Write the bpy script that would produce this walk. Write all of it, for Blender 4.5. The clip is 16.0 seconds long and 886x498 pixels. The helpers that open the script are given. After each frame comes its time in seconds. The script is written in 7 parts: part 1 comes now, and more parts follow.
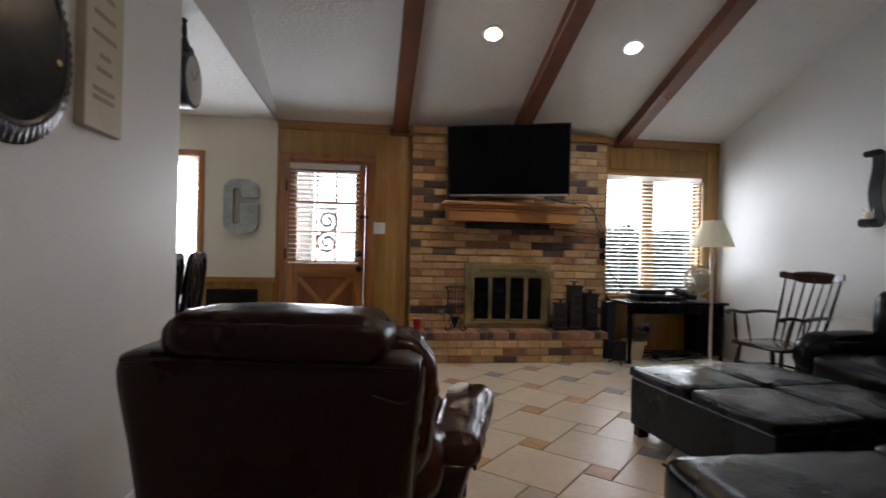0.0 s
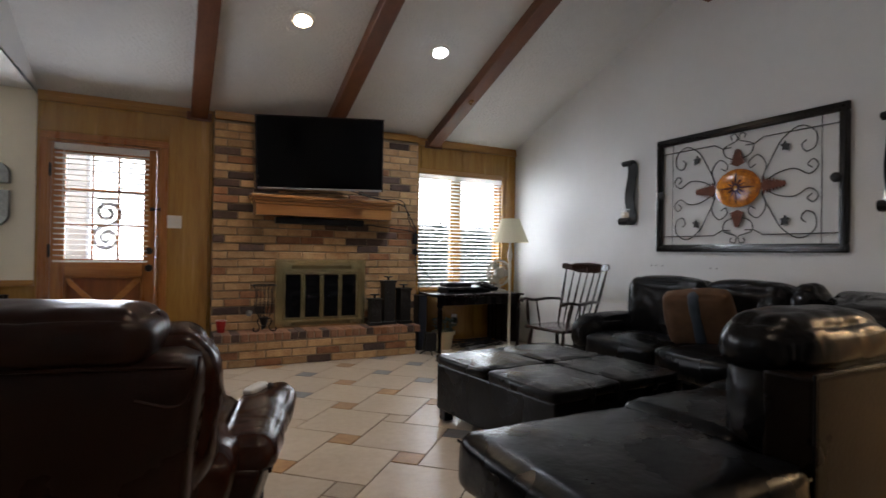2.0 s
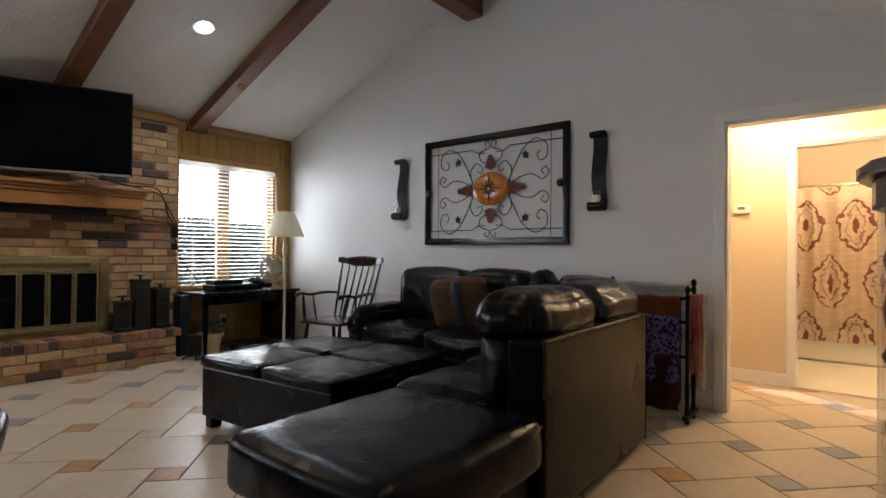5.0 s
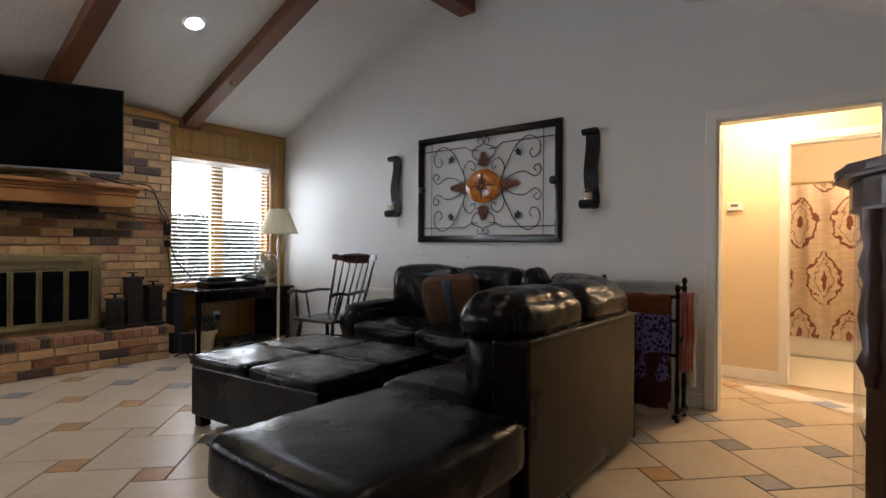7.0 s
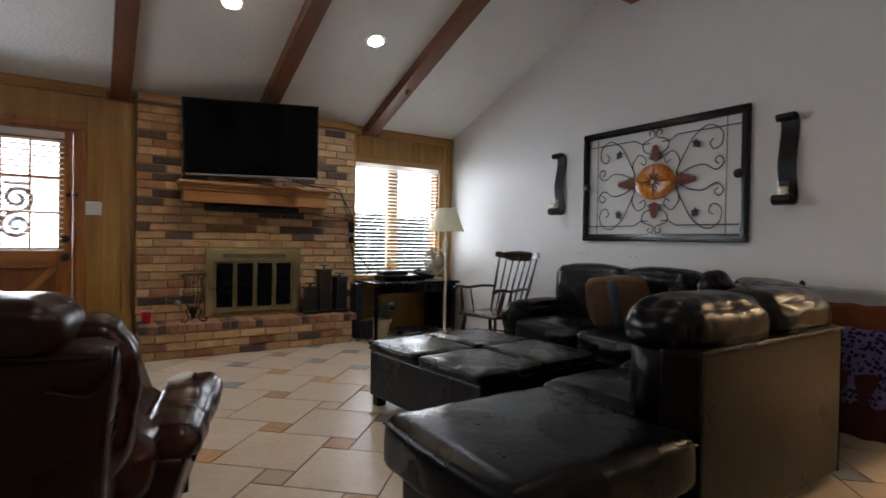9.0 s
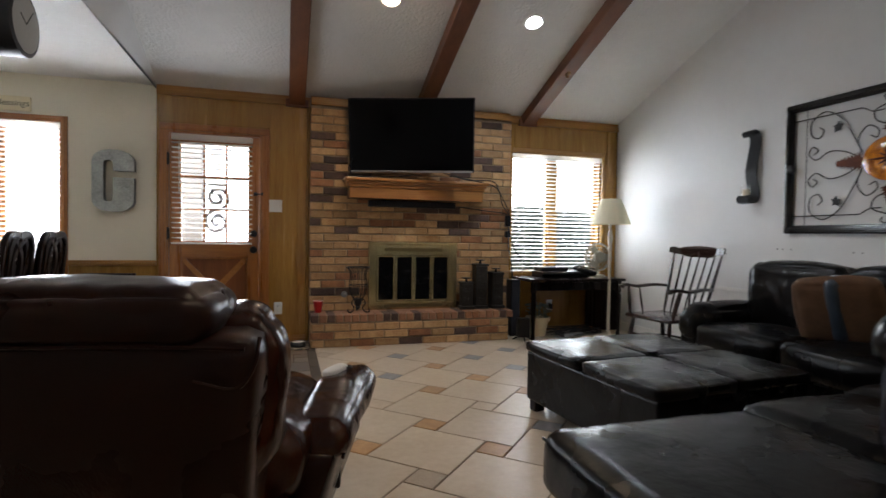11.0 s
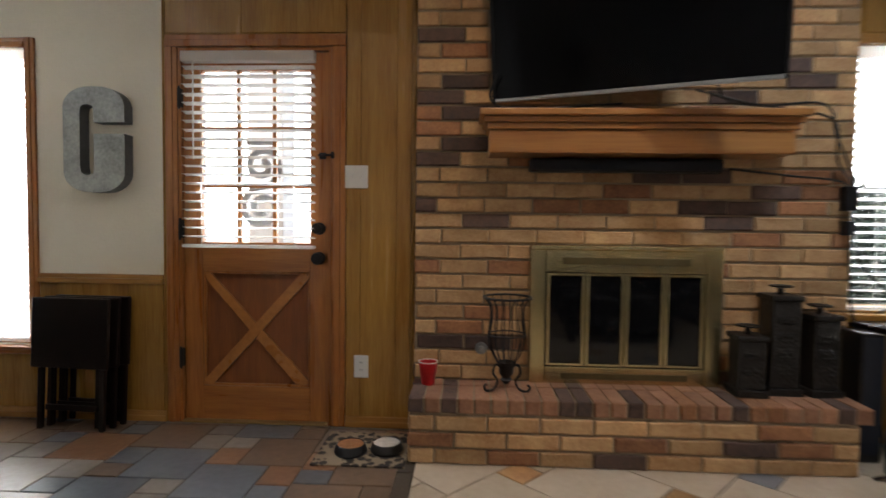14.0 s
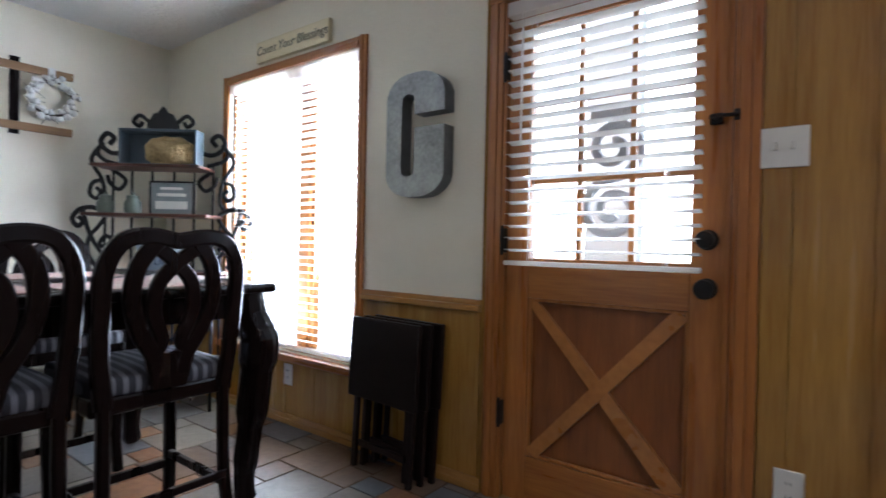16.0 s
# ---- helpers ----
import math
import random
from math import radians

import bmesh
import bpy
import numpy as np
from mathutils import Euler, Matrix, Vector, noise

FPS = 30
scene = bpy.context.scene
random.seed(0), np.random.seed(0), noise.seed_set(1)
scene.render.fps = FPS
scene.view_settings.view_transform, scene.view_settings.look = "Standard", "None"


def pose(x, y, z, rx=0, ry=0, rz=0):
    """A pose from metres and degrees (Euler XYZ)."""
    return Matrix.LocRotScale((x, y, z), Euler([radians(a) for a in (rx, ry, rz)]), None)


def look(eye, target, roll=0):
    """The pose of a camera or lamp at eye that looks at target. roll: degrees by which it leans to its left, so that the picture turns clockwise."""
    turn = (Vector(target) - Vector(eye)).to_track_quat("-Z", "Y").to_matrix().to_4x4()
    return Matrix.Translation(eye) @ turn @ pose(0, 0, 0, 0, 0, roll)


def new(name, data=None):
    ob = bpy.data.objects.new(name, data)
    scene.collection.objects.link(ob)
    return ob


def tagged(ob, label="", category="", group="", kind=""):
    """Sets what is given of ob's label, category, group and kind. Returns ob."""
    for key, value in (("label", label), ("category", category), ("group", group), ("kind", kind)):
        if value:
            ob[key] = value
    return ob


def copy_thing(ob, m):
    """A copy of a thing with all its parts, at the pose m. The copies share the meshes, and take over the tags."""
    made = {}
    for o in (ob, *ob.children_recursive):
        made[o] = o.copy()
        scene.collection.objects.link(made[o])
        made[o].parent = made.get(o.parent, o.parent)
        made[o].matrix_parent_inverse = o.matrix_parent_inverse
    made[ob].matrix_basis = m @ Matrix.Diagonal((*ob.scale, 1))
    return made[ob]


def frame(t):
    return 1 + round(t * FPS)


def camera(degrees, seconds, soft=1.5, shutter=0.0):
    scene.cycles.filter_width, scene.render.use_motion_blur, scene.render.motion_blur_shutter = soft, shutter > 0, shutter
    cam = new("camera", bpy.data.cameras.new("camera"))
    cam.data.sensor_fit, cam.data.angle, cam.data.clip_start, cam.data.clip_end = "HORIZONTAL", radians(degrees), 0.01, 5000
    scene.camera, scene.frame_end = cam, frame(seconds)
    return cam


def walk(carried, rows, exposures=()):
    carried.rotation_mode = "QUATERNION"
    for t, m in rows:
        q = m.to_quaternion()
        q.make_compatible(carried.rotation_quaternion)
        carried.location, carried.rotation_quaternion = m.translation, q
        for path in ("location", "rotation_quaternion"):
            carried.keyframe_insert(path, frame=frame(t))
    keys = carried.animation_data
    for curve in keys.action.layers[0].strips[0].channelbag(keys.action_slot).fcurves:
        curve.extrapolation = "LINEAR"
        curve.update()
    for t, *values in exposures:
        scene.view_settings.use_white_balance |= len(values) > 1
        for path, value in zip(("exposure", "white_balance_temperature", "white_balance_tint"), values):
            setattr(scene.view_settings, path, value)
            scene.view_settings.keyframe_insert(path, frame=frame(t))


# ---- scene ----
cam = camera(80.6, 16.0, shutter=0.5)
METRES, EYE, TILT, LEAN, TURN = 4.1, 1.17, 0.0, 0.0, -10.7
PATH = [
    (0, (0.472, 0.182, 1.142), (0.75, 2.162, 1.146), 1.3),
    (0.5, (0.507, 0.188, 1.116), (0.967, 2.134, 1.132), 1.1),
    (1, (0.52, 0.192, 1.109), (1.147, 2.092, 1.127), 1.1),
    (1.5, (0.538, 0.194, 1.111), (1.319, 2.035, 1.128), 1.0),
    (2, (0.554, 0.196, 1.102), (1.475, 1.972, 1.118), 0.9),
    (2.5, (0.571, 0.208, 1.08), (1.63, 1.904, 1.101), 0.9),
    (3, (0.576, 0.212, 1.071), (1.771, 1.816, 1.092), 0.8),
    (3.5, (0.572, 0.211, 1.063), (1.902, 1.705, 1.083), 0.8),
    (4, (0.577, 0.225, 1.028), (2.037, 1.592, 1.058), 0.4),
    (4.5, (0.548, 0.204, 1.047), (2.108, 1.456, 1.071), 0.5),
    (7, (0.6, 0.138, 1.091), (2.166, 1.382, 1.087), 0.4),
    (7.5, (0.597, 0.13, 1.09), (2.044, 1.511, 1.083), 0.6),
    (8, (0.596, 0.119, 1.087), (1.929, 1.611, 1.076), 0.7),
    (8.5, (0.59, 0.111, 1.101), (1.809, 1.696, 1.081), 0.9),
    (9, (0.571, 0.101, 1.111), (1.683, 1.763, 1.084), 1.0),
    (11.5, (0.767, 0.525, 1.067), (1.211, 2.475, 1.015), 0.8),
    (12, (0.949, 0.993, 1.053), (1.259, 2.968, 0.999), 0.7),
    (12.5, (1.07, 1.505, 1.051), (1.215, 3.499, 0.992), 0.6),
    (13, (1.096, 2.036, 1.104), (1.189, 4.032, 1.018), 0.8),
    (13.5, (1.172, 2.527, 1.089), (1.24, 4.525, 1.016), 0.8),
    (14, (1.17, 3.02, 1.1), (1.075, 5.015, 1.014), 0.7),
    (14.5, (1.029, 3.413, 1.088), (0.632, 5.373, 1.028), 0.7),
    (15, (0.905, 3.726, 1.088), (0.112, 5.561, 1.032), 0.8),
    (15.5, (0.783, 3.897, 1.081), (-0.245, 5.612, 1.036), 0.9),
    (16, (0.7, 3.94, 1.045), (-0.504, 5.537, 1.03), 1.2),
]
walk(cam, [(t, look(eye, target, roll)) for t, eye, target, roll in PATH], [(0, .15, 6300, 14), (9, .17, 6300, 14), (11.5, .35, 6350, 12), (12.5, .42, 6500, 12), (13.5, .45, 6600, 12), (14.5, .5, 6050, 12), (16, .5, 5500, 12)])

# ---- world, sun, lights ----
world = bpy.data.worlds.new("sky")
scene.world = world
world.use_nodes = True
wn = world.node_tree.nodes
sky = wn.new("ShaderNodeTexSky")
sky.sky_type, sky.sun_disc = 'NISHITA', False
sky.sun_elevation, sky.sun_rotation = radians(48), radians(200)
world.node_tree.links.new(sky.outputs[0], wn["Background"].inputs[0])
wn["Background"].inputs[1].default_value = 0.15


def lamp(name, kind, energy, colour, m, **settings):
    data = bpy.data.lights.new(name, kind)
    data.energy, data.color = energy, colour
    if kind == "AREA":
        data.shape = "RECTANGLE"
        data.size, data.size_y = settings["size"]
    elif kind == "SUN":
        data.angle = settings["angle"]
    else:
        data.shadow_soft_size = settings.get("soft", 0.05)
        if kind == "SPOT":
            data.spot_size, data.spot_blend = settings["cone"], settings.get("blend", 0.6)
    ob = new(name, data)
    ob.matrix_world = m
    return ob


# the sun stands behind the house, so no beam falls through the north windows
lamp("sun", "SUN", 3.0, (1.0, 0.95, 0.88), look((0, 0, 0), (0.25, 0.62, -0.74)), angle=radians(0.6))
# daylight in the openings of the two windows and the glazed door
lamp("daylight_dining", "AREA", 115, (0.88, 0.94, 1.0), look((-1.87, 6.02, 1.25), (-1.87, 0, 2.6)), size=(1.12, 1.55))
lamp("daylight_door", "AREA", 14, (0.88, 0.94, 1.0), look((0.0, 5.735, 1.5), (0, 0, 0.9)), size=(0.56, 0.9))
lamp("daylight_window", "AREA", 42, (0.84, 0.93, 1.0), look((3.7, 6.02, 1.4), (3.2, 0, 2.2)), size=(1.1, 1.25))

# ---- mesh helpers ----
def part(name, bm, material, parent=None, label=""):
    """Links a bmesh as one mesh object, under a thing or a part where one is given."""
    me = bpy.data.meshes.new(name)
    bmesh.ops.recalc_face_normals(bm, faces=bm.faces[:])
    bm.to_mesh(me)
    bm.free()
    me.materials.append(material)
    ob = new(name, me)
    if parent is not None:
        ob.parent = parent
    if label:
        ob["label"] = label
    return ob


def smooth(ob, angle=40):
    """Shades smooth, but for edges sharper than the angle."""
    me = ob.data
    bm = bmesh.new()
    bm.from_mesh(me)
    for fc in bm.faces:
        fc.smooth = True
    for e in bm.edges:
        if len(e.link_faces) == 2:
            e.smooth = e.calc_face_angle(0) < radians(angle)
    bm.to_mesh(me)
    bm.free()
    return ob


def thing(name, m, label, category, group=""):
    ob = new(name)
    ob.empty_display_size = 0.1
    ob.matrix_world = m
    return tagged(ob, label, category, group)


def box(bm, x0, x1, y0, y1, z0, z1, bevel=0.0, m=None, seg=2):
    r = bmesh.ops.create_cube(bm, size=1)
    vs = r["verts"]
    for v in vs:
        v.co = Vector((x0 + (v.co.x + .5) * (x1 - x0), y0 + (v.co.y + .5) * (y1 - y0), z0 + (v.co.z + .5) * (z1 - z0)))
    if bevel > 0:
        es = list({e for v in vs for e in v.link_edges})
        r = bmesh.ops.bevel(bm, geom=es, offset=bevel, segments=seg, affect='EDGES', profile=0.5)
        vs = list({v for fc in r["faces"] for v in fc.verts} | {v for v in vs if v.is_valid})
    if m is not None:
        bmesh.ops.transform(bm, matrix=m, verts=vs)
    return bm


def one_box(*a, **k):
    return box(bmesh.new(), *a, **k)


def rod(bm, p, q, r0, r1=None, seg=10):
    """A tapered round bar from p to q."""
    p, q = Vector(p), Vector(q)
    d = q - p
    m = Matrix.Translation((p + q) / 2) @ d.to_track_quat("Z", "Y").to_matrix().to_4x4()
    bmesh.ops.create_cone(bm, cap_ends=True, segments=seg, radius1=r0, radius2=r0 if r1 is None else r1, depth=d.length, matrix=m)
    return bm


def lathe(bm, profile, at=(0, 0, 0), seg=24, m=None):
    """A turned body: (radius, height) pairs from bottom to top."""
    rings = []
    for r, z in profile:
        ring = []
        for i in range(seg):
            a = 2 * math.pi * i / seg
            co = Vector((at[0] + r * math.cos(a), at[1] + r * math.sin(a), at[2] + z))
            ring.append(bm.verts.new(m @ co if m is not None else co))
        rings.append(ring)
    for a, b in zip(rings, rings[1:]):
        for i in range(seg):
            j = (i + 1) % seg
            bm.faces.new((a[i], a[j], b[j], b[i]))
    if profile[0][0] > 1e-5:
        bm.faces.new(rings[0][::-1])
    if profile[-1][0] > 1e-5:
        bm.faces.new(rings[-1])
    return bm


def tube(bm, points, radius, seg=8, flat=None, closed=False):
    """A bar swept along points; radius may be a list; flat=(w, h, up) gives an oblong section."""
    pts = [Vector(p) for p in points]
    n = len(pts)
    rad = list(radius) if isinstance(radius, (list, tuple)) else [radius] * n
    rings, side = [], None
    for i, p in enumerate(pts):
        a = pts[(i - 1) % n] if (i or closed) else p
        b = pts[(i + 1) % n] if (i < n - 1 or closed) else p
        d = (b - a).normalized()
        if flat:
            up = Vector(flat[2])
            s = d.cross(up)
            s = s.normalized() if s.length > 1e-4 else Vector((1, 0, 0))
            u = s.cross(d).normalized()
            w, h = flat[0] / 2 * rad[i], flat[1] / 2 * rad[i]
            c = min(w, h) * 0.45
            ring = [p + s * x + u * z for x, z in ((-w + c, -h), (w - c, -h), (w, -h + c), (w, h - c), (w - c, h), (-w + c, h), (-w, h - c), (-w, -h + c))]
        else:
            if side is None:
                side = d.orthogonal().normalized()
            side = (side - d * side.dot(d)).normalized()
            u = d.cross(side)
            ring = [p + (side * math.cos(2 * math.pi * k / seg) + u * math.sin(2 * math.pi * k / seg)) * rad[i] for k in range(seg)]
        rings.append([bm.verts.new(c) for c in ring])
    k = len(rings[0])
    for i in range(n if closed else n - 1):
        a, b = rings[i], rings[(i + 1) % n]
        for j in range(k):
            bm.faces.new((a[j], a[(j + 1) % k], b[(j + 1) % k], b[j]))
    if not closed:
        bm.faces.new(rings[0][::-1])
        bm.faces.new(rings[-1])
    return bm


def prism(bm, outline, z0, z1, m=None, holes=()):
    """An outline in x and y raised from z0 to z1."""
    lo = [bm.verts.new((x, y, z0)) for x, y in outline]
    hi = [bm.verts.new((x, y, z1)) for x, y in outline]
    n = len(lo)
    bm.faces.new(lo[::-1])
    bm.faces.new(hi)
    for i in range(n):
        bm.faces.new((lo[i], lo[(i + 1) % n], hi[(i + 1) % n], hi[i]))
    if m is not None:
        bmesh.ops.transform(bm, matrix=m, verts=lo + hi)
    return bm


def arc(cx, cy, r, a0, a1, n):
    return [(cx + r * math.cos(radians(a0 + (a1 - a0) * i / n)), cy + r * math.sin(radians(a0 + (a1 - a0) * i / n))) for i in range(n + 1)]


def curve_pts(points, n=6):
    """A smooth curve through the points."""
    p = [Vector(q) for q in points]
    p = [2 * p[0] - p[1]] + p + [2 * p[-1] - p[-2]]
    out = []
    for i in range(1, len(p) - 2):
        for k in range(n):
            t = k / n
            a, b, c, d = p[i - 1], p[i], p[i + 1], p[i + 2]
            out.append(0.5 * (2 * b + (c - a) * t + (2 * a - 5 * b + 4 * c - d) * t * t + (3 * b - a - 3 * c + d) * t ** 3))
    out.append(p[-2])
    return out


def cushion(bm, x0, x1, y0, y1, z0, z1, puff=0.25, n=8, power=4.0, wrinkle=0.0, m=None, seed=0.0):
    """A padded block with swelling faces and rounded edges."""
    before = set(bm.verts)
    r = bmesh.ops.create_cube(bm, size=2)
    es = list({e for v in r["verts"] for e in v.link_edges})
    bmesh.ops.subdivide_edges(bm, edges=es, cuts=n, use_grid_fill=True)
    seen = [v for v in bm.verts if v not in before]
    cx, cy, cz = (x0 + x1) / 2, (y0 + y1) / 2, (z0 + z1) / 2
    hx, hy, hz = (x1 - x0) / 2, (y1 - y0) / 2, (z1 - z0) / 2
    least = min(hx, hy, hz)
    for v in seen:
        c = v.co.copy()
        norm = (abs(c.x) ** power + abs(c.y) ** power + abs(c.z) ** power) ** (1 / power)
        rnd = c / norm
        # round the corners by the least half size, keep the faces full
        d = Vector((max(0, abs(c.x) * hx - (hx - least)), max(0, abs(c.y) * hy - (hy - least)), max(0, abs(c.z) * hz - (hz - least))))
        core = Vector([math.copysign(min(abs(q) * h, h - least), q) for q, h in zip(c, (hx, hy, hz))])
        lp = (d.x ** power + d.y ** power + d.z ** power) ** (1 / power)
        out = Vector([math.copysign(q, s) for q, s in zip(d, c)]) * (least / lp if lp > 1e-6 else 1)
        p = core + out
        bulge = (1 - c.x ** 2 * 0.9) * (1 - c.y ** 2 * 0.9) if abs(c.z) > .99 else (1 - c.x ** 2 * 0.9) * (1 - c.z ** 2 * 0.9) if abs(c.y) > .99 else (1 - c.y ** 2 * .9) * (1 - c.z ** 2 * .9)
        p += out.normalized() * bulge * puff * least if out.length > 1e-6 else Vector()
        if wrinkle:
            q = Vector((p.x * 5 + seed, p.y * 5, p.z * 5))
            p += (out.normalized() if out.length else Vector((0, 0, 1))) * wrinkle * (noise.noise(q) + 0.6 * noise.noise(q * 2.7))
        v.co = p + Vector((cx, cy, cz))
    for v in seen:
        for fc in v.link_faces:
            fc.smooth = True
    if m is not None:
        bmesh.ops.transform(bm, matrix=m, verts=seen)
    return bm


def padded(x0, x1, y0, y1, z0, z1, r=.05, crown=.02, n=16, crease=0.0, m=None, seed=0.0):
    """A boxed cushion: rounded edges of radius r, crowned faces, pulled folds."""
    bm = bmesh.new()
    bmesh.ops.create_cube(bm, size=2)
    bmesh.ops.subdivide_edges(bm, edges=bm.edges[:], cuts=n, use_grid_fill=True)
    mid = Vector(((x0 + x1) / 2, (y0 + y1) / 2, (z0 + z1) / 2))
    half_ = ((x1 - x0) / 2, (y1 - y0) / 2, (z1 - z0) / 2)
    for v in bm.verts:
        c = v.co.copy()
        a = [abs(q) * h for q, h in zip(c, half_)]
        core = [min(q, h - r) for q, h in zip(a, half_)]
        d = Vector([q - k for q, k in zip(a, core)])
        d *= max(d) / d.length
        out = Vector([math.copysign(q, k) for q, k in zip(d, c)])
        p = Vector([math.copysign(q, k) for q, k in zip(core, c)]) + out
        nrm = out.normalized()
        flat_ = sorted(abs(q) for q in c)[:2]
        p += nrm * crown * (1 - flat_[0] ** 2) * (1 - flat_[1] ** 2)
        if crease:
            q = p * 6 + Vector((seed * 1.7, seed, -seed))
            w = noise.noise(q * Vector((1, 1, .8)).length * .6)
            fold = max(0, 1 - 4.5 * abs(w))
            edge = .35 + .65 * max(flat_)
            p += nrm * crease * (-.9 * fold * edge + .55 * noise.noise(q * .7) + .3 * noise.noise(q * 2.3))
        v.co = p + mid
    for fc in bm.faces:
        fc.smooth = True
    if m is not None:
        bmesh.ops.transform(bm, matrix=m, verts=bm.verts[:])
    return bm


# ---- materials ----
def material(name, colour, rough=0.5, metal=0.0, vary=0.0, scale=8.0, bump=0.0, bump_scale=60.0, spec=0.5, stretch=(1, 1, 1), second=None, per_piece=0.0, coat=0.0, sheen=0.0, rough_vary=0.0, distance=0.004):
    """A surface with colour variation at two scales, gloss and fine relief."""
    mt = bpy.data.materials.new(name)
    mt.use_nodes = True
    nd, ln = mt.node_tree.nodes, mt.node_tree.links
    b = nd["Principled BSDF"]
    b.inputs["Roughness"].default_value, b.inputs["Metallic"].default_value = rough, metal
    b.inputs["Specular IOR Level"].default_value = spec
    b.inputs["Coat Weight"].default_value = coat
    b.inputs["Coat Roughness"].default_value = 0.15
    b.inputs["Sheen Weight"].default_value = sheen
    tc, mp = nd.new("ShaderNodeTexCoord"), nd.new("ShaderNodeMapping")
    mp.inputs["Scale"].default_value = stretch
    ln.new(tc.outputs["Object"], mp.inputs["Vector"])
    big, fine = nd.new("ShaderNodeTexNoise"), nd.new("ShaderNodeTexNoise")
    big.inputs["Scale"].default_value, fine.inputs["Scale"].default_value = scale, scale * 7
    big.inputs["Detail"].default_value = fine.inputs["Detail"].default_value = 4
    info = nd.new("ShaderNodeObjectInfo")
    for q in (big, fine):
        ln.new(mp.outputs[0], q.inputs["Vector"])
    mix = nd.new("ShaderNodeMix")
    mix.data_type = 'RGBA'
    dark = second or tuple(c * max(0.0, 1 - vary) for c in colour)
    mix.inputs[6].default_value, mix.inputs[7].default_value = (*dark, 1), (*colour, 1)
    add = nd.new("ShaderNodeMath")
    add.operation = 'MULTIPLY_ADD'
    add.inputs[1].default_value = 0.45
    ln.new(fine.outputs[0], add.inputs[0])
    half = nd.new("ShaderNodeMath")
    half.operation = 'MULTIPLY'
    half.inputs[1].default_value = 0.6
    ln.new(big.outputs[0], half.inputs[0])
    ln.new(half.outputs[0], add.inputs[2])
    ramp = nd.new("ShaderNodeMapRange")
    ramp.inputs["From Min"].default_value, ramp.inputs["From Max"].default_value = 0.33, 0.72
    ln.new(add.outputs[0], ramp.inputs["Value"])
    ln.new(ramp.outputs[0], mix.inputs[0])
    out = mix.outputs[2]
    if per_piece:
        hsv = nd.new("ShaderNodeHueSaturation")
        mr = nd.new("ShaderNodeMapRange")
        mr.inputs["To Min"].default_value, mr.inputs["To Max"].default_value = 1 - per_piece, 1 + per_piece
        ln.new(info.outputs["Random"], mr.inputs["Value"])
        ln.new(mr.outputs[0], hsv.inputs["Value"])
        ln.new(out, hsv.inputs["Color"])
        off = nd.new("ShaderNodeVectorMath")
        off.operation = 'ADD'
        sc = nd.new("ShaderNodeMath")
        sc.operation = 'MULTIPLY'
        sc.inputs[1].default_value = 37.0
        ln.new(info.outputs["Random"], sc.inputs[0])
        ln.new(tc.outputs["Object"], off.inputs[0])
        ln.new(sc.outputs[0], off.inputs[1])
        ln.new(off.outputs[0], mp.inputs["Vector"])
        out = hsv.outputs[0]
    ln.new(out, b.inputs["Base Color"])
    if rough_vary:
        rr = nd.new("ShaderNodeMapRange")
        rr.inputs["To Min"].default_value, rr.inputs["To Max"].default_value = max(0.03, rough - rough_vary), min(1, rough + rough_vary)
        ln.new(big.outputs[0], rr.inputs["Value"])
        ln.new(rr.outputs[0], b.inputs["Roughness"])
    if bump:
        bn, bp = nd.new("ShaderNodeTexNoise"), nd.new("ShaderNodeBump")
        bn.inputs["Scale"].default_value, bn.inputs["Detail"].default_value = bump_scale, 5
        ln.new(mp.outputs[0], bn.inputs["Vector"])
        ln.new(bn.outputs[0], bp.inputs["Height"])
        bp.inputs["Strength"].default_value, bp.inputs["Distance"].default_value = bump, distance
        ln.new(bp.outputs[0], b.inputs["Normal"])
    return mt


def wood(name, light, dark, rough=0.4, grain=(1, 1, 0.06), scale=18.0, coat=0.0, per_piece=0.0, bump=0.15):
    """Timber: long streaks along the axis that is squeezed, with wavering rings."""
    mt = material(name, light, rough, second=dark, scale=scale, stretch=grain, bump=bump, bump_scale=90, coat=coat, per_piece=per_piece, rough_vary=0.1, distance=0.002)
    return mt


def glow(name, colour, strength):
    mt = bpy.data.materials.new(name)
    mt.use_nodes = True
    b = mt.node_tree.nodes["Principled BSDF"]
    b.inputs["Base Color"].default_value = (*colour, 1)
    b.inputs["Emission Color"].default_value = (*colour, 1)
    b.inputs["Emission Strength"].default_value = strength
    return mt


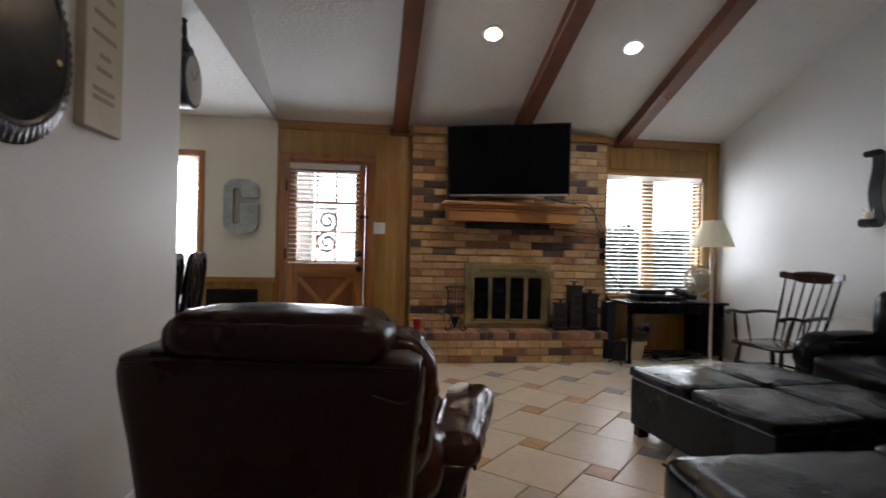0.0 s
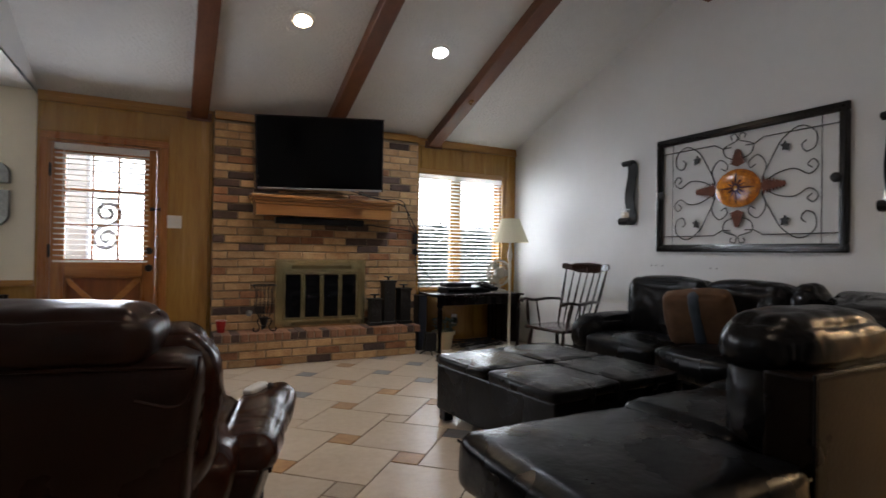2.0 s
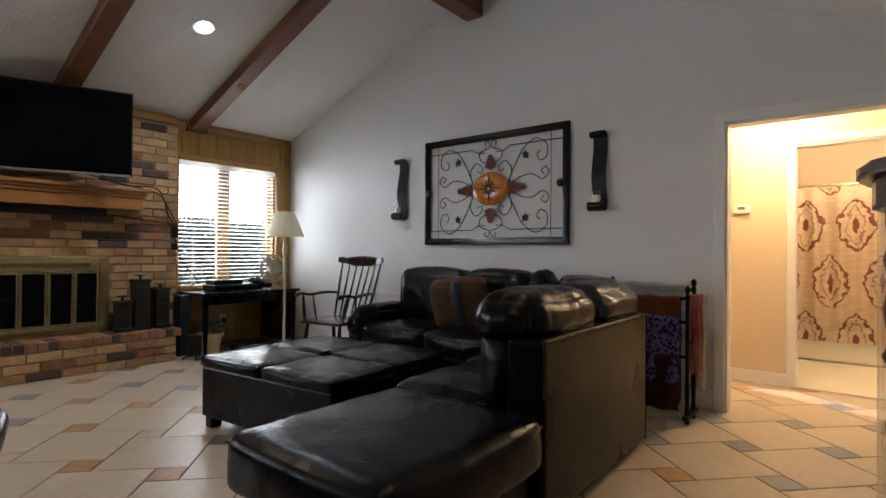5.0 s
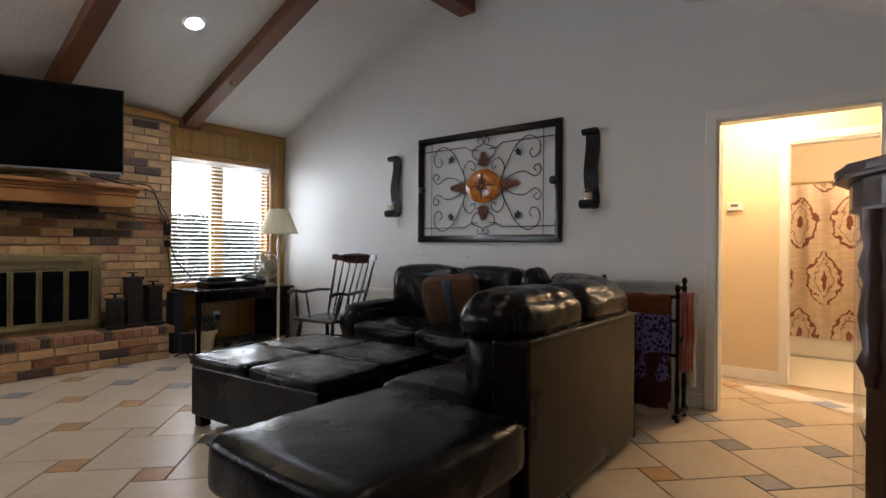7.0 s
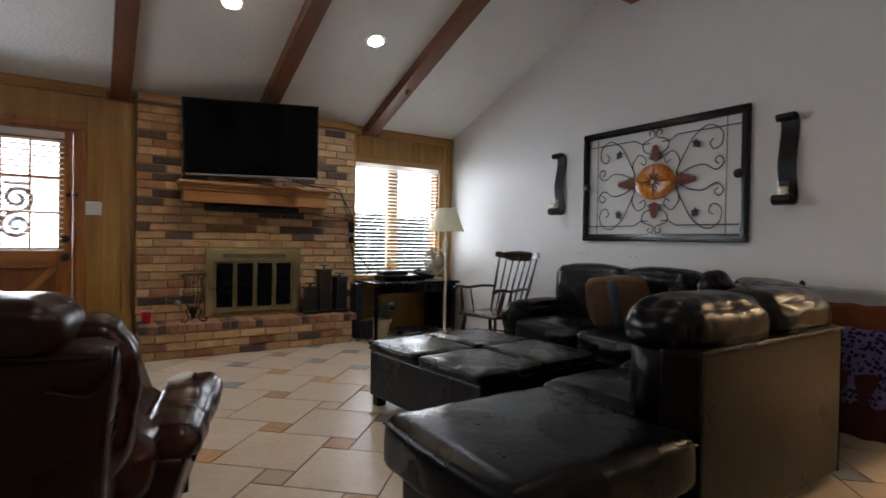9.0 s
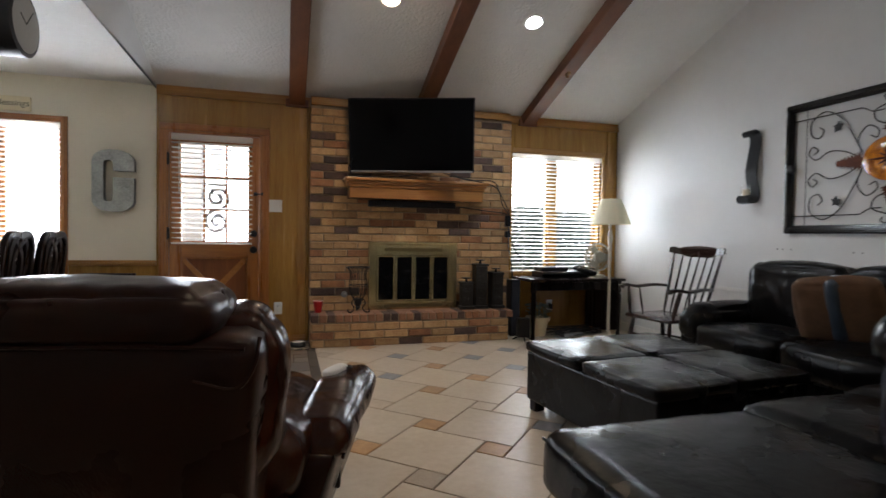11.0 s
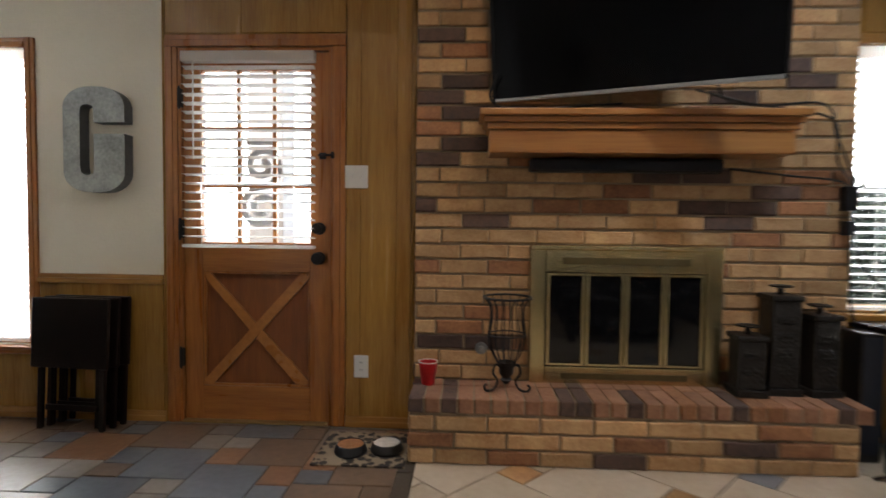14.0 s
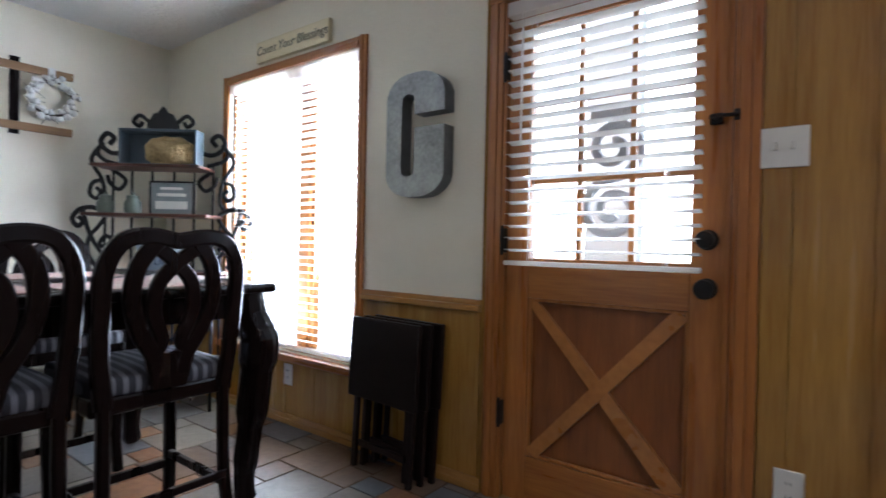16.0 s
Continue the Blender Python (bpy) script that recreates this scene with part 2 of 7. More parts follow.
def clear_glass(name, tint=(1, 1, 1), gloss=0.06):
    mt = bpy.data.materials.new(name)
    mt.use_nodes = True
    nd, ln = mt.node_tree.nodes, mt.node_tree.links
    tr, gl, mx, fr = nd.new("ShaderNodeBsdfTransparent"), nd.new("ShaderNodeBsdfGlossy"), nd.new("ShaderNodeMixShader"), nd.new("ShaderNodeLayerWeight")
    tr.inputs[0].default_value = (*tint, 1)
    gl.inputs["Roughness"].default_value = 0.02
    fr.inputs[0].default_value = 0.5
    pw = nd.new("ShaderNodeMath")
    pw.operation = 'POWER'
    pw.inputs[1].default_value = 4.0
    ad = nd.new("ShaderNodeMath")
    ad.operation = 'MULTIPLY_ADD'
    ad.inputs[1].default_value, ad.inputs[2].default_value = 0.6, gloss * 0.5
    ln.new(fr.outputs["Facing"], pw.inputs[0])
    ln.new(pw.outputs[0], ad.inputs[0])
    ln.new(ad.outputs[0], mx.inputs[0])
    ln.new(tr.outputs[0], mx.inputs[1])
    ln.new(gl.outputs[0], mx.inputs[2])
    ln.new(mx.outputs[0], nd["Material Output"].inputs["Surface"])
    return mt


M_WALL = material("wall_paint_grey", (0.74, 0.74, 0.73), 0.55, vary=0.05, scale=1.5, bump=0.5, bump_scale=70, rough_vary=0.05)
M_CREAM = material("wall_paint_cream", (0.8, 0.75, 0.62), 0.6, vary=0.05, scale=1.5, bump=0.4, bump_scale=70)
M_HALL = material("wall_paint_tan", (0.72, 0.6, 0.43), 0.6, vary=0.05, scale=1.5, bump=0.3, bump_scale=80)
M_CEIL = material("ceiling_texture_paint", (0.8, 0.79, 0.77), 0.8, vary=0.06, scale=2, bump=1.0, bump_scale=38, distance=0.012)
M_WHITE = material("white_trim_paint", (0.8, 0.79, 0.76), 0.35, vary=0.04, scale=4)
M_PANEL = wood("honey_panelling", (0.45, 0.25, 0.055), (0.27, 0.128, 0.024), 0.24, coat=0.6)
M_PANEL_X = wood("honey_panelling_level", (0.46, 0.235, 0.055), (0.29, 0.13, 0.025), 0.3, grain=(0.06, 1, 1), coat=0.3)
M_DOORWOOD = wood("door_timber", (0.47, 0.185, 0.038), (0.25, 0.08, 0.015), 0.3, coat=0.45)
M_DOORWOOD_X = wood("door_timber_level", (0.47, 0.185, 0.038), (0.25, 0.08, 0.015), 0.3, grain=(0.06, 1, 1), coat=0.4)
M_BEAM = wood("beam_timber", (0.2, 0.07, 0.026), (0.12, 0.038, 0.014), 0.45, grain=(1, 0.06, 1), coat=0.1)
M_MANTEL = wood("mantel_oak", (0.42, 0.19, 0.05), (0.27, 0.1, 0.024), 0.35, grain=(0.05, 1, 1), scale=14, coat=0.3)
M_DARKWOOD = wood("dark_cherry_wood", (0.0075, 0.003, 0.0025), (0.004, 0.002, 0.0015), 0.28)
M_DARKWOOD.node_tree.nodes["Principled BSDF"].inputs["Specular IOR Level"].default_value = 0.16
M_MORTAR = material("mortar", (0.33, 0.25, 0.165), 0.9, vary=0.35, scale=14, bump=0.6, bump_scale=120)
M_BLACKLEATHER = material("black_leather", (0.004, 0.004, 0.0045), 0.27, vary=0.4, scale=3, bump=0.3, bump_scale=28, rough_vary=0.1, distance=0.006, spec=0.14)
M_BROWNLEATHER = material("brown_leather", (0.019, 0.0047, 0.0021), 0.28, vary=0.12, scale=3, bump=0.25, bump_scale=170, rough_vary=0.08, distance=0.002, spec=0.22)
M_CREASED = material("creased_brown_leather", (0.04, 0.0095, 0.004), 0.22, vary=0.6, scale=3, bump=0.6, bump_scale=26, rough_vary=0.08, distance=0.008, spec=0.3, stretch=(0.4, 1, 0.4))


def creased(mt, scale, strength, distance, stretch=(1, 1, 1)):
    """Adds a coarser relief of pulled folds under the fine grain of a leather."""
    nd, ln = mt.node_tree.nodes, mt.node_tree.links
    tc, mp, nz, bp = nd.new("ShaderNodeTexCoord"), nd.new("ShaderNodeMapping"), nd.new("ShaderNodeTexNoise"), nd.new("ShaderNodeBump")
    mp.inputs["Scale"].default_value = stretch
    nz.noise_type = 'RIDGED_MULTIFRACTAL'
    nz.inputs["Scale"].default_value, nz.inputs["Detail"].default_value, nz.inputs["Distortion"].default_value = scale, 3, 0.8
    ln.new(tc.outputs["Object"], mp.inputs["Vector"])
    ln.new(mp.outputs[0], nz.inputs["Vector"])
    ln.new(nz.outputs[0], bp.inputs["Height"])
    bp.inputs["Strength"].default_value, bp.inputs["Distance"].default_value = strength, distance
    fine = [n for n in nd if n.bl_idname == "ShaderNodeBump" and n != bp][0]
    ln.new(bp.outputs[0], fine.inputs["Normal"])


M_SOFTLEATHER = material("black_pillow_leather", (0.0045, 0.004, 0.004), 0.25, vary=0.4, scale=3, bump=0.2, bump_scale=60, rough_vary=0.08, distance=0.003, spec=0.2)
creased(M_SOFTLEATHER, 7.0, 0.5, 0.012, (1, 1, 0.6))
creased(M_BLACKLEATHER, 3.0, 0.12, 0.008)
creased(M_CREASED, 9.0, 0.4, 0.01, (1, 0.5, 1))
M_BLACK = material("black_plastic", (0.008, 0.008, 0.009), 0.35, vary=0.2, scale=10, spec=0.35)
M_SCREEN = material("screen_glass", (0.0015, 0.0015, 0.002), 0.14, vary=0.1, spec=0.12)
M_IRON = material("wrought_iron", (0.012, 0.011, 0.011), 0.45, metal=0.3, vary=0.4, scale=20, bump=0.3, bump_scale=150)
M_BRASS = material("brushed_brass", (0.66, 0.57, 0.32), 0.24, metal=1.0, vary=0.15, scale=6, stretch=(0.1, 1, 1), bump=0.1, bump_scale=200, rough_vary=0.08)
M_BLACKGLASS = material("smoked_glass", (0.006, 0.006, 0.007), 0.06, vary=0.2)
M_BLIND = material("blind_slat_white", (0.8, 0.79, 0.76), 0.5, vary=0.03, scale=5)
# thin vinyl slats let part of the daylight through
_n, _l = M_BLIND.node_tree.nodes, M_BLIND.node_tree.links
_t, _m = _n.new("ShaderNodeBsdfTranslucent"), _n.new("ShaderNodeMixShader")
_t.inputs[0].default_value, _m.inputs[0].default_value = (0.9, 0.89, 0.86, 1), 0.62
_l.new(_n["Principled BSDF"].outputs[0], _m.inputs[1])
_l.new(_t.outputs[0], _m.inputs[2])
_l.new(_m.outputs[0], _n["Material Output"].inputs["Surface"])
M_GLASS = clear_glass("window_glass")
M_TIN = material("galvanised_metal", (0.43, 0.44, 0.44), 0.36, metal=0.85, vary=0.55, scale=9, rough_vary=0.15)
M_GROUT = material("floor_grout", (0.09, 0.065, 0.045), 0.9, vary=0.3, scale=10, bump=0.4, bump_scale=150)
M_GRASS = material("lawn", (0.06, 0.1, 0.025), 0.9, vary=0.5, scale=3, bump=1, bump_scale=60)
M_CONCRETE = material("patio_concrete", (0.5, 0.49, 0.46), 0.85, vary=0.15, scale=2, bump=0.4, bump_scale=90)

# ---- plan ----
NORTH, EAST, WEST, SOUTH = 5.82, 4.52, -0.50, -0.75
DINING_WEST, FLAT, EAVE, SLOPE = -3.32, 2.46, 2.466, 0.38
RIDGE_Y = 2.98
BREAST, BREAST_X = 5.715, 3.07
RIDGE_Z = EAVE + SLOPE * (NORTH - RIDGE_Y)


def vault(y):
    return RIDGE_Z - SLOPE * abs(y - RIDGE_Y)


def structure(name, bm, mat, label="", category=""):
    ob = part(name, bm, mat)
    return tagged(ob, label, category, kind="structure")


# ground and slab
structure("ground", one_box(-400, 400, -400, 800, -0.5, -0.14), M_GRASS, "mown lawn round the house", "ground")
structure("pavement", one_box(-60, 2.2, 6.05, 59.9, -0.2, -0.06, 0.01), M_CONCRETE, "pale concrete patio behind the house", "patio")
floor = structure("floor", one_box(-3.4, 8.2, -1.6, 5.98, -0.1, -0.006), M_GROUT, "tiled floor with dark grout joints", "floor")


def wall_y(name, y0, y1, x0, x1, z1, holes, mat, label):
    """A wall that runs along x between y0 and y1, with openings (x0, x1, z0, z1) through it."""
    bm = bmesh.new()
    xs = sorted({x0, x1, *[h[0] for h in holes], *[h[1] for h in holes]})
    for a, b in zip(xs, xs[1:]):
        z = 0.0
        for h in sorted([h for h in holes if h[0] <= a + 1e-6 and h[1] >= b - 1e-6], key=lambda h: h[2]):
            if h[2] > z + 1e-6:
                box(bm, a, b, y0, y1, z, h[2])
            z = h[3]
        if z1 > z:
            box(bm, a, b, y0, y1, z, z1)
    bmesh.ops.remove_doubles(bm, verts=bm.verts[:], dist=1e-5)
    return structure(name, bm, mat, label, "wall")


DOOR = (-0.41, 0.43, 0.0, 2.045)
WINDOW = (3.13, 4.31, 0.68, 2.05)
DWINDOW = (-2.48, -1.27, 0.41, 2.05)
wall_y("wall_north", NORTH, 6.0, WEST, EAST, EAVE + 0.02, [DOOR, WINDOW], M_PANEL, "honey-brown wood panelled wall with door and window")
wall_y("wall_dining", NORTH, 6.0, DINING_WEST, WEST, FLAT, [DWINDOW], M_CREAM, "cream painted dining wall with a tall window")
structure("wall_dining_west", one_box(DINING_WEST - 0.15, DINING_WEST, 1.2, 6.0, 0, FLAT), M_CREAM, "cream painted dining room wall", "wall")
structure("wall_dining_south", one_box(DINING_WEST - 0.15, WEST - 0.12, 1.05, 1.2, 0, FLAT), M_CREAM, "cream painted dining room wall", "wall")


def gable(name, x0, x1, y0, y1, z0, holes, mat, label):
    """A wall along y that rises to the vaulted ceiling, with door openings (y0, y1, top)."""
    bm = bmesh.new()
    ys = sorted({y0, y1, *[q for h in holes for q in h[:2]], *([RIDGE_Y] if y0 < RIDGE_Y < y1 else [])})
    for a, b in zip(ys, ys[1:]):
        low = max([h[2] for h in holes if h[0] <= a + 1e-6 and h[1] >= b - 1e-6], default=z0)
        vs = [bm.verts.new((x, y, z)) for x in (x0, x1) for y, z in ((a, low), (b, low), (b, vault(b) + .02), (a, vault(a) + .02))]
        for q in ((0, 1, 2, 3), (7, 6, 5, 4), (0, 4, 5, 1), (1, 5, 6, 2), (2, 6, 7, 3), (3, 7, 4, 0)):
            bm.faces.new([vs[i] for i in q])
    return structure(name, bm, mat, label, "wall")


HALL = (0.02, 0.89, 1.965)
gable("wall_east", EAST, EAST + 0.12, SOUTH, 6.0, 0, [HALL], M_WALL, "pale grey painted gable wall with hallway opening")
gable("wall_west", WEST - 0.12, WEST, SOUTH, 3.0, 0, [], M_WALL, "pale grey painted wall beside the recliner")
gable("bulkhead", WEST - 0.12, WEST, 3.0, 6.0, FLAT, [], M_WALL, "grey painted bulkhead over the dining opening")
structure("wall_south", one_box(WEST - 0.12, EAST + 0.12, SOUTH - 0.15, SOUTH, 0, vault(SOUTH) + 0.02), M_WALL, "pale grey painted wall behind the viewer", "wall")
structure("ceiling_dining", box(one_box(DINING_WEST - .15, WEST - 0.12, 1.05, 6.0, FLAT, FLAT + 0.1), WEST - .12, WEST + .002, 3.002, NORTH, FLAT - .006, FLAT - .0005), M_CEIL, "flat textured white dining ceiling", "ceiling")
bm = bmesh.new()
prism(bm, [(6.0, vault(6.0)), (RIDGE_Y, RIDGE_Z), (SOUTH - .15, vault(SOUTH - .15)), (SOUTH - .15, vault(SOUTH - .15) + .12), (RIDGE_Y, RIDGE_Z + .12), (6.0, vault(6.0) + .12)], WEST - .12, EAST + .12,
      Matrix(((0, 0, 1, 0), (1, 0, 0, 0), (0, 1, 0, 0), (0, 0, 0, 1))))
structure("ceiling_vault", bm, M_CEIL, "vaulted textured off-white ceiling", "ceiling")

# ---- outside ----
M_SKYGLOW = glow("bright_overcast_sky", (0.95, 0.98, 1.0), 5.0)
tagged(part("backdrop", one_box(-220, 220, 60, 60.1, -0.14, 60), M_SKYGLOW), "plain bright overcast sky behind the garden", "sky", kind="structure")
M_LEAF = material("hedge_leaf", (0.105, 0.15, 0.115), 0.3, second=(0.05, 0.08, 0.065), scale=5, per_piece=0.3)
M_BARK = material("hedge_stem", (0.1, 0.07, 0.05), 0.9, vary=0.4)
hedge = thing("hedge", pose(4.1, 8.3, -0.14), "dense dark green leafy hedge behind the window", "hedge")
bm = bmesh.new()
for i in range(14):
    x = -2.0 + 0.31 * i
    rod(bm, (x, 0, 0), (x + random.uniform(-.1, .1), random.uniform(-.1, .1), 1.5), 0.03, 0.012, 6)
part("stem", bm, M_BARK, hedge)
verts, faces = [], []
for i in range(52000):
    x, z = random.uniform(-2.2, 2.2), random.uniform(0.01, 1.0) ** 0.85 * 1.82
    z *= 0.93 + 0.09 * noise.noise((x * 1.7, 3.1, 0)) + 0.05 * noise.noise((x * 6, 1.0, 0))
    y = random.uniform(-0.45, 0.55)
    c, s = Vector((x, y, z)), random.uniform(0.026, 0.05)
    rot = Euler((random.uniform(-1, 1), random.uniform(-1, 1), random.uniform(0, 6.3))).to_matrix()
    k = len(verts)
    verts += [c + rot @ Vector(p) * s for p in ((0, -1, 0), (.5, 0, .12), (0, 1, 0), (-.5, 0, .12))]
    faces.append((k, k + 1, k + 2, k + 3))
me = bpy.data.meshes.new("leaves")
me.from_pydata(verts, [], faces)
me.materials.append(M_LEAF)
leaves = new("leaves", me)
leaves.parent = hedge
leaves["kind"] = "stuff"
M_POST = material("porch_column_paint", (0.55, 0.56, 0.58), 0.7, vary=0.1, scale=3, bump=0.3)
post = thing("porch_column", pose(-0.42, 7.2, -0.06), "pale grey painted square porch column", "column")
part("shaft", one_box(-0.14, 0.14, -0.14, 0.14, 0.0, 2.6, 0.01), M_POST, post)
part("base", one_box(-0.18, 0.18, -0.18, 0.18, 0.0, 0.16, 0.01), M_POST, post)

# ---- north wall: panelling, casing, trim ----
def trim(name, bm, mat, label, category="trim"):
    return structure(name, bm, mat, label, category)


def moulding(bm, x0, x1, y, z0, z1, depth=0.022):
    """A level strip on the north wall with a stepped face."""
    h = z1 - z0
    box(bm, x0, x1, y - depth, y, z0, z0 + h * 0.55, 0.004)
    box(bm, x0, x1, y - depth * 0.6, y, z0 + h * 0.5, z1, 0.004)


def upright(bm, x0, x1, y, z0, z1, depth=0.022):
    w = x1 - x0
    box(bm, x0, x1, y - depth * 0.7, y, z0, z1, 0.004)
    box(bm, x0 + w * 0.2, x1 - w * 0.35, y - depth, y, z0, z1, 0.004)


# vertical boards with grooves between, proud of the wall
panel = structure("panelling", one_box(WEST + 0.02, 0.02, NORTH - 0.004, NORTH, 2.12, 2.38), M_PANEL, "honey-coloured grooved wood panelling beside the door", "panelling")
for x0, x1, z0, z1 in ((-0.478, -0.06, 2.125, 2.37), (-0.058, 0.51, 2.125, 2.37), (0.515, 0.591, 0.0, 2.37), (0.593, 0.785, 0.0, 2.37), (0.787, 0.862, 0.0, 2.37),
                       (3.16, 3.72, 2.11, 2.37), (3.722, 4.36, 2.11, 2.37), (3.135, 3.5, 0.0, 0.62), (3.502, 3.9, 0.0, 0.62), (3.902, 4.36, 0.0, 0.62), (4.372, 4.51, 0.0, 2.37)):
    part("board", one_box(x0, x1, NORTH - 0.012, NORTH - 0.001, z0, z1, 0.0015), M_PANEL, panel)
bm = bmesh.new()
moulding(bm, WEST, 0.9, NORTH, 2.372, EAVE)
moulding(bm, BREAST_X, EAST, NORTH, 2.372, EAVE)
trim("trim_ceiling_wood", bm, M_PANEL_X, "brown wood moulding under the ceiling")
bm = bmesh.new()
moulding(bm, 0.9, BREAST_X, NORTH, 2.372, EAVE, NORTH - BREAST + .03)
trim("trim_chimney_wood", bm, M_PANEL_X, "brown wood moulding above the brick chimney")
bm = bmesh.new()
upright(bm, 0.865, 0.9, NORTH, 0, 2.372, 0.03)
upright(bm, WEST, WEST + 0.02, NORTH, 0, 2.372, 0.016)
trim("trim_corner_wood", bm, M_PANEL, "thin upright wood strip at the brick edge")
# door casing
bm = bmesh.new()
upright(bm, -0.48, -0.412, NORTH, 0, 2.05, 0.026)
upright(bm, 0.432, 0.51, NORTH, 0, 2.05, 0.026)
moulding(bm, -0.48, 0.51, NORTH, 2.05, 2.115, 0.026)
box(bm, -0.41, -0.395, NORTH - 0.01, 5.98, 0, 2.045)
box(bm, 0.415, 0.43, NORTH - 0.01, 5.98, 0, 2.045)
box(bm, -0.395, 0.415, NORTH - 0.01, 5.98, 2.03, 2.045)
trim("trim_door_casing", bm, M_DOORWOOD, "orange-brown wood casing round the back door")
# skirting and chair rail of the dining wall
bm = bmesh.new()
moulding(bm, DINING_WEST, -2.537, NORTH, 0.765, 0.815, 0.03)
moulding(bm, -1.213, WEST, NORTH, 0.765, 0.815, 0.03)
trim("trim_chair_rail", bm, M_PANEL_X, "brown wood chair rail on the dining wall")
panel2 = structure("wainscot", box(box(one_box(DINING_WEST, -2.537, NORTH - 0.004, NORTH, 0.0, 0.765), -2.537, -1.213, NORTH - 0.004, NORTH, 0, 0.36), -1.213, WEST, NORTH - 0.004, NORTH, 0, 0.765), M_PANEL, "honey wood wainscot panelling under the chair rail", "panelling")
x = DINING_WEST + 0.01
k = 0
while x < WEST - 0.02:
    w = (0.2, 0.31, 0.1, 0.26)[k % 4]
    k += 1
    e = min(x + w, WEST - 0.003)
    top = 0.765 if e < -2.5 or x > -1.215 else 0.36
    part("board", one_box(x, e - 0.002, NORTH - 0.012, NORTH - 0.003, 0.0, top, 0.0015), M_PANEL, panel2)
    x = e
bm = bmesh.new()
for a, b in ((DINING_WEST, -0.485), (0.512, 0.895), (3.13, EAST - 0.013)):
    moulding(bm, a, b, NORTH - 0.012, 0, 0.06, 0.014)
trim("baseboard", bm, M_PANEL_X, "narrow brown wood baseboard along the panelling", "baseboard")
bm = bmesh.new()
for a, b in ((0.957, 5.8), (SOUTH, -0.05)):
    box(bm, EAST - 0.014, EAST, a, b, 0, 0.1, 0.004)
box(bm, WEST, WEST + 0.014, SOUTH, 2.99, 0, 0.1, 0.004)
trim("baseboard_white", bm, M_WHITE, "white painted baseboard of the grey walls", "baseboard")


def window_unit(name, hole, mat, mat_x, label, mullion, sill):
    """A wood-framed window in an opening of the north wall, with two panes."""
    x0, x1, z0, z1 = hole
    ob = structure(name, one_box(x0, x0 + 0.02, NORTH + 0.03, 5.995, z0, z1), mat, label, "window")
    for a, b, c, d in ((x0 + .02, x1 - .02, z1 - .02, z1), (x0 + .02, x1 - .02, z0, z0 + .02)):
        part("window_frame", one_box(a, b, NORTH + 0.03, 5.995, c, d), mat_x, ob)
    part("window_frame", one_box(x1 - .02, x1, NORTH + 0.03, 5.995, z0, z1), mat, ob)
    part("mullion", one_box(mullion - 0.04, mullion + 0.04, 5.9, 5.97, z0 + .02, z1 - .02, 0.004), mat, ob)
    for a, b in ((x0 + .02, mullion - .04), (mullion + .04, x1 - .02)):
        for c, d in ((a, a + .035), (b - .035, b)):
            part("sash", one_box(c, d, 5.915, 5.955, z0 + .02, z1 - .02, 0.003), mat, ob)
        pane = part("pane", one_box(a + .035, b - .035, 5.932, 5.938, z0 + .02, z1 - .02), M_GLASS, ob)
        pane.visible_shadow = False
    c = 0.055
    for a, b in ((x0 - c, x0), (x1, x1 + c)):
        bm = bmesh.new()
        upright(bm, a, b, NORTH, z0 - 0.02, z1 + c, 0.025)
        part("casing", bm, mat, ob)
    bm = bmesh.new()
    moulding(bm, x0, x1, NORTH, z1, z1 + c, 0.025)
    part("casing", bm, mat_x, ob)
    if sill:
        part("window_sill", one_box(x0 - c, x1 + c, NORTH - 0.05, NORTH + 0.03, z0 - 0.045, z0 - 0.003, 0.006), mat_x, ob)
    return ob


window_unit("window_1", WINDOW, M_PANEL, M_PANEL_X, "two-pane window in a brown wood frame beside the chimney", 3.69, True)
window_unit("window_2", DWINDOW, M_DOORWOOD, M_DOORWOOD_X, "tall dining window in an orange-brown wood frame", -1.8, True)


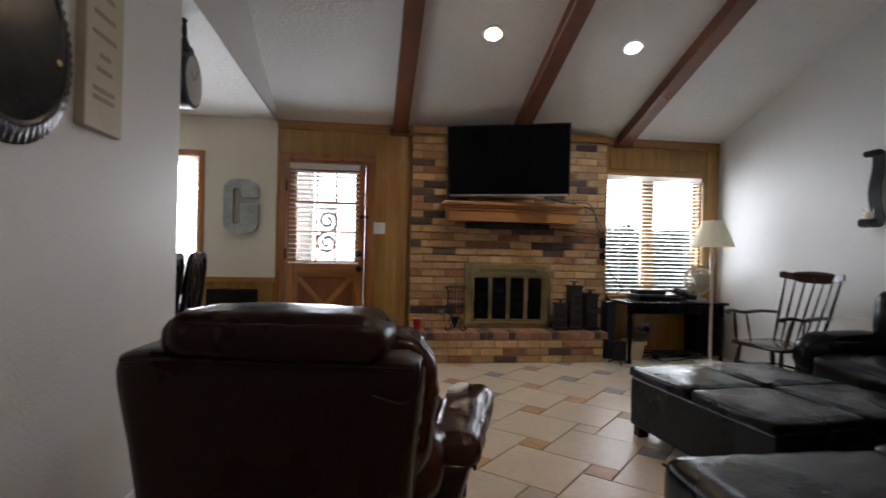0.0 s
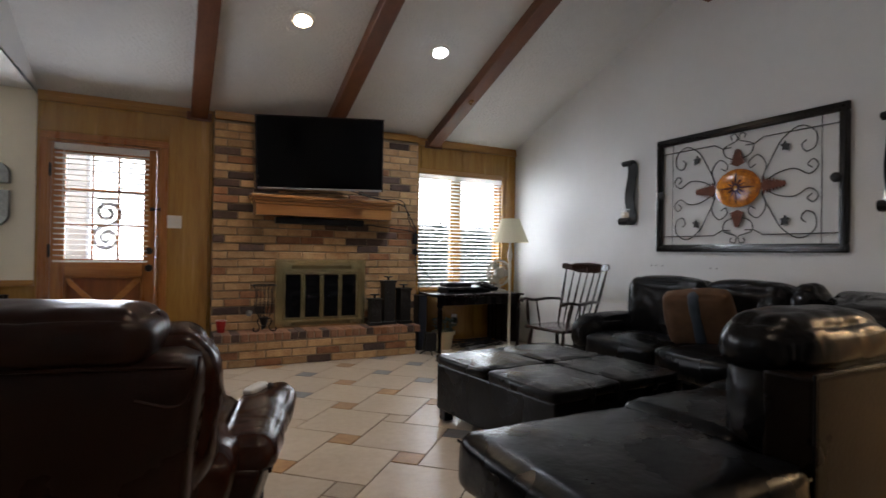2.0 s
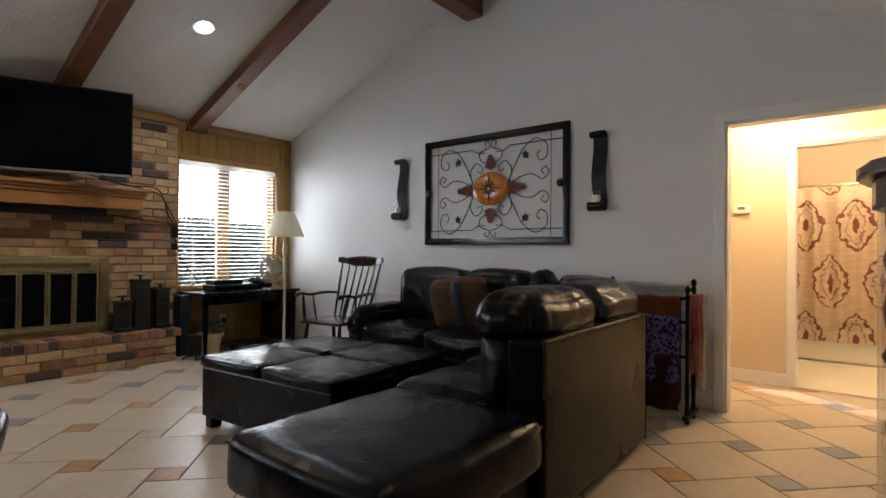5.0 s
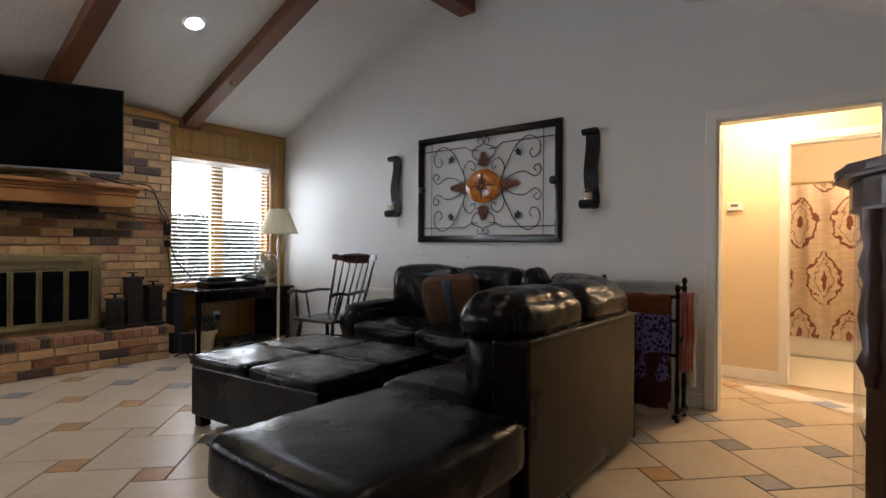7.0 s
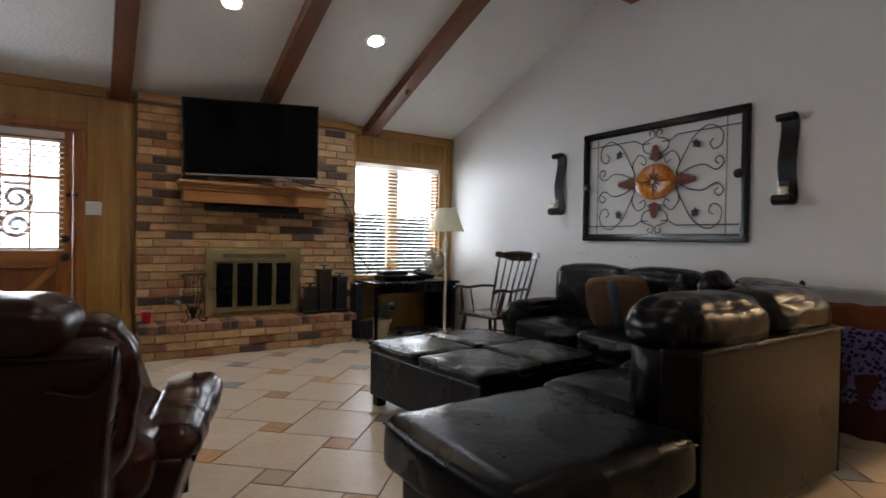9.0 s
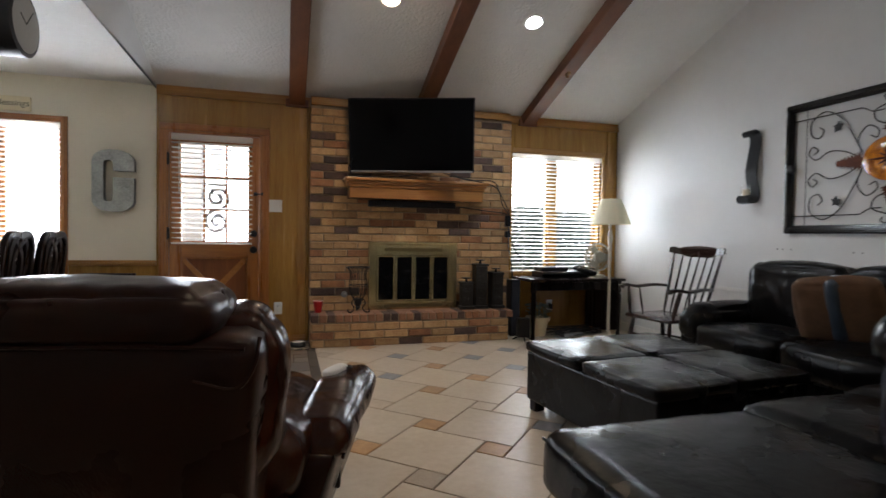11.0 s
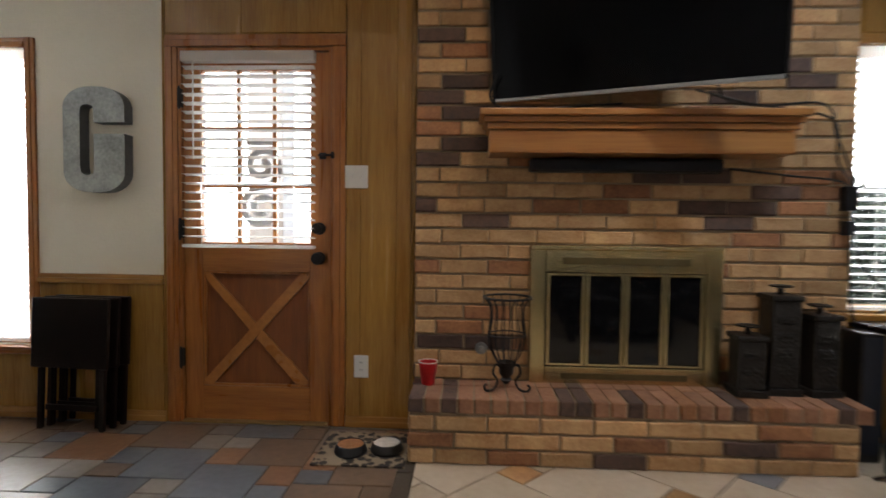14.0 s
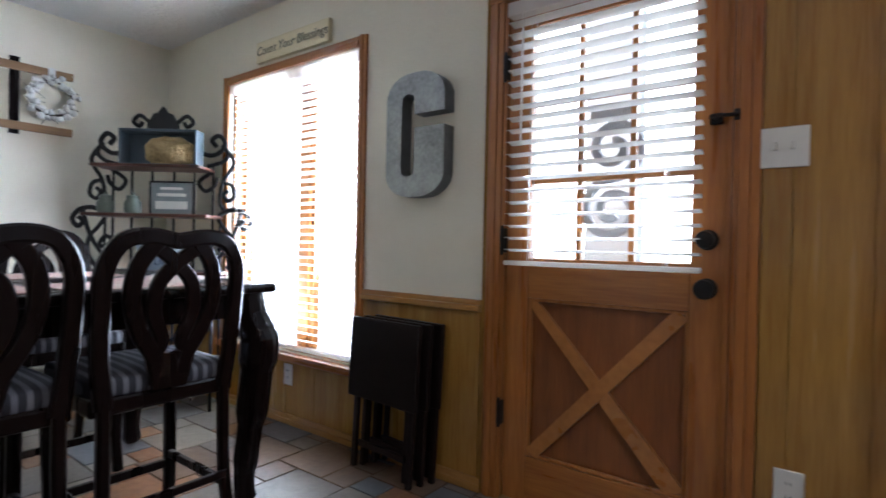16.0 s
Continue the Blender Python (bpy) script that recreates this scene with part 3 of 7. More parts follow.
def blind(name, x0, x1, z0, z1, y, pitch, tilt, depth, label):
    ob = thing(name, pose((x0 + x1) / 2, y, z0), label, "window blind")
    w, h = (x1 - x0) / 2, z1 - z0
    part("headrail", one_box(-w, w, -depth / 2 - 0.004, depth / 2, h - 0.055, h, 0.004), M_BLIND, ob)
    part("bottom_rail", one_box(-w, w, -depth / 2, depth / 2, -0.004, 0.014, 0.004), M_BLIND, ob)
    bm = bmesh.new()
    n = 4
    for sgn in (1,):
        rows = []
        for i in range(n + 1):
            u = (i / n - .5) * depth
            zz = 0.004 * (1 - (2 * i / n - 1) ** 2)
            rows.append([bm.verts.new((q, u, zz + dz)) for q in (-w + .003, w - .003) for dz in (0, .0025)])
        for a, b in zip(rows, rows[1:]):
            bm.faces.new((a[0], a[2], b[2], b[0]))
            bm.faces.new((a[1], b[1], b[3], a[3]))
            bm.faces.new((a[0], b[0], b[1], a[1]))
            bm.faces.new((a[2], a[3], b[3], b[2]))
        bm.faces.new((rows[0][0], rows[0][1], rows[0][3], rows[0][2]))
        bm.faces.new((rows[-1][0], rows[-1][2], rows[-1][3], rows[-1][1]))
    first = part("slat", bm, M_BLIND, ob)
    count = int((h - 0.08) / pitch)
    for i in range(count):
        s = first if i == 0 else new("slat", first.data)
        s.parent = ob
        s.matrix_local = pose(0, 0, 0.03 + (i + .5) * (h - 0.09) / count, tilt + random.uniform(-1.5, 1.5), random.uniform(-.12, .12), 0)
    for q in (-w * .7, w * .7):
        for u in (-depth * .42, depth * .42):
            part("ladder_cord", rod(bmesh.new(), (q, u, 0), (q, u, h - .05), 0.0012, seg=5), M_BLIND, ob)
    bm = bmesh.new()
    rod(bm, (-w + .07, -depth * .6, h * .45), (-w + .07, -depth * .55, h - .05), 0.004, seg=6)
    part("tilt_wand", bm, M_BLIND, ob)
    return ob


blind("window_blind", 3.135, 4.305, 0.695, 2.045, 5.845, 0.043, -12, 0.05, "white horizontal blind hanging open in the living room window")
blind("window_blind", -2.455, -1.275, 0.425, 2.045, 5.85, 0.043, -12, 0.05, "long white horizontal blind hanging open in the dining window")
blind("door_blind", -0.365, 0.352, 0.975, 2.012, 5.775, 0.047, -9, 0.045, "white horizontal blind mounted over the door glass")

# ---- back door ----
door = structure("door_1", one_box(-0.393, -0.29, 5.83, 5.875, 0.012, 2.028, 0.003), M_DOORWOOD, "closed orange-brown wooden back door with glazed top", "door")
part("stile", one_box(0.31, 0.413, 5.83, 5.875, 0.012, 2.028, 0.003), M_DOORWOOD, door)
for a, b in ((0.012, 0.2), (0.84, 1.0), (1.93, 2.028)):
    part("rail", one_box(-0.29, 0.31, 5.83, 5.875, a, b, 0.003), M_DOORWOOD_X, door)
# door timber in a darker colour that carries the shade of the panel's recess
M_DOORPANEL_SHADED = wood("door_panel_timber_shaded", (0.3, 0.1, 0.022), (0.17, 0.05, 0.011), 0.38, coat=0.25)
part("door_panel", one_box(-0.29, 0.31, 5.858, 5.87, 0.2, 0.84), M_DOORPANEL_SHADED, door)
bm = bmesh.new()
for a in (1, -1):
    p, q = Vector((-0.275 * a, 0.2)), Vector((0.295 * a, 0.84))
    d = (q - p).normalized()
    n = Vector((-d.y, d.x)) * 0.042
    e = 0.0
    vs = [p - n - d * e, q - n + d * e, q + n + d * e, p + n - d * e]
    vs = [(min(max(v.x, -0.29), 0.31), min(max(v.y, 0.2), 0.84)) for v in vs]
    prism(bm, vs, 0, 0.022 if a > 0 else 0.019, Matrix(((1, 0, 0, 0), (0, 0, -1, 5.857), (0, 1, 0, 0), (0, 0, 0, 1))))
part("cross_brace", bm, wood("door_brace_timber", (0.5, 0.21, 0.05), (0.33, 0.12, 0.025), 0.3, grain=(0.3, 1, 0.3), coat=0.4), door)
bm = bmesh.new()
for a, b in ((-0.29, -0.276), (0.296, 0.31)):
    box(bm, a, b, 5.836, 5.852, 0.2, 0.84, 0.004)
for a, b in ((0.2, 0.214), (0.826, 0.84)):
    box(bm, -0.276, 0.296, 5.836, 5.852, a, b, 0.004)
part("panel_moulding", bm, M_DOORWOOD, door)
for q in (-0.09, 0.11):
    part("glazing_bar", one_box(q - .011, q + .011, 5.84, 5.87, 1.0, 1.93, 0.003), M_DOORWOOD, door)
for q in (1.31, 1.62):
    part("glazing_bar", one_box(-0.29, 0.31, 5.842, 5.868, q - .011, q + .011, 0.003), M_DOORWOOD_X, door)
for i in range(3):
    for j in range(3):
        a, b = (-0.29, -0.101, -0.079, 0.099, 0.121, 0.31)[2 * i:2 * i + 2], (1.0, 1.299, 1.321, 1.609, 1.631, 1.93)[2 * j:2 * j + 2]
        pane = part("pane", one_box(a[0], a[1], 5.852, 5.857, b[0], b[1]), M_GLASS, door)
        pane.visible_shadow = False
for z, r in ((1.08, 0.03), (0.92, 0.033)):
    bm = bmesh.new()
    mm = pose(0.362, 5.83, z, 90)
    lathe(bm, [(0.034, 0), (0.034, .006), (0.012, .012), (0.011, .03), (r * .8, .038), (r, .05), (r * .9, .062), (0, .066)], seg=20, m=mm)
    smooth(part("door_knob" if z < 1 else "deadbolt", bm, M_IRON, door, "black metal knob" if z < 1 else "black metal deadbolt"))
for z in (0.36, 1.07, 1.78):
    bm = one_box(-0.412, -0.392, 5.8, 5.832, z - .05, z + .05, 0.003)
    rod(bm, (-0.402, 5.803, z - .06), (-0.402, 5.803, z + .06), 0.007, seg=8)
    part("hinge", bm, M_IRON, door)
bm = one_box(.362, .4, 5.818, 5.829, 1.455, 1.49, 0.003)
box(bm, .434, .452, 5.785, 5.794, 1.455, 1.49, 0.003)
rod(bm, (.366, 5.785, 1.472), (.45, 5.78, 1.472), .006, seg=8)
rod(bm, (.38, 5.785, 1.472), (.38, 5.825, 1.472), .004, seg=6)
part("slide_latch", bm, M_IRON, door, "black slide latch")
M_THRESH = material("brass_threshold", (0.5, 0.36, 0.16), 0.4, metal=0.9, vary=0.3)
trim("threshold", one_box(-0.395, 0.415, 5.79, 5.98, 0.002, 0.012, 0.004), M_THRESH, "worn metal threshold under the back door")
# scrolled ornament hung outside the door glass
orn = thing("door_ornament", pose(0.02, 5.895, 1.3), "grey metal double scroll ornament hung outside the door glass", "ornament")
bm = bmesh.new()


def spiral(cx, cz, r, turns, start, sign=1, n=36):
    return [(cx + r * (1 - .8 * i / n) * math.cos(radians(start) + sign * turns * 2 * math.pi * i / n), 0, cz + r * (1 - .8 * i / n) * math.sin(radians(start) + sign * turns * 2 * math.pi * i / n)) for i in range(n + 1)]


tube(bm, spiral(0.0, 0.125, 0.115, 1.5, 270, 1), 1.0, flat=(0.034, 0.02, (0, 1, 0)))
tube(bm, spiral(0.0, -0.11, 0.12, 1.6, 90, 1), 1.0, flat=(0.034, 0.02, (0, 1, 0)))
M_ORN = material("pale_grey_iron_paint", (0.42, 0.43, 0.45), 0.5, vary=0.2, scale=12)
part("scroll", bm, M_ORN, orn)
bm = one_box(-0.09, 0.09, -0.006, 0.006, 0.24, 0.27, 0.003)
part("hanger_bar", bm, M_ORN, orn)

# ---- beams, recessed lamps ----
def sloped_beam(name, x, w, h):
    """A timber along the slope from the north wall to the ridge."""
    bm = bmesh.new()
    prism(bm, [(NORTH - 0.001, vault(NORTH) + .01), (NORTH - 0.001, vault(NORTH) - h), (RIDGE_Y + .05, vault(RIDGE_Y + .05) - h), (RIDGE_Y + .05, RIDGE_Z)], x - w / 2, x + w / 2,
          Matrix(((0, 0, 1, 0), (1, 0, 0, 0), (0, 1, 0, 0), (0, 0, 0, 1))))
    bmesh.ops.bevel(bm, geom=bm.edges[:], offset=0.006, segments=1, affect='EDGES')
    return structure(name, bm, M_BEAM, "dark stained exposed ceiling beam", "beam")


for i, x in enumerate((0.768, 2.06, 3.31)):
    sloped_beam("beam_%d" % (i + 1), x, 0.155, 0.11)
    structure("beam_seat_%d" % (i + 1), one_box(x - .11, x + .11, NORTH - .045, NORTH, 2.355, 2.43, 0.005), M_BEAM, "wood block under the beam end", "beam")
    bm = bmesh.new()
    prism(bm, [(RIDGE_Y - .05, RIDGE_Z), (RIDGE_Y - .05, vault(RIDGE_Y - .05) - .11), (SOUTH, vault(SOUTH) - .11), (SOUTH, vault(SOUTH) + .01)], x - .078, x + .078,
          Matrix(((0, 0, 1, 0), (1, 0, 0, 0), (0, 1, 0, 0), (0, 0, 0, 1))))
    structure("beam_south_%d" % (i + 1), bm, M_BEAM, "dark stained exposed ceiling beam", "beam")
structure("ridge_beam", one_box(WEST, EAST, RIDGE_Y - .09, RIDGE_Y + .09, RIDGE_Z - .3, RIDGE_Z - .04, 0.006), wood("ridge_timber", (0.2, 0.07, 0.026), (0.12, 0.038, 0.014), 0.45, grain=(0.06, 1, 1)), "dark stained ridge beam along the vault", "beam")

M_CAN = material("recessed_can_white", (0.75, 0.74, 0.7), 0.4, vary=0.03)
TILT_N = math.degrees(math.atan(SLOPE))
for x, y, colour, watts, warm in ((1.46, 4.48, (1.0, 0.76, 0.5), 26, True), (2.727, 4.507, (0.85, 0.93, 1.0), 60, False), (1.36, 1.5, (1.0, 0.76, 0.5), 13, True), (2.727, 1.45, (1.0, 0.8, 0.58), 15, True)):
    tilt = TILT_N if y > RIDGE_Y else -TILT_N
    ob = thing("recessed_light", pose(x, y, vault(y), -tilt), "lit round recessed ceiling lamp in a white trim ring, " + ("warm" if warm else "cool") + " bulb", "ceiling light", "recessed ceiling lights")
    bm = bmesh.new()
    lathe(bm, [(0.072, 0.0), (0.075, -0.012), (0.098, -0.01), (0.1, -0.002), (0.1, 0.0)], seg=28)
    smooth(part("trim_ring", bm, M_CAN, ob))
    bm = bmesh.new()
    lathe(bm, [(0.0, -0.03), (0.035, -0.027), (0.055, -0.016), (0.062, -0.004), (0.062, 0.0)], seg=24)
    smooth(part("bulb", bm, glow("bulb_glow", colour, 40 if y > RIDGE_Y else 20), ob))
    lamp("recessed_lamp", "SPOT", watts, colour, pose(x, y, vault(y) - 0.05), soft=0.06, cone=radians(150), blend=0.8)
ob = thing("beam_knot", pose(3.31, 4.93, 2.70), "small orange wooden cleat fixed under the beam", "cleat")
bm = one_box(-0.02, 0.02, -0.035, 0.035, -0.02, 0.012, 0.006)
rod(bm, (0, 0, -0.045), (0, 0, -0.01), 0.012, 0.015, 8)
part("block", bm, M_MANTEL, ob)

# ---- hallway and bathroom beyond the east wall ----
HX = 5.64
bm = bmesh.new()
for a, b, z0 in ((0.59, 2.4, 0), (-1.5, -0.17, 0), (-0.17, 0.59, 1.965)):
    box(bm, HX, HX + .12, a, b, z0, 2.4)
structure("wall_hall_east", bm, M_HALL, "warm tan painted hallway wall with bathroom doorway", "wall")
structure("wall_hall_north", one_box(EAST + .12, HX + .12, 2.4, 2.5, 0, 2.4), M_HALL, "warm tan painted hallway end wall", "wall")
structure("wall_hall_south", one_box(EAST + .12, HX + .12, -1.6, -1.5, 0, 2.4), M_HALL, "warm tan painted hallway end wall", "wall")
structure("wall_hall_west", one_box(EAST + .12, EAST + .135, 0.957, 2.4, 0, 2.4), M_HALL, "warm tan painted hallway wall", "wall")
structure("ceiling_hall", one_box(EAST + .12, 8.0, -1.6, 2.5, 2.4, 2.5), M_CEIL, "flat white hallway ceiling", "ceiling")
for n_, x0_, x1_, y0_, y1_ in (("wall_bath_north", HX + .12, 8.0, 1.3, 1.4), ("wall_bath_south", HX + .12, 8.0, -1.1, -1.0), ("wall_bath_east", 7.9, 8.0, -1.0, 1.3)):
    structure(n_, one_box(x0_, x1_, y0_, y1_, 0, 2.4), M_HALL, "tan painted bathroom wall", "wall")
structure("floor_bath", one_box(HX, 8.0, -1.0, 1.3, -0.05, 0.008), material("bath_vinyl", (0.7, 0.64, 0.52), 0.4, vary=0.1, scale=4), "cream vinyl bathroom floor", "floor")
bm = bmesh.new()
for x0, x1 in ((EAST - .018, EAST), (EAST + .12, EAST + .138)):
    box(bm, x0, x1, 0.89, 0.955, 0, 2.03, 0.004)
    box(bm, x0, x1, -0.045, 0.02, 0, 2.03, 0.004)
    box(bm, x0, x1, 0.02, 0.89, 1.965, 2.03, 0.004)
box(bm, EAST, EAST + .12, 0.875, 0.89, 0, 1.965)
box(bm, EAST, EAST + .12, 0.02, 0.035, 0, 1.965)
box(bm, EAST, EAST + .12, 0.035, 0.875, 1.95, 1.965)
trim("trim_hall_casing", bm, M_WHITE, "white painted casing of the hallway opening")
bm = bmesh.new()
box(bm, HX - .018, HX, 0.575, 0.64, 0, 2.03, 0.004)
box(bm, HX - .018, HX, -0.22, -0.155, 0, 2.03, 0.004)
box(bm, HX - .018, HX, -0.155, 0.575, 1.965, 2.03, 0.004)
box(bm, HX, HX + .12, 0.575, 0.59, 0, 1.965)
box(bm, HX, HX + .12, -0.17, -0.155, 0, 1.965)
box(bm, HX, HX + .12, -0.155, 0.575, 1.95, 1.965)
trim("trim_bath_casing", bm, M_WHITE, "white painted casing of the bathroom doorway")
bm = bmesh.new()
box(bm, HX - .013, HX, 0.64, 2.4, 0, 0.1, 0.004)
box(bm, HX - .013, HX, -1.5, -0.22, 0, 0.1, 0.004)
trim("baseboard_hall", bm, M_WHITE, "white painted hallway baseboard", "baseboard")
ob = thing("hall_ceiling_light", pose(5.15, 0.7, 2.4), "warm lit glass dome on the hallway ceiling", "ceiling light")
smooth(part("dome", lathe(bmesh.new(), [(0, -0.1), (0.08, -0.09), (0.14, -0.05), (0.16, -0.015), (0.16, 0)]), glow("warm_dome", (1.0, 0.7, 0.35), 6), ob))
part("rim", lathe(bmesh.new(), [(0.175, -0.02), (0.175, 0)]), M_BRASS, ob)
lamp("hall_lamp", "POINT", 52, (1.0, 0.7, 0.38), pose(5.15, 0.7, 2.2), soft=0.12)
ob = thing("bath_ceiling_light", pose(6.4, 0.1, 2.4), "warm lit glass dome on the bathroom ceiling", "ceiling light")
smooth(part("dome", lathe(bmesh.new(), [(0, -0.1), (0.08, -0.09), (0.14, -0.05), (0.16, -0.015), (0.16, 0)]), glow("warm_dome_bath", (1.0, 0.75, 0.42), 6), ob))
lamp("bath_lamp", "POINT", 52, (1.0, 0.75, 0.46), pose(6.4, 0.1, 2.2), soft=0.12)
ob = thing("thermostat", pose(HX, 0.96, 1.46), "small white wall thermostat with a grey display", "thermostat")
part("case", one_box(-0.03, 0, -0.06, 0.06, -0.035, 0.035, 0.006), M_WHITE, ob)
part("display", one_box(-0.033, -0.029, -0.025, 0.03, -0.005, 0.02), material("lcd", (0.12, 0.13, 0.12), 0.3), ob)

# shower curtain: pleated cloth with a damask print
mt = material("damask_curtain", (0.8, 0.68, 0.52), 0.7, second=(0.6, 0.44, 0.3), scale=16, sheen=0.2, stretch=(1, 0.5, 3))
nd, ln = mt.node_tree.nodes, mt.node_tree.links
tc = nd.new("ShaderNodeTexCoord")
sep = nd.new("ShaderNodeSeparateXYZ")
ln.new(tc.outputs["Object"], sep.inputs[0])


def math_node(op, a, b=None, c=None):
    q = nd.new("ShaderNodeMath")
    q.operation = op
    for i, v in enumerate((a, b, c)):
        if v is None:
            continue
        if isinstance(v, (int, float)):
            q.inputs[i].default_value = v
        else:
            ln.new(v, q.inputs[i])
    return q.outputs[0]


# ogee rows of leaf-framed medallions, each second row shifted by half
v = math_node('MULTIPLY', sep.outputs["Z"], 1.8)
row = math_node('FLOOR', v)
u = math_node('ADD', math_node('MULTIPLY', sep.outputs["Y"], 2.5), math_node('MULTIPLY', row, 0.5))
fu = math_node('SUBTRACT', math_node('FRACT', u), 0.5)
fv = math_node('SUBTRACT', math_node('FRACT', v), 0.45)
warp = nd.new("ShaderNodeTexNoise")
warp.inputs["Scale"].default_value, warp.inputs["Detail"].default_value = 17, 4
ln.new(tc.outputs["Object"], warp.inputs["Vector"])
wob = math_node('MULTIPLY', math_node('SUBTRACT', warp.outputs[0], 0.5), 0.42)
dist = math_node('ADD', math_node('ADD', math_node('MULTIPLY', math_node('ABSOLUTE', fu), 1.25), math_node('MULTIPLY', math_node('MULTIPLY', fv, fv), 1.9)), wob)
band = math_node('LESS_THAN', math_node('ABSOLUTE', math_node('SUBTRACT', dist, 0.42)), math_node('MULTIPLY', warp.outputs[0], 0.085))
heart = math_node('LESS_THAN', math_node('ADD', math_node('MULTIPLY', math_node('ABSOLUTE', fu), 2.2), math_node('ABSOLUTE', math_node('ADD', fv, wob))), 0.16)
inner = math_node('MULTIPLY', math_node('LESS_THAN', math_node('ABSOLUTE', math_node('SUBTRACT', dist, 0.22)), 0.022), 0.7)
ink = math_node('MAXIMUM', math_node('MAXIMUM', band, inner), heart)
mx = nd.new("ShaderNodeMix")
mx.data_type = 'RGBA'
mx.inputs[7].default_value = (0.24, 0.075, 0.035, 1)
b = nd["Principled BSDF"]
old = b.inputs["Base Color"].links[0].from_socket
ln.new(old, mx.inputs[6])
ln.new(ink, mx.inputs[0])
ln.new(mx.outputs[2], b.inputs["Base Color"])
cur = thing("shower_curtain", pose(6.98, 0.0, 0.0), "tan shower curtain with a brown damask print", "curtain")
bm = bmesh.new()
rows = []
for j in range(9):
    z = 0.22 + 1.53 * j / 8
    ring = []
    for i in range(121):
        y = -0.95 + 1.9 * i / 120
        ring.append(bm.verts.new((0.03 * math.sin(y * 33 + 0.4 * math.sin(z * 2)) * (0.6 + .4 * z / 1.7), y, z)))
    rows.append(ring)
for a, c in zip(rows, rows[1:]):
    for i in range(120):
        bm.faces.new((a[i], a[i + 1], c[i + 1], c[i]))
bmesh.ops.solidify(bm, geom=bm.faces[:], thickness=0.004)
smooth(part("cloth", bm, mt, cur), 80)
rod(bm := bmesh.new(), (0, -0.99, 1.77), (0, 0.99, 1.77), 0.013, seg=12)
part("rail", bm, M_BRASS, cur)
for i in range(12):
    y = -0.88 + 0.16 * i
    bm = bmesh.new()
    tube(bm, [(0.02 * math.cos(a), y, 1.765 + 0.022 * math.sin(a)) for a in [2 * math.pi * k / 12 for k in range(12)]], 0.002, 5, closed=True)
    part("curtain_ring", bm, M_BRASS, cur)
ob = thing("bathtub", pose(7.4, 0, 0.008), "white bathtub behind the shower curtain", "bathtub")
bm = one_box(-0.36, 0.36, -0.98, 0.98, 0, 0.42, 0.03)
part("shell", bm, M_WHITE, ob)
ob = thing("toilet", pose(6.55, 1.03, 0.008), "white ceramic toilet beside the bathtub", "toilet")
bm = bmesh.new()
lathe(bm, [(0.1, 0), (0.11, .03), (0.09, .15), (0.17, .36), (0.19, .38), (0.19, .41), (0, .42)], at=(0, -.2, 0))
smooth(part("bowl", bm, M_WHITE, ob))
part("cistern", one_box(-0.2, 0.2, 0.0, 0.18, 0.36, 0.75, 0.03), M_WHITE, ob)

# ---- fireplace ----
INSERT = (1.49, 2.437, 0.311, 1.013)
chimney = structure("chimney_breast", one_box(0.9, BREAST_X, BREAST, NORTH + 0.02, 0, 2.372), M_MORTAR, "tan and dark brown brick chimney wall", "chimney")
hearth = tagged(part("hearth", one_box(0.912, 2.922, 5.402, BREAST - 0.002, 0, 0.303), M_MORTAR), "raised brick hearth with a rowlock top course", "hearth", kind="structure")

ins = thing("fireplace_insert", pose(0, 0, 0), "brass fireplace front with four smoked glass doors", "fireplace")
x0, x1, z0, z1 = INSERT
F = 5.665
part("surround", one_box(x0, x0 + .075, F, BREAST, z0, z1 - .02, 0.004), M_BRASS, ins, "brushed brass outer frame")
part("surround", one_box(x1 - .075, x1, F, BREAST, z0, z1 - .02, 0.004), M_BRASS, ins, "brushed brass outer frame")
part("surround_top", one_box(x0, x1, F - .008, BREAST, z1 - .02, z1, 0.003), M_BRASS, ins, "brushed brass outer frame")
bm = one_box(x0 + .077, x1 - .077, F + .006, F + .03, z1 - .135, z1 - .022, 0.003)
part("top_panel", bm, M_BRASS, ins)
part("top_vent", one_box(x0 + .16, x1 - .16, F + .001, F + .0055, z1 - .095, z1 - .06, 0.001), material("dull_brass_mesh", (0.2, 0.16, 0.08), 0.5, metal=0.8, vary=0.4, scale=80), ins)
part("bottom_panel", one_box(x0 + .077, x1 - .077, F + .006, F + .03, z0, z0 + .085, 0.003), M_BRASS, ins)
part("bottom_vent", one_box(x0 + .16, x1 - .16, F + .001, F + .0055, z0 + .025, z0 + .055, 0.001), bpy.data.materials["dull_brass_mesh"], ins)
part("firebox", one_box(x0 + .08, x1 - .08, F + .03, BREAST, z0 + .01, z1 - .03), M_BLACK, ins)
xa, xb, za, zb = x0 + .08, x1 - .08, z0 + .09, z1 - .14
for i in range(4):
    a, b = xa + (xb - xa) * i / 4, xa + (xb - xa) * (i + 1) / 4
    dr = part("glass_door", one_box(a + .02, b - .02, F + .018, F + .024, za + .012, zb - .012), M_BLACKGLASS, ins, "smoked dark glass")
    bm = bmesh.new()
    box(bm, a + .002, a + .02, F + .008, F + .028, za, zb, 0.003)
    box(bm, b - .02, b - .002, F + .008, F + .028, za, zb, 0.003)
    box(bm, a + .02, b - .02, F + .008, F + .028, za, za + .012, 0.002)
    box(bm, a + .02, b - .02, F + .008, F + .028, zb - .012, zb, 0.002)
    part("door_frame", bm, M_BRASS, dr)

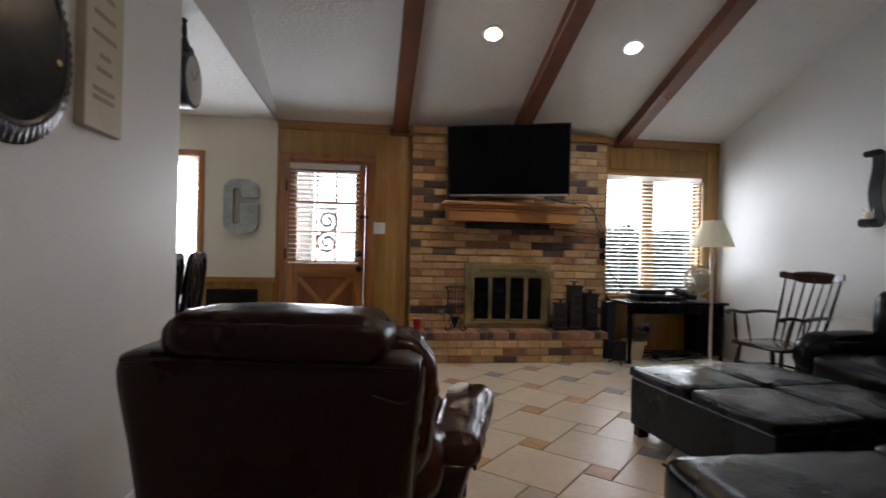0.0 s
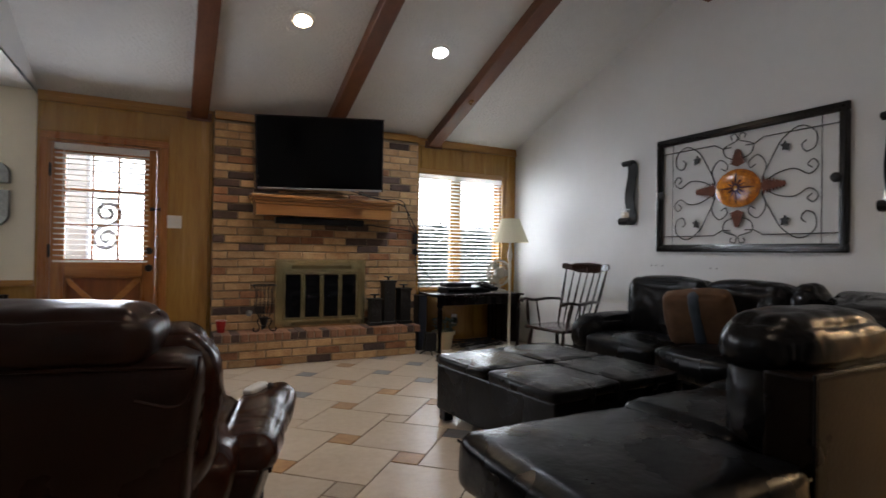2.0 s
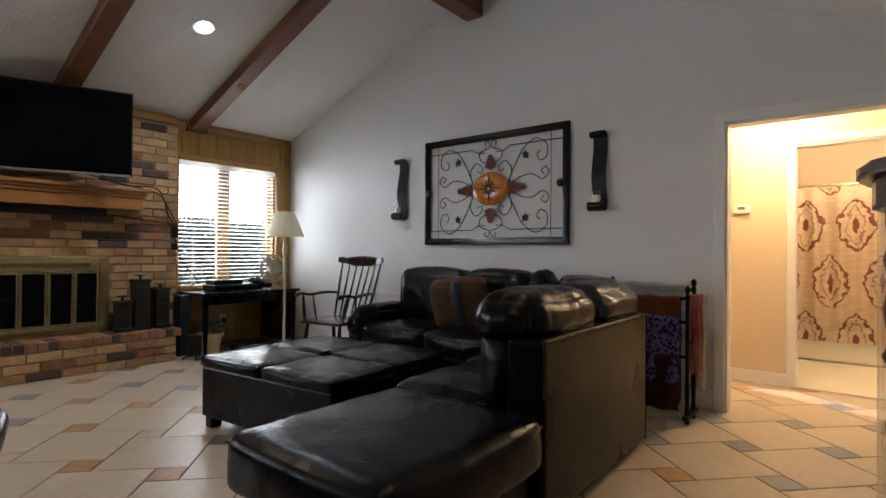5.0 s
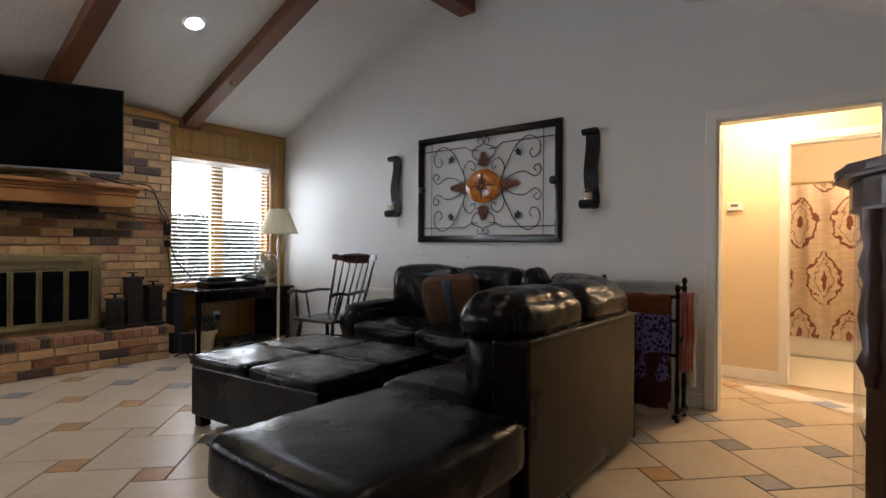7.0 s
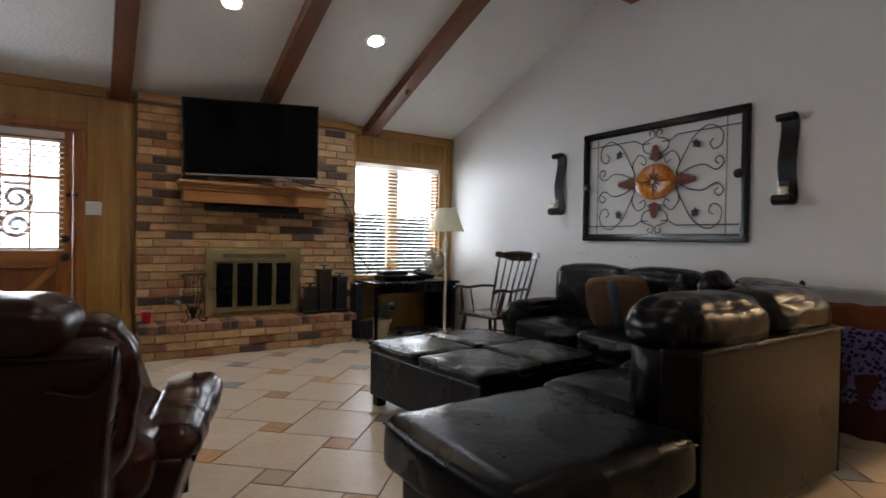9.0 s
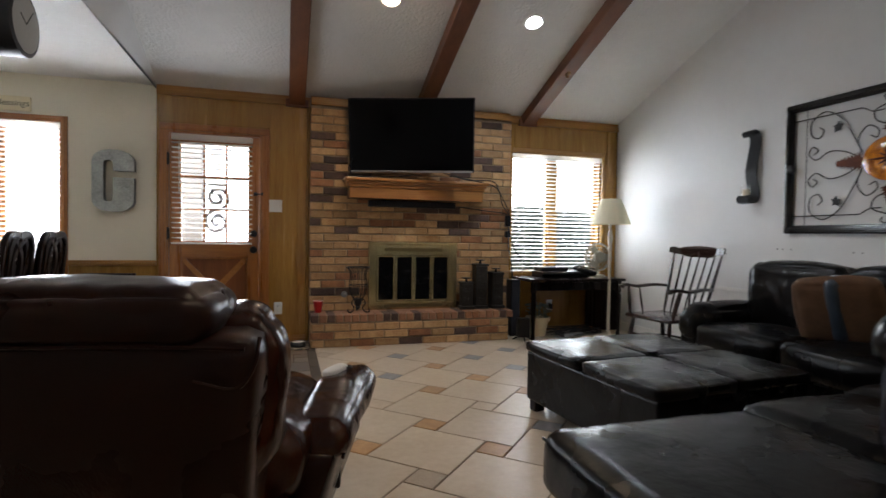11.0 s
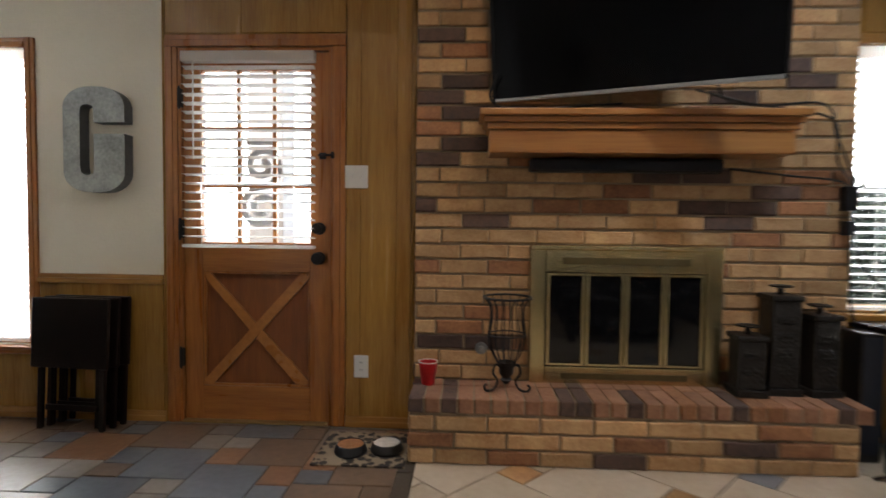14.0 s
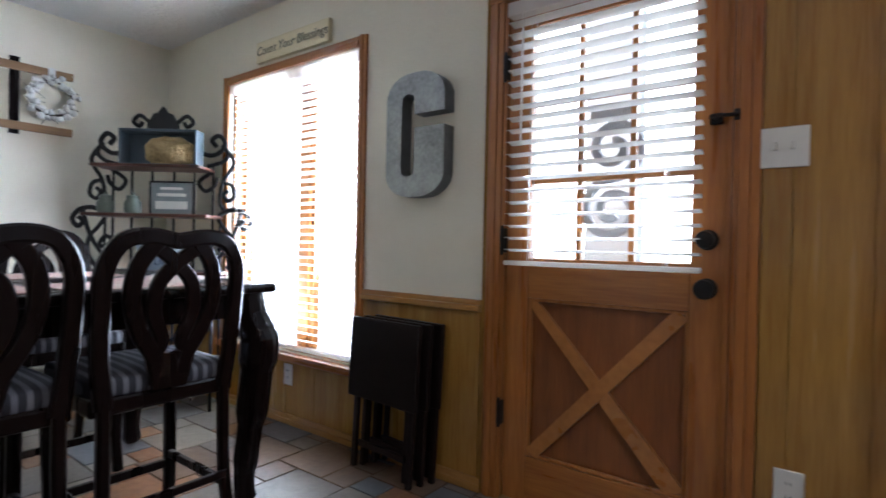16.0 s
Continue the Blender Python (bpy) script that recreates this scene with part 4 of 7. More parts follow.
mantel = thing("mantel_shelf", pose(1.965, BREAST - .014, 1.45), "golden oak mantel shelf with stepped moulding", "mantel")
w = 0.70
part("beam", one_box(-w, w, -.2, 0, 0.0, 0.11, 0.006), M_MANTEL, mantel)
for k, (a, b, e) in enumerate(((0.11, 0.14, 0.012), (0.14, 0.168, 0.028), (0.168, 0.2, 0.048))):
    part("moulding", one_box(-w - e, w + e, -.2 - e, 0, a, b, 0.006), M_MANTEL, mantel)

# television on a tilting arm
tvm = Matrix.Translation((1.852, 5.392, 2.073)) @ pose(0, 0, 0, 0, 0, -20.5) @ pose(0, 0, 0, 9.5)
tv = thing("television", tvm, "large black flat television angled on a wall arm", "television")
part("screen", one_box(-.612, .612, -.004, .0, -.342, .35, 0.002), M_SCREEN, tv, "dark glossy screen")
bm = bmesh.new()
for a, b, c, d in ((-.625, -.612, -.36, .362), (.612, .625, -.36, .362), (-.612, .612, .35, .362)):
    box(bm, a, b, -.008, .012, c, d, 0.002)
part("bezel", bm, M_BLACK, tv)
part("lower_edge", one_box(-.612, .612, -.01, .012, -.36, -.342, 0.003), material("silver_plastic", (0.4, 0.41, 0.43), 0.3, metal=0.7), tv, "silver lower edge")
part("back_housing", one_box(-.5, .5, .013, .06, -.3, .25, 0.015), M_BLACK, tv)
bm = bmesh.new()
wallpt = tvm.inverted() @ Vector((1.95, BREAST - .012, 2.05))
rod(bm, (0, .05, 0), wallpt, 0.025, seg=8)
box(bm, wallpt.x - .06, wallpt.x + .06, wallpt.y - .03, wallpt.y - .005, wallpt.z - .12, wallpt.z + .12)
part("wall_arm", bm, M_BLACK, tv)

sb = thing("soundbar", pose(1.935, BREAST - .014, 1.372), "long black soundbar mounted under the mantel", "soundbar")
part("body", one_box(-.465, .465, -.085, -.012, 0.004, 0.07, 0.012), M_BLACK, sb)
part("grille", one_box(-.455, .455, -.089, -.084, 0.012, 0.062, 0.004), material("speaker_cloth", (0.01, 0.012, 0.02), 0.8, bump=0.5, bump_scale=400), sb)
for q in (-.3, .3):
    part("bracket", one_box(q - .02, q + .02, -.02, 0, 0.01, 0.078), M_BLACK, sb)
cab = thing("television_cables", pose(0, 0, 0), "thin black cables looping from the television to the window side", "cables")
M_CABLE = material("cable_rubber", (0.01, 0.01, 0.01), 0.5)
for pts in ([(2.3, 5.62, 1.78), (2.42, 5.74, 1.72), (2.62, 5.66, 1.67), (2.82, 5.6, 1.6), (2.95, 5.76, 1.44), (3.06, 5.79, 1.33), (3.1, 5.785, 1.2)],
            [(2.2, 5.6, 1.74), (2.5, 5.62, 1.675), (2.76, 5.58, 1.67), (2.9, 5.7, 1.55), (3.04, 5.78, 1.36), (3.095, 5.79, 1.24)],
            [(2.45, 5.78, 1.40), (2.75, 5.792, 1.37), (3.0, 5.792, 1.34), (3.09, 5.79, 1.25)],
            [(3.1, 5.785, 1.24), (3.105, 5.78, 1.0), (3.12, 5.77, 0.8), (3.13, 5.74, 0.62), (3.14, 5.6, 0.3), (3.13, 5.5, 0.02)],
            [(3.1, 5.785, 1.2), (3.16, 5.77, 0.95), (3.28, 5.7, 0.76), (3.2, 5.68, 0.7)],
            [(1.3, 5.7, 1.84), (1.27, 5.74, 1.74), (1.35, 5.7, 1.675), (1.6, 5.66, 1.672), (1.9, 5.7, 1.7)]):
    pts = [(min(x, BREAST_X - .03), y - .11, z) if z > .99 else (x, y, z) for x, y, z in pts]
    part("cable", tube(bmesh.new(), curve_pts(pts, 6), 0.0055, 6), M_CABLE, cab)
part("plug_box", one_box(3.0, 3.06, 5.655, 5.701, 1.2, 1.32, 0.006), M_BLACK, cab)
part("plug_box", one_box(3.005, 3.055, 5.655, 5.701, 1.08, 1.15, 0.006), M_BLACK, cab)

# ---- things on the hearth ----
HT = 0.312
ob = thing("candle_lantern", pose(1.365, 5.545, HT), "black wire urn-shaped candle holder on scrolled feet", "candle holder")
prof = [(0.035, .12), (0.06, .16), (0.085, .22), (0.09, .28), (0.08, .35), (0.085, .41), (0.115, .45)]
for i in range(14):
    a = 2 * math.pi * i / 14
    part("wire", tube(bmesh.new(), curve_pts([(r * math.cos(a), r * math.sin(a), z) for r, z in prof], 3), 0.0032, 5), M_IRON, ob)
for r, z, q in ((0.115, .45, .006), (0.09, .27, .004), (0.04, .13, .007)):
    bm = bmesh.new()
    tube(bm, [(r * math.cos(a), r * math.sin(a), z) for a in [2 * math.pi * k / 28 for k in range(28)]], q, 6, closed=True)
    part("ring", bm, M_IRON, ob)
part("cup", smooth(part("socket", lathe(bmesh.new(), [(0.02, .06), (0.035, .08), (0.04, .13), (0.038, .135), (0, .12)], seg=16), M_IRON, ob)).data and lathe(bmesh.new(), [(0.012, .03), (0.03, .05), (0.012, .07)], seg=12), M_IRON, ob)
for i in range(3):
    a = radians(90 + 120 * i)
    pts = [(0.02, .1), (0.06, .13), (0.075, .09), (0.05, .05), (0.07, .012), (0.11, .008), (0.125, .03), (0.112, .04)]
    part("foot", tube(bmesh.new(), curve_pts([(r * math.cos(a), r * math.sin(a), z) for r, z in pts], 4), 0.006, 6), M_IRON, ob)
M_CUP = material("red_plastic_cup", (0.6, 0.02, 0.025), 0.3, vary=0.1)
ob = thing("plastic_cup", pose(0.98, 5.6, HT), "red plastic party cup with a white rim", "cup")
smooth(part("body", lathe(bmesh.new(), [(0.031, 0), (0.033, .004), (0.038, .05), (0.04, .052), (0.046, .112), (0.044, .112), (0.036, .05), (0.03, .006), (0, .006)]), M_CUP, ob))
part("rim", tube(bmesh.new(), [(0.0465 * math.cos(a), 0.0465 * math.sin(a), .1135) for a in [2 * math.pi * k / 24 for k in range(24)]], 0.0025, 6, closed=True), M_WHITE, ob, "white rolled rim")
ob = thing("gas_valve", pose(1.245, BREAST - .014, 0.475), "small round chrome gas key valve on the brick", "valve")
smooth(part("plate", lathe(bmesh.new(), [(0.032, 0), (0.03, .008), (0.015, .012), (0.012, .03), (0, .03)], m=pose(0, 0, 0, 90)), M_TIN, ob))
M_CANISTER = material("dark_bronze_resin", (0.013, 0.01, 0.008), 0.5, vary=0.5, scale=25, bump=1.0, bump_scale=60, distance=0.01)
for x, y, w, h in ((2.52, 5.58, .075, .31), (2.69, 5.62, .08, .50), (2.87, 5.61, .078, .41)):
    ob = thing("candle_pillar", pose(x, y, HT, 0, 0, random.uniform(-8, 8)), "dark bronze square candle pillar with raised scroll relief", "candle holder", "candle pillars on the hearth")
    bm = one_box(-w, w, -w, w, 0, .035, 0.006)
    box(bm, -w * .82, w * .82, -w * .82, w * .82, .035, h - .045, 0.006)
    part("body", bm, M_CANISTER, ob)
    part("cap", one_box(-w * .95, w * .95, -w * .95, w * .95, h - .045, h - .02, 0.006), M_CANISTER, ob)
    part("candle_plate", lathe(bmesh.new(), [(0.015, h - .02), (0.012, h + .01), (0.05, h + .016), (0.052, h + .024), (0, h + .02)], seg=20), M_IRON, ob)
    bm = bmesh.new()
    for zz in (.12, .2, .28, .36):
        if zz < h - .08:
            for sgn in (-1, 1):
                tube(bm, [(sgn * (.018 + p[0] * .5), -w * .82 - .002, zz + p[2] * .5) for p in spiral(0, 0, .045, 1.4, 90, sgn, 16)], 0.006, 5)
    part("scroll_relief", bm, M_CANISTER, ob)

# ---- seating ----
def seam(bm, pts, r=0.006, closed=False):
    return tube(bm, pts, r, 6, closed=closed)


# sectional sofa: chaise end, long back to the south, corner, east run with one arm
sofa = thing("sectional_sofa", pose(0, 0, 0), "black leather corner sofa with chaise end and pillow backs", "sofa")
L = M_BLACKLEATHER
part("chaise_base", one_box(1.53, 2.36, 1.14, 1.80, 0.05, 0.27, 0.03), L, sofa)
part("seat_base", one_box(2.36, 3.66, 1.14, 1.86, 0.05, 0.27, 0.03), L, sofa)
part("east_base", one_box(3.66, 4.42, 1.75, 3.5, 0.05, 0.27, 0.03), L, sofa)
part("chaise_cushion", padded(1.475, 2.33, 1.09, 1.86, 0.25, 0.462, r=.055, crown=.014, n=22, crease=.004), L, sofa)
part("chaise_piping", seam(bmesh.new(), [(1.487, 1.102, .425), (2.31, 1.1, .425)], .005), L, sofa)
part("chaise_piping", seam(bmesh.new(), [(1.487, 1.102, .425), (1.485, 1.85, .425)], .005), L, sofa)
for a, b, c, d, k in ((2.33, 2.96, 1.35, 1.9, 3), (2.96, 3.52, 1.35, 1.96, 7), (3.5, 4.2, 1.45, 2.12, 9), (3.57, 4.16, 2.12, 2.8, 11), (3.57, 4.16, 2.8, 3.48, 13)):
    part("seat_cushion", padded(a, b, c, d, 0.26, 0.47, r=.05, crown=.028, n=16, crease=.006, seed=k), L, sofa)
M_SOFABACK = material("dark_brown_vinyl", (0.0085, 0.0046, 0.0022), 0.3, vary=0.5, scale=2.5, bump=0.18, bump_scale=60, rough_vary=0.1, spec=0.1)
part("back_panel", one_box(2.33, 3.53, 1.10, 1.27, 0.05, 0.735, 0.018, seg=3), M_SOFABACK, sofa, "plain dark vinyl outer back")
bm = bmesh.new()
prism(bm, [(3.53, 1.10), (4.47, 1.75), (4.47, 1.9), (4.3, 1.9), (4.3, 1.8), (3.53, 1.27)], 0.05, 0.735)
part("corner_panel", bm, M_SOFABACK, sofa)
part("east_panel", one_box(4.31, 4.47, 1.9, 3.52, 0.05, 0.74, 0.018), M_SOFABACK, sofa)
part("back_piping", seam(bmesh.new(), [(2.335, 1.105, .05), (2.335, 1.105, .735), (3.55, 1.105, .735)], 0.008), L, sofa)
S = M_SOFTLEATHER
# each back: a firm lower pad and a soft roll sewn on top of it
for a, b, k in ((2.35, 2.97, 21), (2.97, 3.6, 25)):
    part("back_pad", padded(a, b, 1.2, 1.43, .42, .76, r=.06, crown=.03, n=16, crease=.012, seed=k), S, sofa)
    part("back_roll", padded(a - .012, b + .004, 1.145, 1.475, .67, .905, r=.108, crown=.02, n=24, crease=.01, seed=k + 40), S, sofa)
cm = Matrix.Translation((3.95, 1.58, 0)) @ pose(0, 0, 0, 0, 0, 38)
part("back_pad", padded(-.42, .42, -.1, .15, .42, .78, r=.07, crown=.03, n=16, crease=.012, m=cm, seed=29), S, sofa)
part("back_roll", padded(-.44, .44, -.13, .19, .68, .905, r=.1, crown=.02, n=24, crease=.01, m=cm, seed=83), S, sofa)
for i, (a, b) in enumerate(((2.0, 2.17), (2.165, 2.785), (2.78, 3.5))):
    part("back_pad", padded(4.07, 4.34, a, b, .42, .915, r=.075, crown=.035, n=22, crease=.01, seed=33 + 4 * i), S, sofa)
    part("back_seam", seam(bmesh.new(), [(4.062, a + .06, .75), (4.045, (a + b) / 2, .752), (4.062, b - .06, .75)], .005), S, sofa)
part("armrest", cushion(bmesh.new(), 3.6, 4.4, 3.44, 3.72, 0.3, 0.59, puff=0.2, n=12, power=2.4, wrinkle=0.006, seed=51), L, sofa)
part("arm_panel", one_box(3.62, 4.42, 3.5, 3.68, 0.05, 0.48, 0.03), L, sofa)
for x, y in ((1.6, 1.2), (1.6, 1.74), (2.4, 1.2), (3.55, 1.2), (3.7, 3.6), (4.35, 3.6), (4.35, 1.7)):
    part("foot", lathe(bmesh.new(), [(0.025, 0), (0.035, .06)], at=(x, y, 0), seg=12), M_DARKWOOD, sofa)
M_PILLOW = material("brown_pillow_fabric", (0.12, 0.06, 0.028), 0.9, vary=0.35, scale=20, bump=0.5, bump_scale=300)
M_PILLOWBAND = material("slate_blue_satin", (0.05, 0.07, 0.1), 0.3, vary=0.3, scale=10)
pm = Matrix.Translation((3.9, 2.66, 0.67)) @ pose(0, 0, 0, 0, 0, 112) @ pose(0, 0, 0, -22, 5)
ob = thing("throw_pillow", pm, "brown throw pillow with a blue-grey satin band", "pillow")
part("cover", cushion(bmesh.new(), -.215, .215, -.06, .06, -.195, .195, puff=0.45, n=16, power=3.6, wrinkle=0.01), M_PILLOW, ob)
bm = cushion(bmesh.new(), -.05, .05, -.072, .072, -.198, .198, puff=0.5, n=8, power=3.5, wrinkle=0.003)
part("band", bm, M_PILLOWBAND, ob, "blue-grey satin band")

# storage ottoman with four lids
om = pose(2.67, 2.80, 0, 0, 0, 5)
ott = thing("storage_ottoman", om, "square black leather storage ottoman with four padded lids", "ottoman")
w, d = 0.49, 0.55
part("box", one_box(-w, w, -d, d, 0.07, 0.37, 0.012), L, ott)
for sx in (-1, 1):
    for sy in (-1, 1):
        a, b = sorted((sx * 0.012, sx * (w + .012)))
        c, e = sorted((sy * 0.012, sy * (d + .012)))
        lid = part("lid", padded(a, b, c, e, 0.365, 0.435, r=.022, crown=.012, n=18, crease=.005, seed=sx * 3 + sy), L, ott)
        px, py = sx * 0.012, sy * 0.14
        part("pull_strap", one_box(a + .23, a + .275, (c if sy < 0 else e) - .012, (c if sy < 0 else e) + .012, 0.35, 0.405, 0.005), L, lid)
        part("piping", seam(bmesh.new(), [(a + .01, c + .01, .385), (b - .01, c + .01, .385), (b - .01, e - .01, .385), (a + .01, e - .01, .385)], 0.006, True), L, lid)
        part("foot", one_box(sx * (w - .05) - .035, sx * (w - .05) + .035, sy * (d - .05) - .035, sy * (d - .05) + .035, 0, 0.07, 0.01), M_DARKWOOD, ott)
part("strap_tab", one_box(-.03, .03, -.012, .012, 0.435, 0.45, 0.004), L, ott)

# brown recliner, seen from behind
rm = pose(0.204, 1.625, 0, 0, 0, -10.3)
rec = thing("recliner", rm, "glossy dark brown leather recliner with overstuffed back", "recliner")
B = M_BROWNLEATHER
part("base", one_box(-.4, .46, .15, .95, 0.05, 0.3, 0.03), B, rec)
# outer back shell: leans back, narrows towards the floor
bm = cushion(bmesh.new(), -.41, .43, -.06, .2, .07, .862, puff=.05, n=14, power=5, wrinkle=.004, seed=58)
for v in bm.verts:
    t = (v.co.z - .07) / .8
    v.co.x *= .82 + .18 * t
    v.co.y += .12 * (1 - t)
part("back_shell", bm, B, rec)
part("shell_seam", seam(bmesh.new(), [(-.36, -.056, .84), (-.2, -.07, .847), (.2, -.07, .847), (.4, -.052, .835)], 0.005), B, rec)
part("corner_seam", seam(bmesh.new(), curve_pts([(.3, -.068, .77), (.38, -.058, .75), (.415, -.04, .79), (.42, .0, .85)], 5), 0.005), B, rec)
part("head_pillow", padded(-.262, .315, -.07, .22, .83, .962, r=.055, crown=.02, n=24, crease=.006, seed=61), B, rec)
part("pillow_seam", seam(bmesh.new(), curve_pts([(.305, -.02, .83), (.325, .04, .9), (.31, .1, .945), (.29, .16, .93)], 5), 0.005), B, rec)
for sgn in (-1, 1):
    ax, wx = (.555, .33) if sgn > 0 else (.42, -.29)
    part("back_wing", cushion(bmesh.new(), wx - .1, wx + .1, .05, .3, .48, .885, puff=.18, n=12, power=2.6, wrinkle=.018, seed=65 + sgn), M_CREASED, rec)
    am = Matrix.Translation((sgn * ax, .68, .37)) @ pose(0, 0, 0, 4)
    bm = cushion(bmesh.new(), -.1, .1, -.27, .34, .02, .155, puff=.16, n=24, power=2.4, wrinkle=.016, m=am, seed=71 + sgn)
    for v in bm.verts:
        v.co.x -= sgn * .07 * max(0, .95 - v.co.y) / .55
    part("arm_pad", bm, M_CREASED, rec)
    bm = cushion(bmesh.new(), sgn * ax - .08, sgn * ax + .08, .38, .97, .06, .42, puff=.06, n=10, power=6, wrinkle=.008, seed=81 + sgn)
    for v in bm.verts:
        v.co.x -= sgn * (.11 * max(0, .42 - v.co.z) / .36 + .07 * max(0, .95 - v.co.y) / .55)
    part("arm_side", bm, B, rec)
    part("arm_piping", seam(bmesh.new(), [(sgn * (ax + .02), .42, .395), (sgn * (ax + .045), .65, .41), (sgn * (ax + .082), .95, .425)], 0.006), B, rec)
part("seat_cushion", cushion(bmesh.new(), -.38, .47, .25, .98, .28, .535, puff=.15, n=18, power=2.8, wrinkle=.02, seed=91), M_CREASED, rec)
part("footrest", cushion(bmesh.new(), -.38, .46, .93, 1.04, .1, .45, puff=.15, n=8, power=3, wrinkle=.008, seed=95), B, rec)
part("recline_lever", one_box(.53, .552, .62, .67, .2, .3, 0.006), M_BLACK, rec, "black plastic recline handle")
for sx in (-.34, .4):
    for sy in (.22, .88):
        part("foot", lathe(bmesh.new(), [(0.03, 0), (0.03, .06)], at=(sx, sy, 0), seg=12), M_BLACK, rec)
ob = thing("remote_control", rm @ Matrix.Translation((.51, .86, .552)) @ pose(0, 0, 0, 4, -6, -32), "white game remote lying on the recliner arm", "remote")
part("body", cushion(bmesh.new(), -.025, .025, -.055, .055, -.012, .016, puff=.3, n=6, power=2.6), M_WHITE, ob)
part("strap", tube(bmesh.new(), curve_pts([(0.01, .05, .0), (.025, .065, .0), (.04, .05, -.002), (.028, .035, .002)], 5), 0.005, 6), M_BLACK, ob)

# ---- window corner of the living room ----
M_ROCKER = wood("rocker_cherry", (0.03, 0.009, 0.006), (0.014, 0.005, 0.0035), 0.25, coat=0.2)
rk = thing("rocking_chair", pose(3.9, 4.15, 0, 0, 0, 98), "dark cherry wooden rocking chair with spindle back", "rocking chair")


def spindle(bm, p, q, r):
    p, q = Vector(p), Vector(q)
    pts = [p.lerp(q, t) for t in (0, .2, .45, .55, .8, 1)]
    return tube(bm, pts, [r * .7, r, r * 1.15, r * 1.15, r * .9, r * .65], 8)


bm = bmesh.new()
box(bm, -.25, .25, -.22, .25, .385, .42, 0.014)
for v in bm.verts:
    if v.co.z > .41:
        v.co.z -= 0.012 * max(0, 1 - (v.co.x / .22) ** 2)
smooth(part("seat", bm, M_ROCKER, rk))
crest = []
bm = bmesh.new()
outline_ = [(-.29, .965), (-.285, 1.015), (-.25, 1.02), (-.2, 1.005), (-.15, 1.02), (0, 1.03), (.15, 1.02), (.2, 1.005), (.25, 1.02), (.285, 1.015), (.29, .965), (.24, .955), (.17, .945), (.12, .925), (-.12, .925), (-.17, .945), (-.24, .955)]
prism(bm, [(x, z) for x, z in outline_[::-1]], -.012, .012, Matrix(((1, 0, 0, 0), (0, 0, 1, -.38), (0, 1, 0, 0), (0, 0, 0, 1))))
for v in bm.verts:
    v.co.y += -0.06 * (1 - (v.co.x / .29) ** 2) + 0.04
part("crest_rail", bm, M_ROCKER, rk)
for i in range(7):
    x = -.245 + .49 * i / 6
    top = (x * 1.03, -.38 + .04 - .06 * (1 - (x / .29) ** 2), .96)
    part("back_spindle", spindle(bmesh.new(), (x * .85, -.19, .41), top, .013 if i in (0, 6) else .009), M_ROCKER, rk)
for s in (-1, 1):
    arm = [(s * .245, -.24, .655), (s * .27, -.1, .662), (s * .285, .08, .65), (s * .285, .2, .668), (s * .27, .27, .66), (s * .25, .26, .645)]
    part("armrest", tube(bmesh.new(), curve_pts(arm, 5), 1.0, flat=(.05, .026, (0, 0, 1))), M_ROCKER, rk)
    part("arm_post", spindle(bmesh.new(), (s * .235, .2, .41), (s * .28, .18, .65), .015), M_ROCKER, rk)
    part("arm_spindle", spindle(bmesh.new(), (s * .24, .04, .41), (s * .28, .05, .65), .009), M_ROCKER, rk)
    run = [(s * .23, .46, .075), (s * .23, .3, .033), (s * .23, .1, .02), (s * .23, -.12, .02), (s * .23, -.32, .05), (s * .23, -.5, .115)]
    part("rocker_runner", tube(bmesh.new(), curve_pts(run, 6), 1.0, flat=(.03, .04, (0, 0, 1))), M_ROCKER, rk)
    for yy, yb in ((.19, .24), (-.16, -.22)):
        part("leg", spindle(bmesh.new(), (s * .2, yy, .39), (s * .23, yb, .035), .018), M_ROCKER, rk)
    part("side_stretcher", spindle(bmesh.new(), (s * .218, .21, .2), (s * .218, -.19, .2), .01), M_ROCKER, rk)
part("front_stretcher", spindle(bmesh.new(), (-.212, .215, .24), (.212, .215, .24), .012), M_ROCKER, rk)
part("rear_stretcher", spindle(bmesh.new(), (-.215, -.19, .2), (.215, -.19, .2), .01), M_ROCKER, rk)

M_SHADE = material("cream_lampshade", (0.72, 0.66, 0.46), 0.8, vary=0.06, scale=6, bump=0.2, bump_scale=300)
M_LAMPPOLE = material("ivory_lamp_paint", (0.62, 0.57, 0.46), 0.4, vary=0.1, scale=6)
fl = thing("floor_lamp", pose(4.07, 5.27, 0), "ivory floor lamp, unlit, with a cream pleated-edge shade", "floor lamp")
smooth(part("base", lathe(bmesh.new(), [(0.15, 0), (0.15, .012), (0.13, .022), (0.05, .035), (0.02, .06), (0, .06)], seg=32), M_LAMPPOLE, fl))
smooth(part("pole", lathe(bmesh.new(), [(0.016, .05), (0.015, .95), (0.022, .96), (0.022, .98), (0.016, 1.0), (0.026, 1.06), (0.03, 1.1), (0.018, 1.16), (0.012, 1.18), (0.012, 1.28)], seg=16), M_LAMPPOLE, fl), 50)
bm = bmesh.new()
sh = []
for i in range(40):
    a = 2 * math.pi * i / 40
    q = 1 + 0.012 * (i % 2)
    sh.append([(r * q * math.cos(a), r * q * math.sin(a), z) for r, z in ((.215, 1.24), (.105, 1.515), (.1, 1.515), (.21, 1.24))])
vs = [[bm.verts.new(p) for p in c] for c in sh]
for i in range(40):
    a, b = vs[i], vs[(i + 1) % 40]
    for k in range(4):
        bm.faces.new((a[k], b[k], b[(k + 1) % 4], a[(k + 1) % 4]))
part("shade", bm, M_SHADE, fl, "cream fabric shade")
